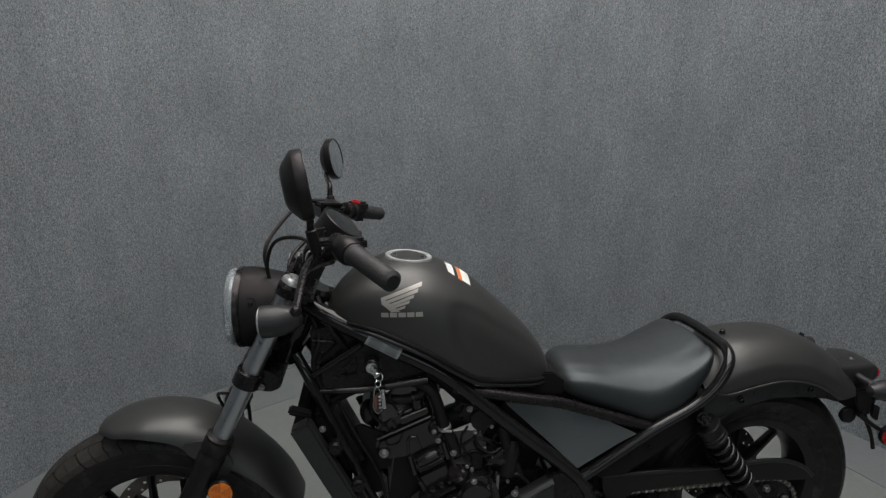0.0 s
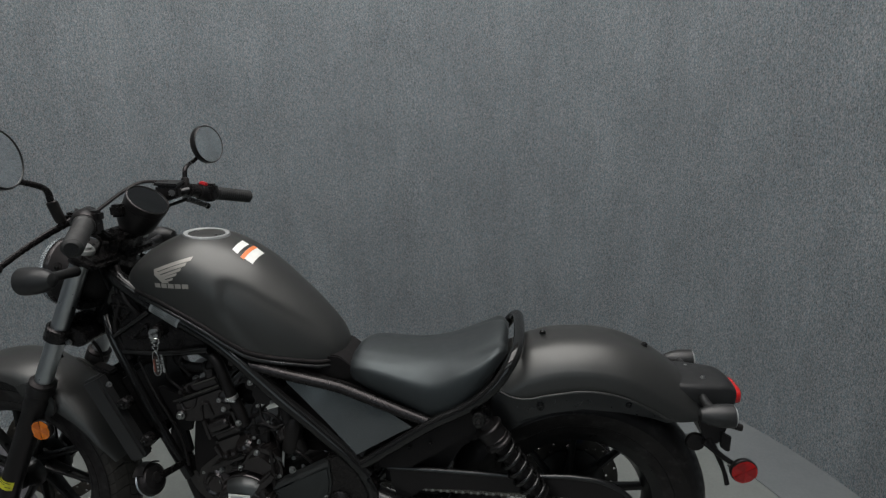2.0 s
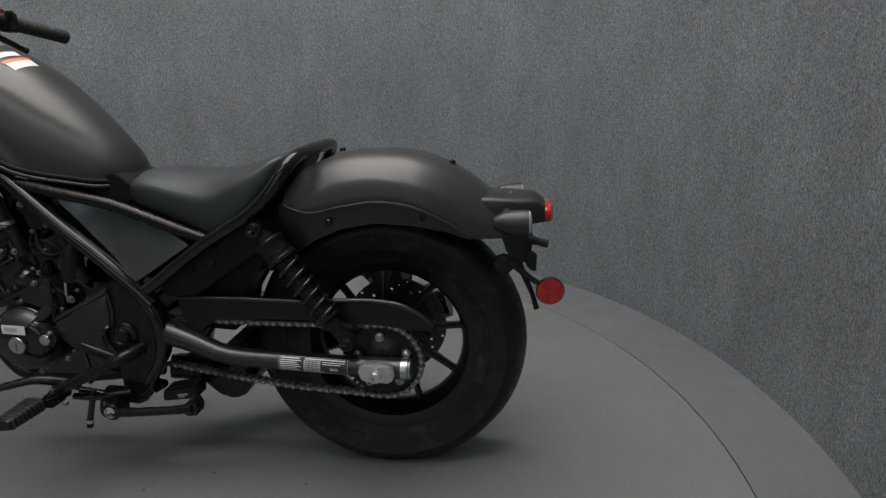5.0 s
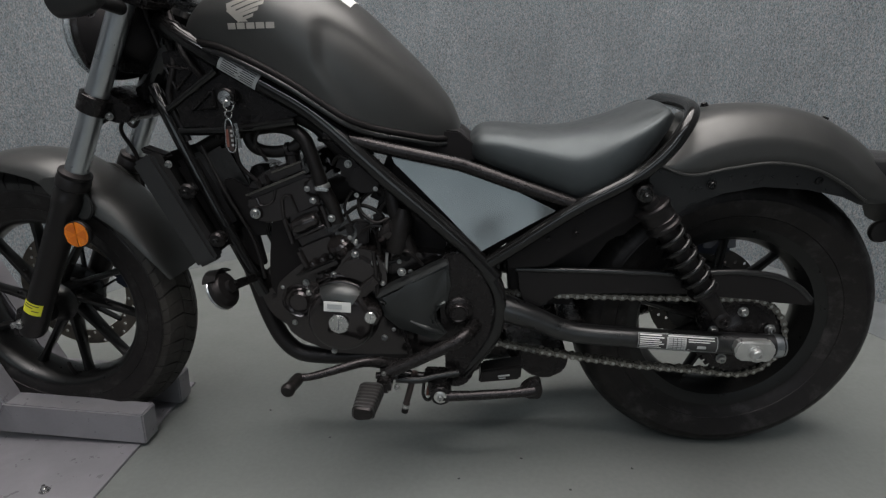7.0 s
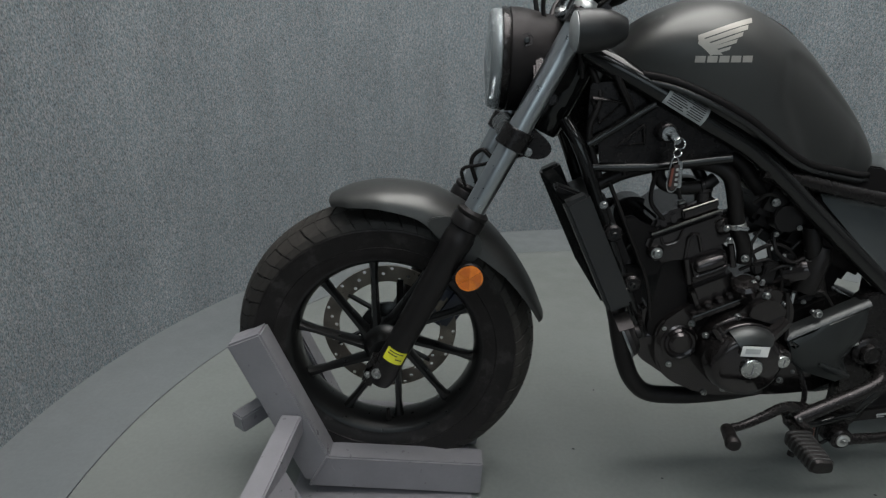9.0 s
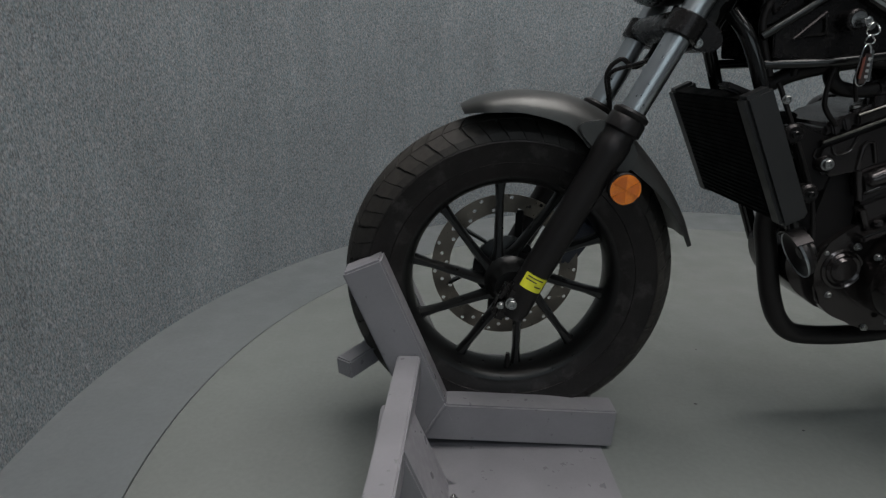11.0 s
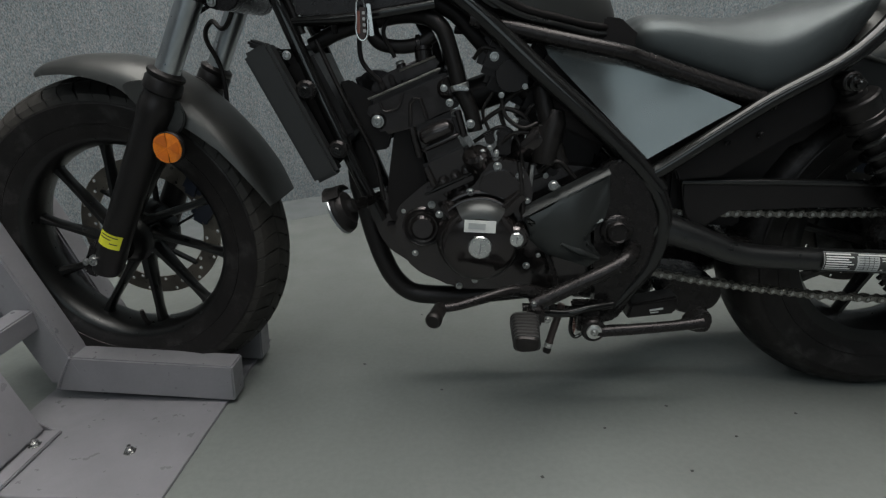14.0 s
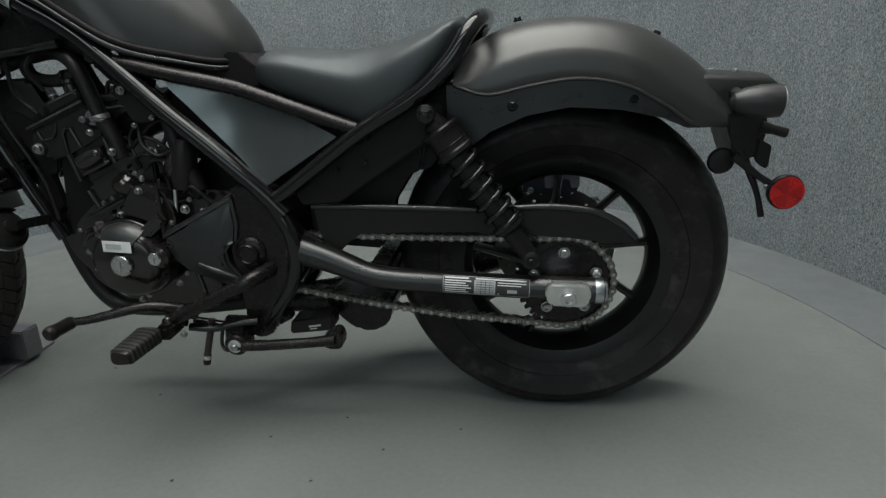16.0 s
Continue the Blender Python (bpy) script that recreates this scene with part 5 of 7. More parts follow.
mp("plate_bracket", merge(plate([(1.742, 0.588), (1.808, 0.590), (1.814, 0.562), (1.806, 0.530), (1.796, 0.512), (1.770, 0.512), (1.757, 0.545)], -0.045, 0.060, 0.005), tube([(1.776, -0.040, 0.530), (1.797, -0.044, 0.486), (1.812, -0.046, 0.450), (1.822, -0.046, 0.416)], [0.009, 0.007, 0.0055, 0.0065], 12, flat=0.8), tube([(1.765, -0.044, 0.520), (1.805, -0.050, 0.488), (1.840, -0.054, 0.466)], [0.008, 0.0065, 0.006], 12, flat=0.8), tube([(1.800, -0.040, 0.567), (1.822, -0.040, 0.562), (1.843, -0.040, 0.556)], [0.012, 0.008, 0.0085], 12), plate([(1.798, 0.550), (1.821, 0.537), (1.820, 0.500), (1.812, 0.500), (1.798, 0.512)], -0.050, -0.042, 0.002), turned([(0.0, -0.010), (0.020, -0.008), (0.023, 0.0), (0.020, 0.006), (0.008, 0.008)], (1.752, -0.025, 0.508), (0, -1, 0), 24)), M_PLASTIC, "black number plate bracket without a plate")
bolt(1.819, -0.054, 0.470, 0.0045)
reflector("rear_reflector", 1.848, -0.062, 0.462, 0.0270, M_REDREF, M_REDSHADE, "round red reflector on a black mount", (0.05, -1, 0.0))

for s in (-1, 1):
    sy = -0.127 if s < 0 else 0.195
    A, B = Vector((1.262, sy, 0.611)), Vector((1.430, sy, 0.366))
    d = (B - A).normalized()
    ln = (B - A).length
    sh = mp("shock_absorber", merge(turned([(0.008, -0.012), (0.014, -0.010), (0.014, 0.016), (0.0185, 0.019), (0.0185, 0.028), (0.0310, 0.030), (0.0335, 0.033), (0.0335, 0.037), (0.0310, 0.041), (0.0295, 0.046), (0.0300, 0.070), (0.0325, 0.073), (0.0325, 0.079), (0.027, 0.082), (0.0195, 0.084), (0.0190, 0.150), (0.0195, 0.155), (0.0200, 0.222), (0.0285, 0.224), (0.0285, 0.231), (0.019, 0.238), (0.016, 0.262), (0.014, ln + 0.010)], A, d, 28), turned([(0.012, -0.018), (0.015, -0.016), (0.015, 0.016), (0.012, 0.018)], A, (0, 1, 0), 18), turned([(0.012, -0.018), (0.015, -0.016), (0.015, 0.016), (0.012, 0.018)], B, (0, 1, 0), 18)), M_PLASTIC, "black shock absorber")
    mp("cap_ring", turned([(0.0297, 0.0), (0.0312, 0.0015), (0.0297, 0.003)], A + d * 0.060, d, 28, False), M_SATIN, parent=sh).matrix_basis = Matrix()
    u = d.orthogonal().normalized()
    w = d.cross(u)
    turns, n = 6.0, 170
    coil = [A + d * (0.080 + 0.144 * i / n) + 0.0262 * (math.cos(2 * math.pi * turns * i / n) * u + math.sin(2 * math.pi * turns * i / n) * w) for i in range(n + 1)]
    mp("spring", tube(coil, 0.0050, 10, smooth=False), M_BLACK, "glossy black coil spring", parent=sh).matrix_basis = Matrix()
    if s < 0:
        mp("shock_stud", turned([(0.013, 0.0), (0.013, 0.004), (0.0095, 0.005), (0.0095, 0.009), (0.0115, 0.010), (0.0115, 0.013), (0.0075, 0.014), (0.0075, 0.024), (0.005, 0.026)], (1.262, sy - 0.015, 0.611), (0.0, -1, -0.12), 20), M_BLACK, "ringed black upper mount stud")
        bolt(1.430, sy - 0.020, 0.366, 0.008, M_SATIN)

# -- swingarm, chain and guard --
for s in (-1, 1):
    sy = MID - 0.103 if s < 0 else 0.175
    mp("swingarm", tube([(1.000, sy - s * 0.015, 0.374), (1.050, sy - s * 0.009, 0.360), (1.095, sy - s * 0.005, 0.344), (1.135, sy - s * 0.002, 0.329), (1.180, sy - s * 0.000, 0.321), (1.275, sy, 0.315), (1.420, sy, 0.308), (1.556, sy, 0.303)], [0.030, 0.026, 0.0225, 0.021, 0.020, 0.020, 0.021, 0.0225], 24, 60), M_STAY, "satin black swingarm tube")
    mp("swingarm_end", turned([(0.0, -0.002), (0.0205, 0.0), (0.0232, -0.008), (0.0232, -0.02)], (1.560, sy, 0.303), (1, 0, 0), 20), M_SILVER if s < 0 else M_SATIN)
mp("swingarm_bridge", beam((1.16, MID - 0.095, 0.325), (1.16, 0.16, 0.325), 0.05, 0.034, 0.01), M_SATIN)
mp("axle_block", plate([(1.463, 0.330), (1.520, 0.329), (1.530, 0.318), (1.530, 0.300), (1.521, 0.286), (1.465, 0.288), (1.455, 0.302), (1.455, 0.318)], MID - 0.141, MID - 0.120, 0.004), M_ZINC, "bright axle adjuster block")
bolt(1.493, MID - 0.139, 0.305, 0.0150, M_ZINC)
mp("rear_axle", turned([(0.009, -0.13), (0.009, 0.21)], (1.492, MID, 0.302), (0, 1, 0), 14), M_CHROME)
SA, SB = (1.277, -0.1185, 0.3150), (1.430, -0.1185, 0.3074)
lab = mp("swingarm_label", tube_patch(SA, SB, 0.0222, 0.0, 1.0, -32, 58, 10), M_INK, "black and white printed label on the swingarm")
mp("label_patch", tube_patch(SA, SB, 0.0224, 0.365, 0.605, -28, 40, 8), M_GREYLBL, parent=lab).matrix_basis = Matrix()
for u0_, u1_, a0_, a1_ in ((0.01, 0.99, 54, 57), (0.01, 0.99, -31, -28), (0.01, 0.016, -31, 57), (0.984, 0.99, -31, 57)):
    mp("label_patch", tube_patch(SA, SB, 0.0225, u0_, u1_, a0_, a1_, 8), M_GREYLBL, parent=lab).matrix_basis = Matrix()
mp("label_line", tube_patch(SA, SB, 0.0226, 0.03, 0.30, 43, 50, 3), M_WHITE, parent=lab).matrix_basis = Matrix()
mp("label_line", tube_patch(SA, SB, 0.0226, 0.38, 0.95, 43, 50, 3), M_WHITE, parent=lab).matrix_basis = Matrix()
for k in range(6):
    mp("label_line", tube_patch(SA, SB, 0.0226, 0.03, 0.33 - 0.03 * ((k * 5) % 3), 31 - 10.5 * k, 36 - 10.5 * k, 2), M_WHITE, parent=lab).matrix_basis = Matrix()
    mp("label_line", tube_patch(SA, SB, 0.0226, 0.385, 0.590, 30 - 10.5 * k, 32.5 - 10.5 * k, 2), M_INK, parent=lab).matrix_basis = Matrix()
    if k < 2 or k == 5:
        mp("label_line", tube_patch(SA, SB, 0.0226, 0.63, 0.95 - 0.06 * k, 31 - 10.5 * k, 35 - 10.5 * k, 2), M_WHITE, parent=lab).matrix_basis = Matrix()
for u_ in (0.44, 0.49, 0.54):
    mp("label_line", tube_patch(SA, SB, 0.0226, u_, u_ + 0.006, -26, 38, 8), M_INK, parent=lab).matrix_basis = Matrix()
mp("label_mark", tube_patch(SA, SB, 0.0226, 0.74, 0.85, -12, 4, 3), M_GREYLBL, parent=lab).matrix_basis = Matrix()
guard = [(1.041, 0.453), (1.128, 0.449), (1.333, 0.442), (1.411, 0.443), (1.505, 0.445), (1.542, 0.438), (1.581, 0.418), (1.600, 0.402), (1.616, 0.384), (1.604, 0.379), (1.575, 0.384), (1.545, 0.386), (1.500, 0.392), (1.445, 0.396), (1.400, 0.402), (1.250, 0.402), (1.126, 0.402), (1.086, 0.363), (1.060, 0.370), (1.050, 0.408)]
mp("chain_guard", plate(guard, -0.100, -0.086, 0.004), M_PLASTIC, "satin black chain guard")
mp("chain_guard_lip", tube([(1.042, -0.097, 0.449), (1.20, -0.097, 0.4465), (1.343, -0.097, 0.443), (1.450, -0.097, 0.4475), (1.505, -0.097, 0.4445), (1.542, -0.097, 0.437), (1.581, -0.097, 0.4165), (1.606, -0.097, 0.392)], 0.0060, 10, 40), M_STAY, "rolled upper edge of the chain guard")
CY = -0.080
CC, CR = Vector((1.492, CY, 0.303)), 0.0855
top = [Vector((0.985, CY, 0.392)), Vector((1.12, CY, 0.389)), Vector((1.30, CY, 0.386)), Vector((1.472, CY, 0.3865))]
arc = [CC + CR * Vector((math.sin(a), 0, math.cos(a))) for a in [radians(-8 + 188 * k / 20) for k in range(21)]]
low = [Vector((1.44, CY, 0.222)), Vector((1.30, CY, 0.232)), Vector((1.185, CY, 0.247)), Vector((1.08, CY, 0.264)), Vector((0.985, CY, 0.282))]
line = top + arc + low
dense = []
for a, b in zip(line, line[1:]):
    for k in range(20):
        dense.append(a.lerp(b, k / 20))
marks, acc = [dense[0]], 0.0
for a, b in zip(dense, dense[1:]):
    acc += (b - a).length
    if acc >= 0.0159:
        marks.append(b)
        acc = 0.0
chain = mp("chain", tube([top[0], top[1], top[2], top[3]], 0.0028, 6), M_CHAIN, "oiled steel drive chain")


def link_mesh(h, gap, name):
    bms = []
    for s in (-1, 1):
        o = [(-0.008 + 0.0068 * math.cos(a), 0.0068 * math.sin(a)) for a in [radians(70 + 36.7 * k) for k in range(6)]] + [(0, -0.0036)] + [(0.008 + 0.0068 * math.cos(a), 0.0068 * math.sin(a)) for a in [radians(-110 + 36.7 * k) for k in range(6)]] + [(0, 0.0036)]
        bms.append(plate(o, s * gap - h / 2, s * gap + h / 2, 0))
    for x in (-0.008, 0.008):
        bms.append(turned([(0.0032, -gap - 0.0024), (0.0032, gap + 0.0024)], (x, 0, 0), (0, 1, 0), 8))
    ob = part(name, merge(*bms), M_CHAIN, chain)
    ob.data.materials.append(M_BOLT)
    for p in ob.data.polygons:
        if abs(p.normal.y) > 0.9 and abs(p.center.y) > gap + 0.0015:
            p.material_index = 1
    return ob


outer_link, inner_link = link_mesh(0.002, 0.0078, "link"), link_mesh(0.002, 0.0055, "link")
for i, (a, b) in enumerate(zip(marks, marks[1:])):
    src = outer_link if i % 2 else inner_link
    d = b - a
    m = shift(*((a + b) / 2), pose(0, 0, 0, 0, -math.degrees(math.atan2(d.z, d.x)), 0))
    if i < 2:
        src.matrix_basis = m
    else:
        share("link", src, chain, m)
for k in range(5):
    a = radians(21 + 72 * k)
    bolt(1.492 + 0.057 * math.cos(a), -0.088, 0.304 + 0.057 * math.sin(a), 0.0098)
mp("rear_caliper", merge(block(0.12, 0.05, 0.046, pose(1.468, 0.112, 0.440, 0, 8, 0), 0.012), block(0.05, 0.04, 0.03, pose(1.425, 0.105, 0.452, 0, 20, 0), 0.008)), M_BLUE, "dark rear brake caliper")
bolt(1.433, 0.078, 0.432, 0.006)
mp("caliper_plate", plate([(1.460, 0.473), (1.526, 0.474), (1.529, 0.438), (1.512, 0.436), (1.508, 0.456), (1.490, 0.458), (1.482, 0.446), (1.478, 0.436), (1.460, 0.437)], 0.074, 0.082, 0.002), M_STEEL, "grey caliper bracket plate")

# -- engine --
mp("crankcase", plate(smooth_outline([(0.575, 0.425), (0.640, 0.470), (0.720, 0.495), (0.800, 0.480), (0.900, 0.470), (0.955, 0.420), (0.960, 0.330), (0.915, 0.270), (0.840, 0.250), (0.740, 0.246), (0.660, 0.248), (0.622, 0.264), (0.586, 0.282), (0.556, 0.320), (0.548, 0.390)], 60), MID - 0.070, MID + 0.100, 0.012), M_ENGINE, "black engine crankcase")
gen_out = smooth_outline([(0.641, 0.413), (0.630, 0.385), (0.627, 0.348), (0.638, 0.311), (0.664, 0.288), (0.697, 0.283), (0.733, 0.297), (0.757, 0.328), (0.771, 0.361), (0.786, 0.413), (0.787, 0.450), (0.768, 0.486), (0.733, 0.495), (0.706, 0.481), (0.693, 0.452), (0.668, 0.440)], 72)
mp("crankcase_nose", plate(smooth_outline([(0.508, 0.366), (0.512, 0.410), (0.545, 0.440), (0.600, 0.420), (0.600, 0.300), (0.586, 0.282), (0.556, 0.300), (0.527, 0.324)], 40), -0.062, 0.070, 0.010), M_ENGINE, "black front of the crankcase")
mp("generator_flange", plate(gen_out, -0.118, -0.080, 0.006), M_ENGINE, "black engine side flange")
mp("cover_lobe", plate(smooth_outline([(0.699, 0.448), (0.708, 0.470), (0.738, 0.479), (0.758, 0.466), (0.774, 0.448), (0.772, 0.424), (0.740, 0.432), (0.714, 0.440)], 40), -0.129, -0.116, 0.005), M_ENGINE)
mp("cover_dome", turned([(0.0745, -0.010), (0.0745, 0.004), (0.0725, 0.012), (0.0665, 0.031), (0.0610, 0.040), (0.0530, 0.0445), (0.0, 0.0458)], (0.698, -0.118, 0.357), (0, -1, 0), 56), M_ENGINE, "round black generator cover")
# raised arch bands over the cover's crown
for r, h in ((0.0800, 0.120), (0.0740, 0.138)):
    arcp = [(0.698 + r * math.cos(a), -h, 0.360 + r * math.sin(a)) for a in [radians(44 + 92 * k / 14) for k in range(15)]]
    mp("cover_rib", tube(arcp, 0.0034, 8, smooth=False), M_CYL)
arch = [[Vector((0.698 + r * math.cos(radians(a)), y, 0.360 + r * math.sin(radians(a)))) for a in range(52, 129, 7)] for r, y in ((0.044, -0.1640), (0.047, -0.1658), (0.056, -0.1635), (0.066, -0.1555), (0.0725, -0.1440), (0.0740, -0.1340))]
mp("cover_crown", skin(arch, closed=False), M_CROWN, "sloped crown of the cover, its reflection painted grey")
for a_, b_, w_ in (((0.640, 0.428), (0.663, 0.389), 0.017), ((0.773, 0.440), (0.727, 0.402), 0.022)):
    mp("cover_boss", beam((a_[0], -0.126, a_[1]), (b_[0], -0.143, b_[1]), 0.024, w_, 0.006), M_CYL)
mp("timing_cap", turned([(0.020, 0.0), (0.020, 0.006), (0.018, 0.0078), (0.0, 0.008)], (0.699, MID - 0.149, 0.358), (0, -1, 0), 30), M_CHROME, "bright slotted cover cap")
mp("cap_slot", beam((0.698, MID - 0.1572, 0.347), (0.7005, MID - 0.1572, 0.367), 0.0014, 0.0018, 0), M_STEEL)
mp("timing_cap", turned([(0.0125, 0.0), (0.0125, 0.006), (0.011, 0.0075), (0.0, 0.0078)], (0.760, MID - 0.140, 0.368), (0, -1, 0), 24), M_CHROME, "bright slotted cover cap")
mp("cap_slot", beam((0.7595, MID - 0.148, 0.362), (0.761, MID - 0.148, 0.374), 0.0012, 0.0014, 0), M_STEEL)
mp("cap_boss", turned([(0.023, -0.040), (0.021, -0.002), (0.0165, 0.002)], (0.760, MID - 0.139, 0.368), (0, -1, 0), 24), M_ENGINE)
bar = mp("barcode_label", beam((0.673, MID - 0.1555, 0.3965), (0.725, MID - 0.1525, 0.3925), 0.0012, 0.021, 0.0004), M_WHITE, "white barcode label")
mp("label_bars", beam((0.680, MID - 0.1567, 0.3970), (0.708, MID - 0.1548, 0.3945), 0.0008, 0.010, 0), M_GREYLBL, parent=bar).matrix_basis = Matrix()
# cylinder block, leaning forward, in stepped stages
mp("cylinder", plate([(0.597, 0.490), (0.675, 0.523), (0.699, 0.475), (0.616, 0.436)], -0.086, 0.056, 0.010), M_CYL, "black cylinder block")
mp("cylinder_barrel", plate([(0.578, 0.544), (0.661, 0.576), (0.676, 0.523), (0.597, 0.489)], -0.093, 0.060, 0.012), M_CYL)
for a_, b_, yb_, rb_ in (((0.598, 0.527), (0.655, 0.550), -0.090, 0.016), ((0.600, 0.508), (0.664, 0.534), -0.090, 0.006)):
    p0, p1 = Vector((a_[0], yb_, a_[1])), Vector((b_[0], yb_, b_[1]))
    mp("barrel_bulge", tube([p0, p0.lerp(p1, 0.12), p0.lerp(p1, 0.5), p0.lerp(p1, 0.88), p1], [0.3 * rb_, 0.85 * rb_, rb_, 0.85 * rb_, 0.3 * rb_], 16), M_CYL)
for a_, b_ in (((0.606, 0.478), (0.621, 0.444)), ((0.678, 0.508), (0.692, 0.476)), ((0.584, 0.546), (0.596, 0.496)), ((0.662, 0.574), (0.674, 0.530))):
    mp("cylinder_rib", tube([(a_[0], -0.088, a_[1]), (b_[0], -0.088, b_[1])], 0.006, 10, smooth=False), M_CYL)
for bx, bz in ((0.640, 0.443), (0.661, 0.453), (0.680, 0.462)):
    mp("base_stud", turned([(0.009, -0.012), (0.009, 0.012), (0.0065, 0.018), (0.0, 0.020)], (bx, -0.092, bz), (-0.36, -0.15, 0.92), 14), M_CYL)
mp("base_flange", plate([(0.607, 0.421), (0.720, 0.472), (0.715, 0.484), (0.602, 0.434)], -0.108, 0.075, 0.004), M_CYL)
mp("flange_edge", tube([(0.604, -0.108, 0.434), (0.717, -0.108, 0.484)], 0.0025, 8, smooth=False), M_BLACK)
mp("cylinder_head", plate([(0.506, 0.562), (0.513, 0.590), (0.634, 0.637), (0.652, 0.630), (0.669, 0.592), (0.660, 0.571), (0.580, 0.544), (0.535, 0.532)], -0.086, 0.066, 0.008), M_CYL, "black cylinder head")
mp("head_rib", merge(tube([(0.582, -0.0865, 0.548), (0.583, -0.0885, 0.586), (0.590, -0.0885, 0.594), (0.600, -0.0885, 0.594), (0.611, -0.0865, 0.560)], 0.0034, 8, smooth=False), tube([(0.532, -0.0865, 0.588), (0.540, -0.0885, 0.574), (0.562, -0.0885, 0.580), (0.572, -0.0865, 0.604)], 0.0026, 8)), M_CYL)
mp("head_flange", beam((0.514, -0.012, 0.5925), (0.635, -0.012, 0.6395), 0.156, 0.007, 0.003), M_CYL)
# thin bright steel line laid on the black flange as its edge highlight
mp("head_edge_glint", tube([(0.513, -0.0895, 0.5945), (0.635, -0.0895, 0.6415)], 0.0022, 8, smooth=False), M_CHAIN)
mp("head_cover", plate([(0.514, 0.596), (0.634, 0.642), (0.630, 0.659), (0.612, 0.662), (0.552, 0.639), (0.520, 0.622)], -0.078, 0.060, 0.006), M_CYL, "black cylinder head cover")
mp("cover_block", plate([(0.566, 0.638), (0.628, 0.660), (0.632, 0.645), (0.570, 0.621)], -0.086, -0.070, 0.003), M_CYL)
# the block's upper edge highlight, also laid on as a bright line
mp("block_edge_glint", tube([(0.567, -0.0850, 0.6385), (0.627, -0.0850, 0.6600)], 0.0018, 6, smooth=False), M_CHAIN)
for xx, zz in ((0.534, 0.616), (0.552, 0.623), (0.590, 0.638)):
    mp("cover_ridge", beam((xx + 0.005, -0.0800, zz - 0.010), (xx - 0.002, -0.0780, zz + 0.010), 0.010, 0.010, 0.003), M_CYL)
plug = mp("cover_bolt_post", turned([(0.0085, -0.022), (0.0085, 0.006), (0.006, 0.008)], (0.570, -0.070, 0.642), (-0.3, 0, 0.95), 16), M_ENGINE)
mp("post_cap", turned([(0.0078, 0.0), (0.0078, 0.003), (0.005, 0.005), (0.0, 0.005)], (0.5675, -0.070, 0.6495), (-0.3, 0, 0.95), 16), M_BOLT, parent=plug).matrix_basis = Matrix()
mp("hose_neck", turned([(0.015, -0.01), (0.015, 0.02), (0.017, 0.022), (0.017, 0.028)], (0.608, -0.066, 0.650), (-0.1, 0, 1), 16), M_ENGINE)
mp("engine_hanger", plate([(0.462, 0.622), (0.482, 0.626), (0.512, 0.604), (0.548, 0.602), (0.556, 0.560), (0.540, 0.508), (0.516, 0.505), (0.500, 0.530), (0.478, 0.585)], -0.074, -0.064, 0.003), M_DEEP, "black engine hanger plate")
mp("engine_hanger", plate([(0.462, 0.622), (0.482, 0.626), (0.512, 0.604), (0.548, 0.602), (0.556, 0.560), (0.540, 0.508), (0.516, 0.505), (0.500, 0.530), (0.478, 0.585)], 0.060, 0.070, 0.003), M_SATIN)
mp("engine_front", plate(smooth_outline([(0.535, 0.430), (0.545, 0.500), (0.555, 0.540), (0.580, 0.545), (0.605, 0.470), (0.590, 0.390), (0.540, 0.375)], 36), MID - 0.055, MID + 0.06, 0.012), M_DEEP, "black front of the engine with exhaust port")
mp("oil_filter", turned([(0.0, 0.0), (0.024, 0.004), (0.030, 0.012), (0.030, 0.060)], (0.520, MID - 0.020, 0.360), (1, 0, 0.1), 24), M_ENGINE)
mp("spark_plug_cap", tube([(0.628, -0.02, 0.650), (0.620, -0.03, 0.680), (0.600, -0.02, 0.715)], 0.010, 12), M_RUBBER)
mp("thermostat_housing", turned([(0.018, 0), (0.020, 0.006), (0.020, 0.024), (0.014, 0.032)], (0.640, MID - 0.045, 0.605), (0.3, -0.8, 0.2), 18), M_ENGINE)
for bx, by, bz, br in ((0.527, -0.088, 0.558, 0.010), (0.641, -0.104, 0.611, 0.0055), (0.650, -0.104, 0.588, 0.006), (0.684, -0.104, 0.553, 0.007), (0.705, -0.110, 0.506, 0.006), (0.563, -0.084, 0.398, 0.0040), (0.581, -0.085, 0.318, 0.0055), (0.641, -0.117, 0.322, 0.006), (0.780, -0.130, 0.310, 0.006), (0.821, -0.132, 0.454, 0.008), (0.661, -0.085, 0.252, 0.006), (0.800, -0.132, 0.330, 0.004), (0.614, -0.086, 0.410, 0.0065), (0.629, -0.117, 0.401, 0.0060), (0.683, -0.117, 0.440, 0.0065), (0.729, -0.118, 0.484, 0.007), (0.766, -0.119, 0.467, 0.0065), (0.780, -0.118, 0.424, 0.005), (0.690, -0.100, 0.270, 0.0055)):
    bolt(bx, by, bz, br)
mp("bolt_mount", turned([(0.016, -0.02), (0.0145, 0.0), (0.012, 0.004)], (0.527, -0.086, 0.558), (0, -1, 0), 18), M_ENGINE)
mp("round_side_cover", turned([(0.038, -0.01), (0.038, 0.004), (0.034, 0.007), (0.031, 0.005), (0.027, 0.010), (0.023, 0.008), (0.018, 0.013), (0.0, 0.013)], (0.597, -0.083, 0.368), (0, -1, 0.05), 34), M_ENGINE, "black ringed side cover")
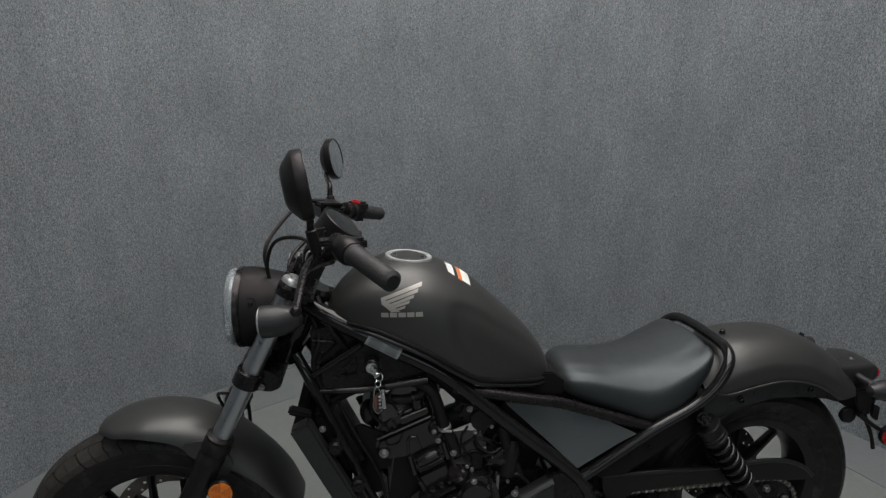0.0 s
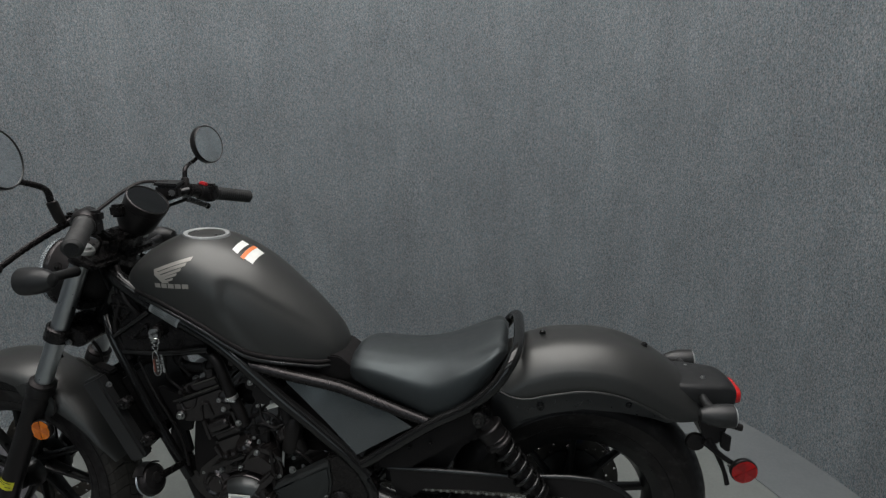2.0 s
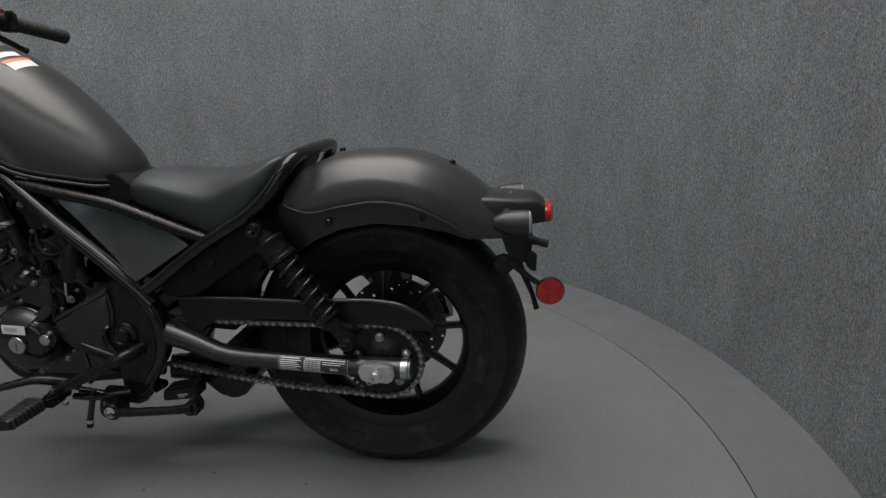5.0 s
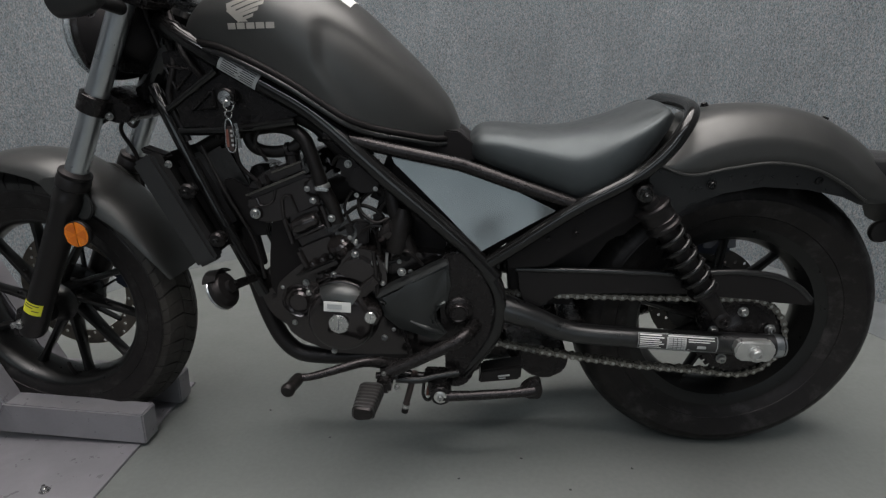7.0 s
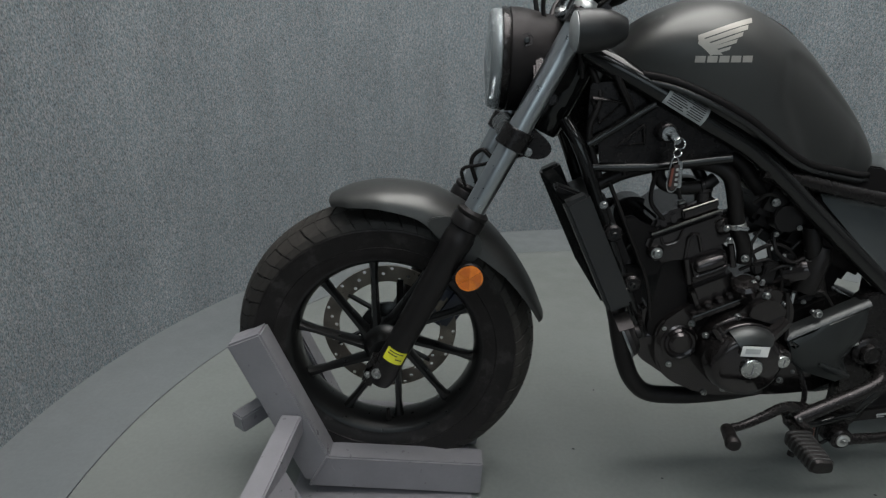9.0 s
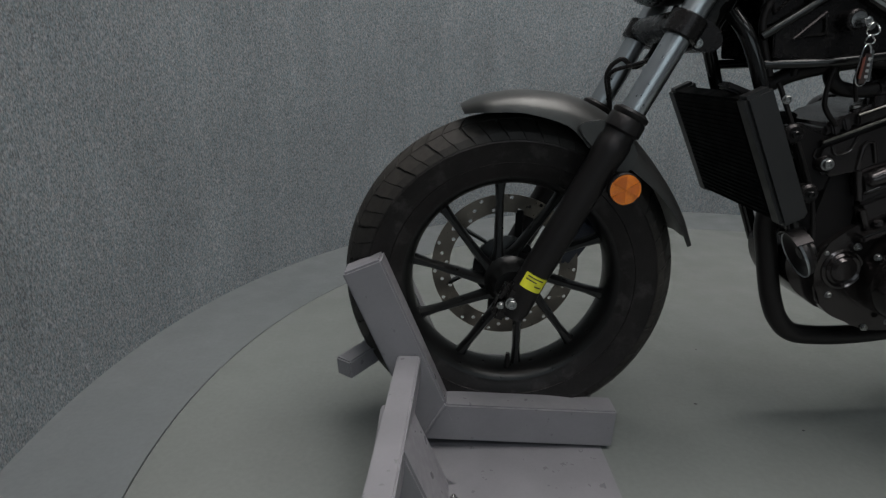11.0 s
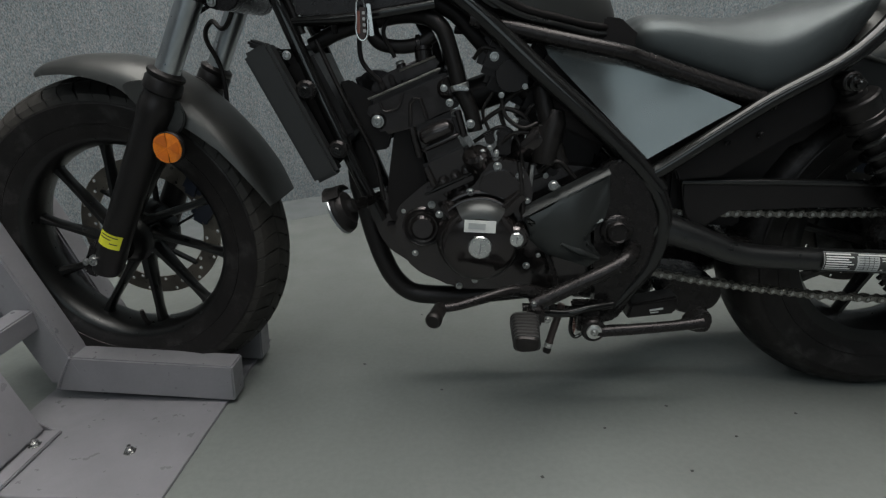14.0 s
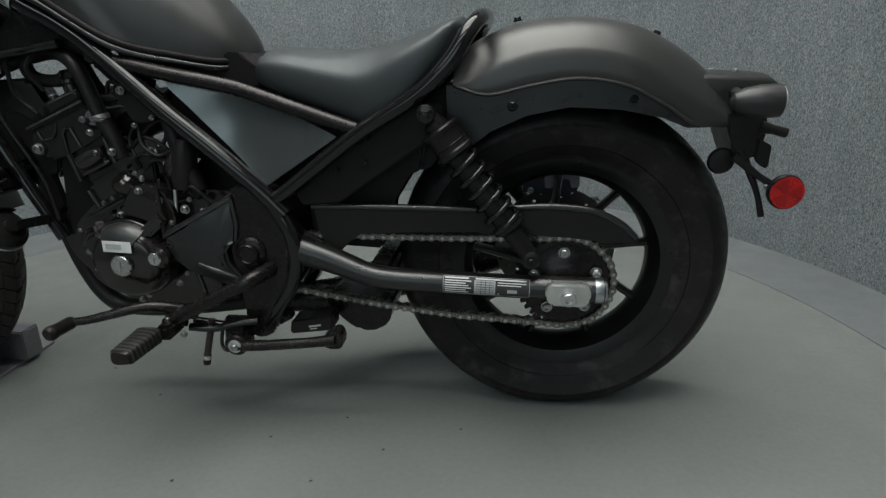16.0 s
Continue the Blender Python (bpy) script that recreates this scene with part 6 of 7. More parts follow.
# sprocket cover: two facets that meet in a ridge
bm = bmesh.new()
upper = [(0.771, 0.402), (0.840, 0.4375), (0.912, 0.4745), (0.915, 0.424), (0.909, 0.396), (0.886, 0.384)]
lower = [(0.888, 0.356), (0.907, 0.326), (0.886, 0.309), (0.811, 0.334), (0.781, 0.362)]
front_ = [bm.verts.new((x, -0.140, z)) for x, z in upper + lower]
back_ = [bm.verts.new((x, -0.100, z)) for x, z in upper + lower]
ra, rb = bm.verts.new((0.793, -0.150, 0.388)), bm.verts.new((0.862, -0.153, 0.366))
n_ = len(front_)
for k in range(n_):
    bm.faces.new((front_[k], front_[(k + 1) % n_], back_[(k + 1) % n_], back_[k]))
bm.faces.new((front_[0], front_[1], ra))
bm.faces.new((front_[1], front_[2], rb, ra))
for k in range(2, 6):
    bm.faces.new((front_[k], front_[k + 1], rb))
for k in range(6, 8):
    bm.faces.new((front_[k], front_[k + 1], rb))
bm.faces.new((front_[8], front_[9], ra, rb))
bm.faces.new((front_[9], front_[10], ra))
bm.faces.new((front_[10], front_[0], ra))
bmesh.ops.bevel(bm, geom=[e for e in bm.edges if all(v in front_ or v in (ra, rb) for v in e.verts)], offset=0.005, segments=2, affect="EDGES")
mp("sprocket_cover", bm, M_COVER, "satin dark sprocket cover", sharp=30)
mp("cover_crease", tube([(0.836, -0.1475, 0.356), (0.870, -0.1455, 0.340), (0.902, -0.142, 0.326)], [0.003, 0.0075, 0.003], 10), M_COVER)
mp("cover_edge", skin([[Vector((0.772 + 0.140 * u, -0.1412, 0.4010 + 0.0725 * u)), Vector((0.7705 + 0.140 * u, -0.1370, 0.4065 + 0.0725 * u)), Vector((0.770 + 0.140 * u, -0.1290, 0.4100 + 0.0725 * u)), Vector((0.770 + 0.140 * u, -0.1100, 0.4100 + 0.0725 * u)), Vector((0.772 + 0.140 * u, -0.1100, 0.4010 + 0.0725 * u))] for u in (0.0, 0.25, 0.5, 0.75, 1.0)]), M_COVER, "bevelled upper edge of the sprocket cover", sharp=60)
mp("pivot_cap", turned([(0.028, -0.004), (0.028, 0.001), (0.025, 0.004), (0.0195, 0.006), (0.0185, 0.015), (0.0165, 0.017), (0.014, 0.015), (0.0, 0.015)], (0.931, MID - 0.118, 0.374), (0, -1, 0), 32), M_SATIN, "round black pivot cap")
mp("cap_screw", beam((0.900, -0.142, 0.392), (0.898, -0.142, 0.397), 0.003, 0.012, 0.001), M_CHROME)
mp("throttle_body", merge(turned([(0.028, -0.05), (0.030, -0.04), (0.030, 0.03), (0.036, 0.04), (0.036, 0.06)], (0.715, MID, 0.600), (0.75, 0, 0.25), 20), block(0.05, 0.11, 0.05, pose(0.735, MID, 0.625, 0, 20, 0), 0.008), block(0.06, 0.05, 0.07, pose(0.730, MID - 0.055, 0.660, 0, 20, 0), 0.012)), M_PLASTIC, "black throttle body")
mp("starter_motor", turned([(0.020, -0.06), (0.026, -0.05), (0.026, 0.05), (0.020, 0.06)], (0.775, MID - 0.05, 0.505), (0.5, -0.5, 0.4), 20), M_ENGINE)
# two dark plates added only to close gaps where the wall shone through
mp("gap_filler", plate(smooth_outline([(0.800, 0.500), (0.830, 0.535), (0.890, 0.524), (0.902, 0.480), (0.880, 0.462), (0.82, 0.465)], 30), -0.050, 0.030, 0.006), M_DEEP, "dark filler plate added behind the starter")
mp("front_gap_filler", plate([(0.478, 0.520), (0.512, 0.520), (0.524, 0.438), (0.502, 0.432), (0.484, 0.462)], -0.058, -0.046, 0.003), M_DEEP)
mp("solenoid", turned([(0.020, -0.04), (0.022, -0.03), (0.022, 0.03), (0.014, 0.05)], (0.815, MID - 0.085, 0.525), (0.2, 0, 1), 18), M_RUBBER)
mp("sensor_housing", plate(smooth_outline([(0.727, 0.640), (0.745, 0.652), (0.768, 0.645), (0.778, 0.614), (0.750, 0.602), (0.730, 0.612)], 30), -0.102, -0.060, 0.006), M_PLASTIC)
mp("breather_hose", tube([(0.800, -0.095, 0.610), (0.808, -0.100, 0.570), (0.822, -0.100, 0.520), (0.836, -0.098, 0.480)], 0.0150, 14), M_RUBBER, "black rubber hose")
mp("hose_clip", turned([(0.0160, -0.006), (0.0172, -0.005), (0.0172, 0.005), (0.0160, 0.006)], (0.8145, -0.100, 0.548), (0.25, 0, -0.95), 18), M_ZINC)
for bx, by, bz, br in ((0.723, -0.100, 0.658, 0.007), (0.773, -0.103, 0.611, 0.0045), (0.735, -0.100, 0.598, 0.0045), (0.791, -0.090, 0.531, 0.005), (0.727, -0.100, 0.501, 0.0045)):
    bolt(bx, by, bz, br)
for keys in ([(0.725, -0.09, 0.505), (0.755, -0.10, 0.535), (0.790, -0.10, 0.532), (0.805, -0.10, 0.505)], [(0.735, -0.09, 0.598), (0.742, -0.10, 0.565), (0.770, -0.105, 0.545), (0.795, -0.10, 0.552)], [(0.690, -0.09, 0.655), (0.705, -0.10, 0.672), (0.725, -0.10, 0.668)], [(0.560, -0.08, 0.66), (0.545, -0.09, 0.70), (0.565, -0.08, 0.735)]):
    mp("wire", tube(keys, 0.0035, 8, 24), M_RUBBER)
mp("canister", turned([(0.022, -0.03), (0.024, -0.024), (0.024, 0.024), (0.018, 0.03)], (0.700, MID - 0.080, 0.482), (-0.3, -0.4, 0.8), 20), M_ENGINE)
for keys, r, nm in (([(0.524, -0.060, 0.726), (0.522, -0.062, 0.700), (0.536, -0.064, 0.682), (0.570, -0.066, 0.676), (0.604, -0.068, 0.681), (0.624, -0.066, 0.694)], 0.0118, "radiator_hose"), ([(0.415, -0.05, 0.680), (0.470, -0.05, 0.705), (0.560, -0.06, 0.724), (0.610, -0.08, 0.722), (0.637, -0.088, 0.706), (0.648, -0.09, 0.683), (0.660, -0.09, 0.64), (0.668, -0.09, 0.61), (0.684, -0.09, 0.575), (0.692, -0.09, 0.540)], 0.0136, "radiator_hose"), ([(0.51, -0.09, 0.73), (0.505, -0.085, 0.66), (0.535, -0.08, 0.62)], 0.004, "wire"), ([(0.70, -0.08, 0.55), (0.74, -0.09, 0.575), (0.78, -0.09, 0.555), (0.80, -0.08, 0.50)], 0.004, "wire"), ([(0.69, -0.08, 0.52), (0.735, -0.09, 0.545), (0.765, -0.09, 0.52), (0.775, -0.09, 0.46)], 0.0035, "wire"), ([(0.765, -0.12, 0.49), (0.770, -0.13, 0.44), (0.772, -0.135, 0.40)], 0.004, "wire"), ([(0.66, -0.06, 0.70), (0.72, -0.08, 0.69), (0.79, -0.07, 0.63), (0.80, -0.06, 0.56)], 0.006, "wire"), ([(0.43, -0.075, 0.69), (0.47, -0.085, 0.60), (0.515, -0.085, 0.50), (0.53, -0.09, 0.42)], 0.004, "wire"), ([(0.80, -0.10, 0.47), (0.83, -0.115, 0.49), (0.86, -0.11, 0.46)], 0.004, "wire"), ([(0.38, -0.05, 0.90), (0.40, -0.075, 0.84), (0.385, -0.08, 0.78), (0.41, -0.08, 0.70)], 0.006, "wire")):
    mp(nm, tube(keys, r, 10, 36), M_RUBBER, "black rubber hose" if "hose" in nm else "")
mp("hose_clip", turned([(0.0138, -0.005), (0.0152, -0.004), (0.0152, 0.004), (0.0138, 0.005)], (0.667, -0.090, 0.612), (0.25, 0, -0.95), 18), M_ZINC)
mp("clip_ear", beam((0.656, -0.104, 0.612), (0.682, -0.104, 0.609), 0.007, 0.007, 0.002), M_CHROME)
mp("hose_clip", turned([(0.0140, -0.004), (0.0150, -0.003), (0.0150, 0.003), (0.0140, 0.004)], (0.600, -0.068, 0.680), (1, 0, 0.15), 18), M_SATIN)
mp("wire_harness", tube([(0.598, -0.070, 0.755), (0.655, -0.072, 0.729), (0.690, -0.072, 0.694), (0.722, -0.070, 0.657), (0.750, -0.066, 0.625), (0.790, -0.060, 0.590)], 0.0140, 12, 36), M_DEEP, "taped black wire harness")
mp("coolant_bottle", plate(smooth_outline([(0.474, 0.612), (0.492, 0.634), (0.528, 0.634), (0.548, 0.612), (0.540, 0.575), (0.500, 0.560), (0.478, 0.580)], 36), 0.026, 0.072, 0.012), M_ENGINE, "black coolant bottle")
mp("throttle_cap", turned([(0.040, -0.030), (0.040, 0.004), (0.036, 0.016), (0.026, 0.026), (0.014, 0.031), (0.0, 0.032)], (0.632, 0.090, 0.634), (-0.25, 0, 0.97), 28), M_ENGINE, "black rounded throttle cap")

# radiator, horn, exhaust
rad = mp("radiator", block(0.030, 0.245, 0.215, pose(0.394, -0.006, 0.575, 0, -25, 0), 0.004), M_CORE, "black radiator")
for s in (-1, 1):
    mp("side_tank", block(0.046, 0.034, 0.226, pose(0.402, -0.006 + s * 0.136, 0.577, 0, -25, 0), 0.006), M_TANKSIDE, "satin black radiator side", parent=rad).matrix_basis = Matrix()
for k in range(24):
    u = -0.10 + 0.2 * k / 23
    mp("fin", block(0.003, 0.235, 0.0025, pose(0.394 - u * 0.42 - 0.0140, -0.006, 0.575 + u * 0.906 - 0.007, 0, -25, 0), 0), M_CORE, parent=rad).matrix_basis = Matrix()
mp("fan_shroud", block(0.055, 0.150, 0.165, pose(0.428, MID, 0.592, 0, -25, 0), 0.012), M_PLASTIC, "black radiator fan shroud")
mp("radiator_cap", block(0.05, 0.03, 0.012, pose(0.350, MID - 0.080, 0.680, 0, 20, 0), 0.004), M_PLASTIC)
for bx, bz in ((0.425, 0.615), (0.468, 0.520)):
    mp("radiator_bracket", turned([(0.014, -0.012), (0.016, 0.008), (0.012, 0.012)], (bx, MID - 0.124, bz), (0, -1, 0), 18), M_SATIN)
bolt(0.425, MID - 0.136, 0.615, 0.007, M_BLACK)
bolt(0.468, MID - 0.136, 0.520, 0.007, M_BLACK)
bolt(0.402, MID - 0.136, 0.668, 0.0065)
horn_ax, horn_at = Vector((-0.90, 0.09, -0.42)).normalized(), Vector((0.467, -0.150, 0.419))
hn = mp("horn", turned([(0.0, -0.026), (0.012, -0.025), (0.013, -0.018), (0.028, -0.015), (0.031, -0.011), (0.0375, -0.007), (0.0395, 0.0), (0.0385, 0.004), (0.035, 0.001), (0.026, -0.006), (0.012, -0.008), (0.010, -0.002), (0.0, -0.001)], horn_at, horn_ax, 36), M_PLASTIC, "round black horn with bright rim")
mp("horn_rim", turned([(0.0393, 0.001), (0.0408, 0.003), (0.0400, 0.0055), (0.0383, 0.004)], horn_at, horn_ax, 36, False), M_SILVER, parent=hn).matrix_basis = Matrix()
hood_u = (Vector((0, 0, 1)) - horn_ax * horn_ax.z).normalized()
hood_w = horn_ax.cross(hood_u)
mp("horn_hood", skin([[horn_at + horn_ax * d_ + r_ * (math.cos(radians(-48 + 9.6 * k)) * hood_u + math.sin(radians(-48 + 9.6 * k)) * hood_w) for d_, r_ in ((-0.018, 0.0395), (0.002, 0.0425), (0.009, 0.0450), (0.009, 0.0425), (-0.018, 0.0370))] for k in range(11)]), M_PLASTIC, "black hood over the horn", parent=hn).matrix_basis = Matrix()
mp("horn_bracket", beam((0.492, -0.148, 0.428), (0.520, -0.058, 0.420), 0.008, 0.018, 0.002), M_SATIN)
mp("exhaust_pipe", tube([(0.520, -0.02, 0.545), (0.482, -0.035, 0.500), (0.476, -0.030, 0.440), (0.487, -0.030, 0.387), (0.498, -0.030, 0.338), (0.511, -0.030, 0.292), (0.531, -0.030, 0.248), (0.563, -0.030, 0.217), (0.612, -0.030, 0.209), (0.680, -0.028, 0.209), (0.770, -0.015, 0.212), (0.900, 0.02, 0.213)], 0.0188, 18, 80), M_PLASTIC, "matt black exhaust header pipe")
mp("muffler", tube([(0.900, 0.05, 0.200), (1.02, 0.10, 0.185), (1.10, 0.16, 0.20), (1.35, 0.215, 0.26), (1.60, 0.23, 0.33)], [0.030, 0.045, 0.050, 0.055, 0.050], 20, 50), M_SATIN, "black muffler")
mp("chamber", plate(smooth_outline([(1.030, 0.240), (1.076, 0.250), (1.150, 0.238), (1.160, 0.210), (1.138, 0.180), (1.095, 0.176), (1.060, 0.200)], 36), -0.045, 0.06, 0.010), M_SATIN, "black exhaust chamber")
mp("canister_box", plate([(0.969, 0.192), (0.975, 0.222), (1.060, 0.238), (1.057, 0.203)], -0.104, -0.060, 0.004), M_PLASTIC, "flat black box below the chain")
mp("box_bracket", plate([(0.945, 0.205), (0.975, 0.222), (0.972, 0.235), (0.940, 0.240)], -0.095, -0.075, 0.003), M_SATIN)
mp("shield_mark", merge(beam((1.010, -0.1048, 0.2105), (1.034, -0.1048, 0.2145), 0.001, 0.0035, 0), beam((1.012, -0.1048, 0.2055), (1.026, -0.1048, 0.2075), 0.001, 0.002, 0)), M_GREYLBL)

# wiring and small fittings between the cylinder and the frame
for x, z, w, h, turn in ((0.741, 0.521, 0.024, 0.046, 4), (0.716, 0.528, 0.016, 0.022, -20), (0.772, 0.548, 0.018, 0.020, 12), (0.800, 0.520, 0.015, 0.034, -6), (0.823, 0.470, 0.020, 0.016, 25)):
    mp("connector", merge(block(w, 0.018, h, pose(x, -0.088, z, 0, turn, 0), 0.003), block(w * 1.15, 0.012, h * 0.22, pose(x, -0.092, z + h * 0.30, 0, turn, 0), 0.002)), M_PLASTIC, "black wiring connector")
for keys, r in (([(0.741, -0.088, 0.545), (0.735, -0.085, 0.575), (0.760, -0.080, 0.600), (0.800, -0.070, 0.610)], 0.0040), ([(0.741, -0.088, 0.498), (0.752, -0.092, 0.470), (0.785, -0.088, 0.455), (0.830, -0.080, 0.470)], 0.0035), ([(0.772, -0.088, 0.558), (0.790, -0.088, 0.580), (0.815, -0.080, 0.560), (0.812, -0.080, 0.515), (0.823, -0.086, 0.480)], 0.0035), ([(0.716, -0.086, 0.538), (0.705, -0.080, 0.570), (0.722, -0.075, 0.600)], 0.0030)):
    mp("wire", tube(keys, r, 8, 24), M_RUBBER, "black wiring")
mp("clutch_rod", tube([(0.789, -0.102, 0.482), (0.785, -0.106, 0.440), (0.782, -0.108, 0.404)], 0.0035, 8), M_ZINC, "bright clutch cable end")
mp("clip", merge(block(0.010, 0.004, 0.012, pose(0.780, -0.099, 0.532, 0, 8, 0), 0.001)), M_GREYLBL)
for x, z, r in ((0.716, 0.512, 0.0045), (0.757, 0.556, 0.0040), (0.812, 0.463, 0.0045), (0.834, 0.442, 0.0050), (0.797, 0.566, 0.0035), (0.728, 0.505, 0.0040), (0.766, 0.480, 0.0040)):
    bolt(x, -0.100, z, r)

# foot controls and stand
mp("peg_bracket", tube([(0.962, -0.125, 0.340), (0.945, -0.165, 0.336), (0.915, -0.178, 0.322), (0.850, -0.183, 0.291), (0.785, -0.187, 0.260)], [0.0150, 0.0140, 0.0125, 0.0125, 0.0140], 20, 40), M_SATIN, "black footpeg bracket")
mp("bracket_brace", tube([(0.800, -0.14, 0.236), (0.87, -0.13, 0.222), (0.955, -0.115, 0.225)], 0.009, 12), M_BLACK)


def oval(profile, flat=0.70):
    """A turned shape along the footpeg, pressed flat."""
    bm = turned(profile, (0, 0, 0), (-0.03, -1, -0.02), 28)
    for v in bm.verts:
        r = math.hypot(v.co.x, v.co.z)
        if r > 1e-6:
            c, s = abs(v.co.x) / r, abs(v.co.z) / r
            k = (c ** 4 + s ** 4) ** -0.25
            v.co.x *= k
            v.co.z *= k
        v.co.z *= flat
        v.co = v.co * 0.92 + Vector((0.770, -0.222, 0.253))
    return bm


peg = mp("footpeg", oval([(0.0, 0.0), (0.017, 0.001), (0.0235, 0.006), (0.0240, 0.030), (0.0210, 0.080), (0.0198, 0.090), (0.0170, 0.094), (0.0, 0.0955)]), M_RUBBER, "ribbed black rubber footpeg")
for k in range(8):
    y = 0.012 + 0.0105 * k
    r = 0.0256 - 0.00045 * k
    mp("rib", oval([(r - 0.004, y - 0.0032), (r - 0.0006, y - 0.0022), (r, y), (r - 0.0006, y + 0.0022), (r - 0.004, y + 0.0032)]), M_GRIP, parent=peg).matrix_basis = Matrix()
mp("peg_hinge", merge(block(0.028, 0.050, 0.028, pose(0.790, -0.200, 0.252, 0, 0, 0), 0.006), turned([(0.007, -0.022), (0.007, 0.022)], (0.792, -0.186, 0.256), (1, 0, 0), 12)), M_SATIN)
bolt(0.812, -0.196, 0.238, 0.006)
bolt(0.788, -0.198, 0.268, 0.005)
mp("shift_lever", tube([(0.822, -0.158, 0.262), (0.800, -0.172, 0.274), (0.775, -0.186, 0.286), (0.745, -0.200, 0.292), (0.700, -0.220, 0.287), (0.660, -0.234, 0.281), (0.634, -0.240, 0.280)], [0.014, 0.013, 0.0115, 0.0095, 0.0085, 0.0075, 0.0075], 14), M_SATIN, "black gear shift lever")
mp("shift_toe", turned([(0.0, -0.004), (0.010, -0.002), (0.0115, 0.002), (0.0115, 0.034), (0.013, 0.036), (0.013, 0.044), (0.010, 0.048), (0.0, 0.048)], (0.634, -0.238, 0.279), (-0.20, -1, -0.02), 18), M_RUBBER)
mp("shift_rod", tube([(0.83, -0.14, 0.255), (0.83, -0.135, 0.29), (0.815, -0.125, 0.335)], 0.005, 8), M_SATIN)
mp("side_stand", tube([(0.898, -0.172, 0.203), (0.96, -0.170, 0.206), (1.03, -0.167, 0.211), (1.082, -0.164, 0.217)], [0.011, 0.010, 0.0095, 0.011], 14), M_SATIN, "black side stand folded up")
mp("stand_foot", plate(smooth_outline([(1.055, 0.205), (1.090, 0.200), (1.096, 0.225), (1.085, 0.238), (1.060, 0.222)], 20), -0.168, -0.140, 0.004), M_SATIN)
mp("stand_pivot", merge(block(0.045, 0.035, 0.045, pose(0.892, -0.150, 0.212, 0, 0, 0), 0.008), plate([(0.86, 0.245), (0.92, 0.245), (0.915, 0.205), (0.87, 0.200)], -0.145, -0.125, 0.004)), M_SATIN)
mp("pivot_boss", turned([(0.021, -0.02), (0.021, 0.0), (0.018, 0.003)], (0.895, -0.175, 0.206), (0, -1, 0), 26), M_SATIN)
mp("pivot_washer", turned([(0.0128, 0.0), (0.0128, 0.003), (0.0115, 0.004), (0.007, 0.004)], (0.895, -0.178, 0.206), (0, -1, 0), 28), M_ZINC, "bright stand pivot bolt")
bolt(0.895, -0.181, 0.206, 0.0065, M_BOLT)
spring = [(0.865 + 0.012 * i / 60 + 0.004 * math.cos(i * 1.3), -0.135 + 0.004 * math.sin(i * 1.3), 0.180 + 0.06 * i / 60) for i in range(61)]
mp("stand_spring", tube(spring, 0.0016, 5, smooth=False), M_COPPER)
mp("stand_switch", tube([(0.822, -0.156, 0.172), (0.842, -0.150, 0.245)], 0.0065, 12, smooth=False), M_FOB, "dark brown stand damper")
mp("switch_collar", tube([(0.8205, -0.156, 0.164), (0.8225, -0.156, 0.173)], 0.0075, 12, smooth=False), M_CHROME)
mp("switch_end", turned([(0.0, -0.006), (0.007, -0.004), (0.0075, 0.004), (0.005, 0.010)], (0.819, -0.156, 0.157), (0.2, 0, 1), 14), M_RUBBER)
mp("brace_tube", tube([(0.805, -0.165, 0.236), (0.85, -0.160, 0.232), (0.885, -0.155, 0.238), (0.93, -0.145, 0.242)], 0.0075, 12), M_BLACK)
mp("stand_hook", tube([(0.862, -0.150, 0.235), (0.858, -0.158, 0.200), (0.866, -0.160, 0.186), (0.878, -0.160, 0.192)], 0.0035, 8), M_BLACK)
mp("lock_cylinder", turned([(0.017, -0.004), (0.016, 0.022), (0.014, 0.024), (0.0, 0.0245)], (0.510, MID - 0.078, 0.783), (0, -1, 0), 24), M_SATIN)
mp("lock_face", turned([(0.0130, 0.0), (0.0120, 0.0035), (0.0, 0.004)], (0.510, MID - 0.102, 0.783), (0, -1, 0), 24), M_CHROME, "bright ignition lock")

# -- the keys that hang from the lock --
keys_ob = thing("key_bunch", 0.525, -0.128, 0.69, label="keys with a silver and red-brown fob hanging from the ignition", category="keys")


def kp(name, bm, material, label=""):
    bm.transform(Matrix.Translation((-0.525, 0.128, -0.69)))
    return part(name, bm, material, keys_ob, label)


kp("key", merge(beam((0.510, -0.117, 0.783), (0.510, -0.130, 0.783), 0.008, 0.002, 0), block(0.012, 0.005, 0.020, pose(0.517, -0.134, 0.777, 0, -35, 0), 0.002)), M_CHROME, "bright ignition key")
for rx_, rz_, rr_ in ((0.523, 0.769, 0.0090), (0.521, 0.754, 0.0065)):
    ring = [(rx_ + rr_ * math.cos(2 * math.pi * k / 24), -0.136 + 0.003 * math.sin(4 * math.pi * k / 24), rz_ + rr_ * math.sin(2 * math.pi * k / 24)) for k in range(25)]
    kp("key_ring", tube(ring, 0.0014, 6, smooth=False), M_CHROME, "thin steel key ring")
loop = [(0.519 + 0.0095 * math.cos(a) * (1.0 if math.sin(a) < 0 else 0.75), -0.137, 0.717 + 0.030 * math.copysign(abs(math.sin(a)) ** 0.55, math.sin(a))) for a in [2 * math.pi * k / 32 for k in range(33)]]
kp("fob_frame", tube(loop, 0.0017, 8, smooth=False), M_CHROME, "bent silver wire round the fob")
kp("fob", block(0.015, 0.006, 0.050, pose(0.520, -0.137, 0.712, 0, 3, 0), 0.003), M_FOB, "dark red-brown key fob")
kp("fob_inset", block(0.0045, 0.002, 0.032, pose(0.5150, -0.1402, 0.713, 0, 3, 0), 0.0008), M_COPPER)
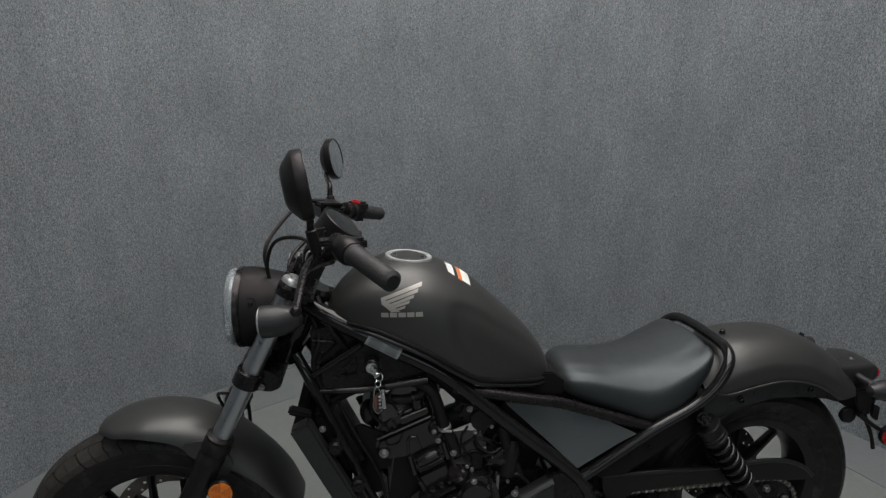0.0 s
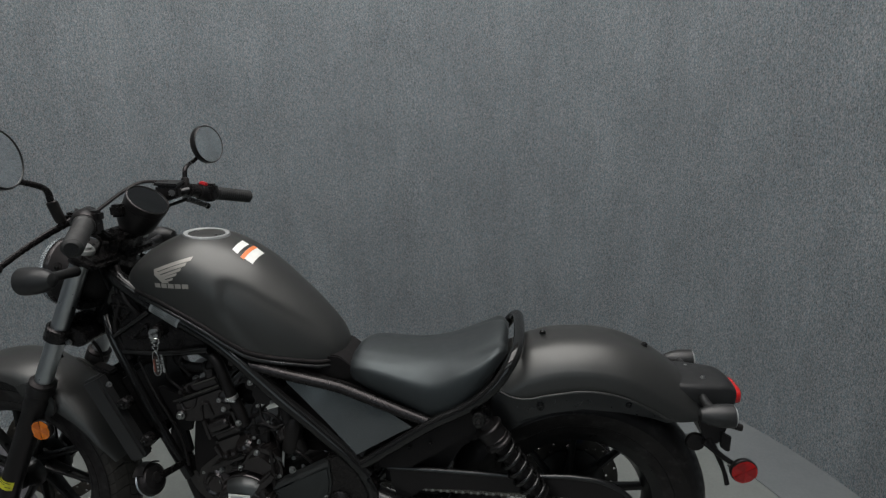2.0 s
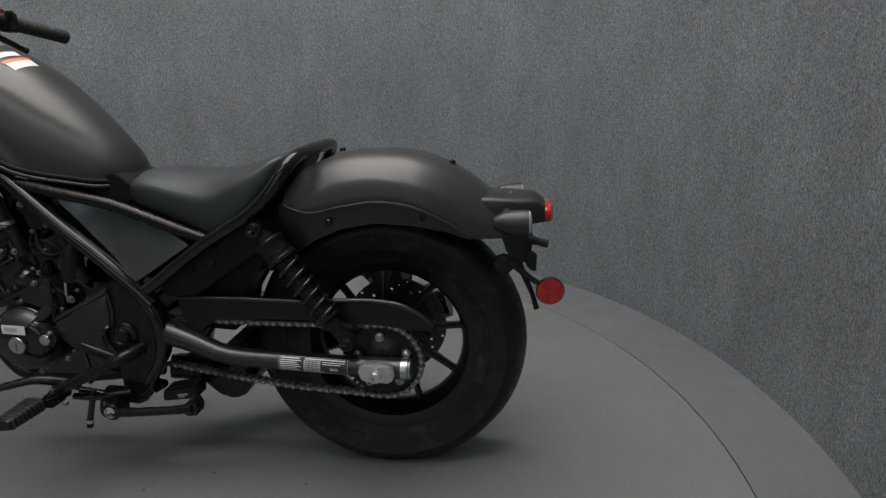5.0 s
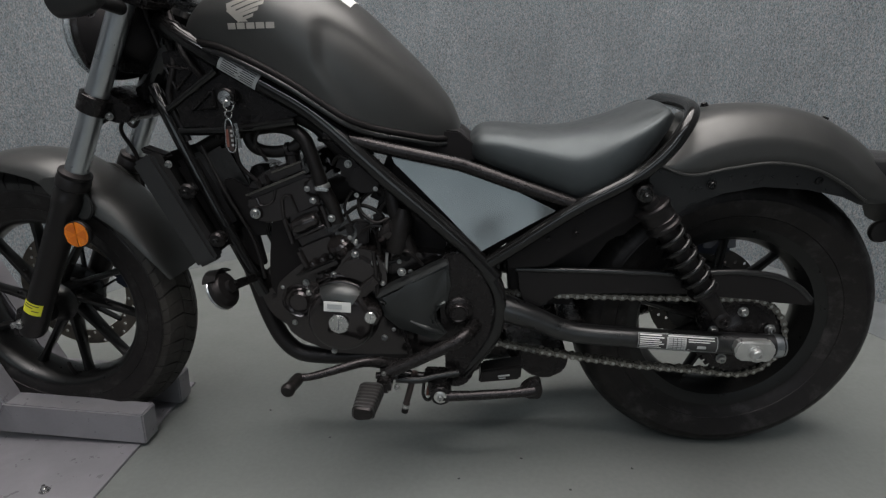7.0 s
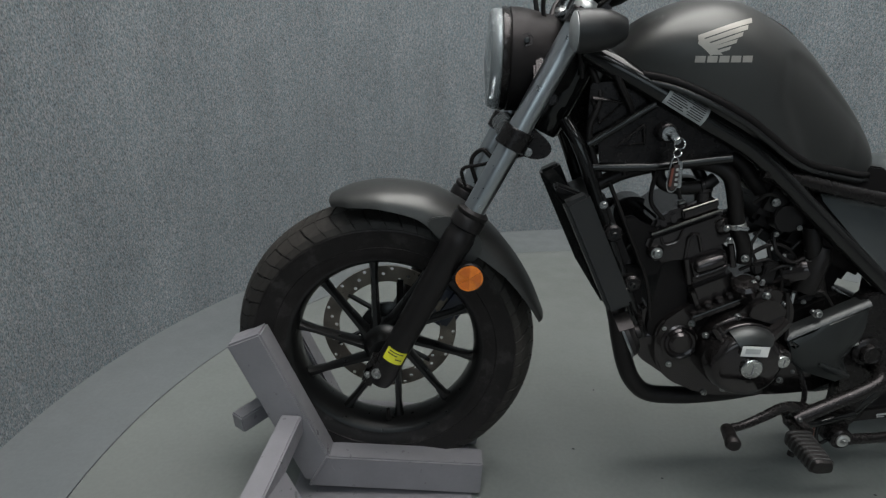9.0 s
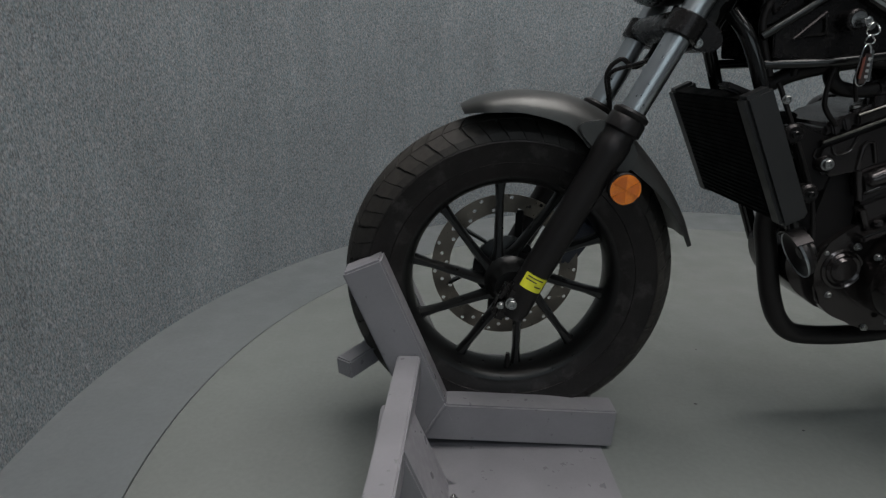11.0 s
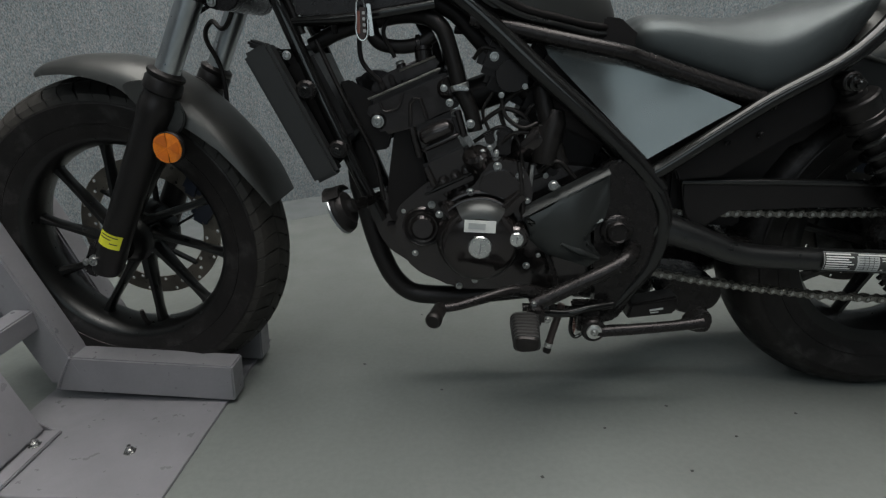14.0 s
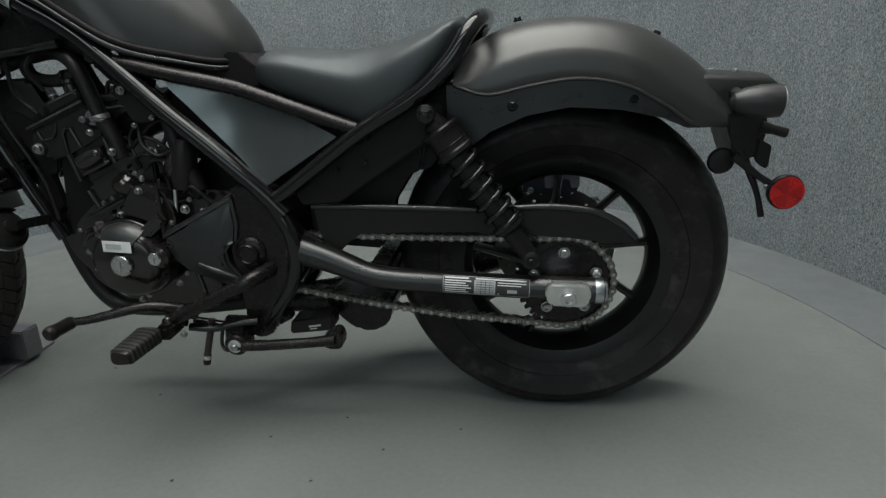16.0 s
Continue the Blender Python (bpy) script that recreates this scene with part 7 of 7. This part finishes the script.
kp("fob_print", merge(*[block(0.0045, 0.0012, 0.0045, pose(0.5235, -0.1404, 0.726 - 0.0085 * k, 0, 3, 0), 0.0004) for k in range(4)]), M_GREYLBL)
kp("second_key", block(0.007, 0.003, 0.046, pose(0.5315, -0.133, 0.716, 0, -4, 0), 0.001), M_CHROME)

# ---- the wheel chock ----
chock = thing("wheel_chock", 0, 0, 0, label="grey painted steel wheel chock clamping the front tyre", category="wheel chock")
part("base_plate", block(0.39, 0.53, 0.006, pose(-0.008, -0.105, 0.003), 0.001), M_STEEL, chock, "thin grey steel base plate")
for s in (-1, 1):
    yc = -0.082 if s < 0 else 0.078
    part("cradle_bar", beam((-0.160, yc, 0.0705), (0.208, yc, 0.0488), 0.052, 0.079, 0.003), M_STEEL, chock, "grey square steel bar")
    part("cradle_post", beam((-0.135, yc, 0.058), (-0.264, yc, 0.386), 0.053, 0.074, 0.004, up=(-0.9, 0, -0.4)), M_STEEL, chock, "slanted grey square steel post")
part("weld_seam", tube([(-0.118, -0.1085, 0.108), (-0.142, -0.1095, 0.070), (-0.160, -0.1085, 0.036)], 0.003, 6), M_STEEL, chock)
part("cross_arm", beam((-0.184, -0.106, 0.192), (-0.210, -0.446, 0.167), 0.043, 0.043, 0.003), M_STEEL, chock, "grey square steel arm")
part("rear_stub", beam((-0.312, -0.074, 0.168), (-0.215, 0.052, 0.178), 0.038, 0.038, 0.003), M_STEEL, chock, "short grey square steel stub")
part("pedestal", beam((-0.206, -0.285, 0.187), (-0.136, -0.285, 0.008), 0.140, 0.050, 0.004, up=(0.9, 0, 0.4)), M_STEEL, chock, "slanted grey steel pedestal")
part("foot_angle", block(0.034, 0.160, 0.007, pose(-0.104, -0.288, 0.0095), 0.002), M_STEEL, chock)
part("foot_angle", block(0.075, 0.030, 0.010, pose(-0.142, -0.366, 0.011), 0.003), M_STEEL, chock)
part("foot_gusset", plate([(-0.126, 0.006), (-0.091, 0.006), (-0.126, 0.030)], -0.212, -0.206, 0.001), M_STEEL, chock)
screw = part("clamp_screw", turned([(0.0, 0.040), (0.012, 0.038), (0.014, 0.034), (0.014, 0.004), (0.010, 0.0), (0.010, -0.03)], (-0.208, -0.446, 0.167), (-0.06, -1, -0.02), 20), M_STEEL, chock, "bare steel clamp screw")
part("handle", tube([(-0.210, -0.474, 0.166), (-0.208, -0.480, 0.130), (-0.202, -0.484, 0.070), (-0.194, -0.484, 0.035)], [0.008, 0.0075, 0.007, 0.007], 12), M_STEEL, screw, "bent steel crank handle")
for x, y, z, r in ((0.073, -0.259, 0.006, 0.0075), (-0.106, -0.254, 0.013, 0.0075), (-0.146, -0.372, 0.016, 0.006)):
    b = part("bolt", turned([(r * 1.5, 0), (r * 1.5, 0.0015), (r, 0.002), (r, 0.007), (r * 0.5, 0.008), (r * 0.5, 0.014), (0, 0.015)], (x, y, z), (0, 0, 1), 6), M_CHROME, chock, "bright hex bolt")

# ---- small dirt on the floor ----
rng = random.Random(4)
for x, y in ((1.064, -0.099), (1.16, -0.19), (0.93, -0.17), (0.55, 0.30), (0.62, -0.05), (1.30, -0.12), (0.80, -0.30), (1.05, -0.28), (0.44, 0.05), (-0.42, -0.35)):
    bm = bmesh.new()
    bmesh.ops.create_icosphere(bm, subdivisions=1, radius=0.0028)
    for v in bm.verts:
        v.co = Vector((v.co.x * rng.uniform(0.7, 2.0), v.co.y * rng.uniform(0.6, 1.4), max(v.co.z, -0.0005) * 0.5))
    ob = part("debris", bm, M_INK)
    ob.matrix_world = pose(x, y, 0.0006, 0, 0, rng.uniform(0, 180))
    tagged(ob, "tiny dark crumb of dirt on the floor", "debris", "floor crumbs")
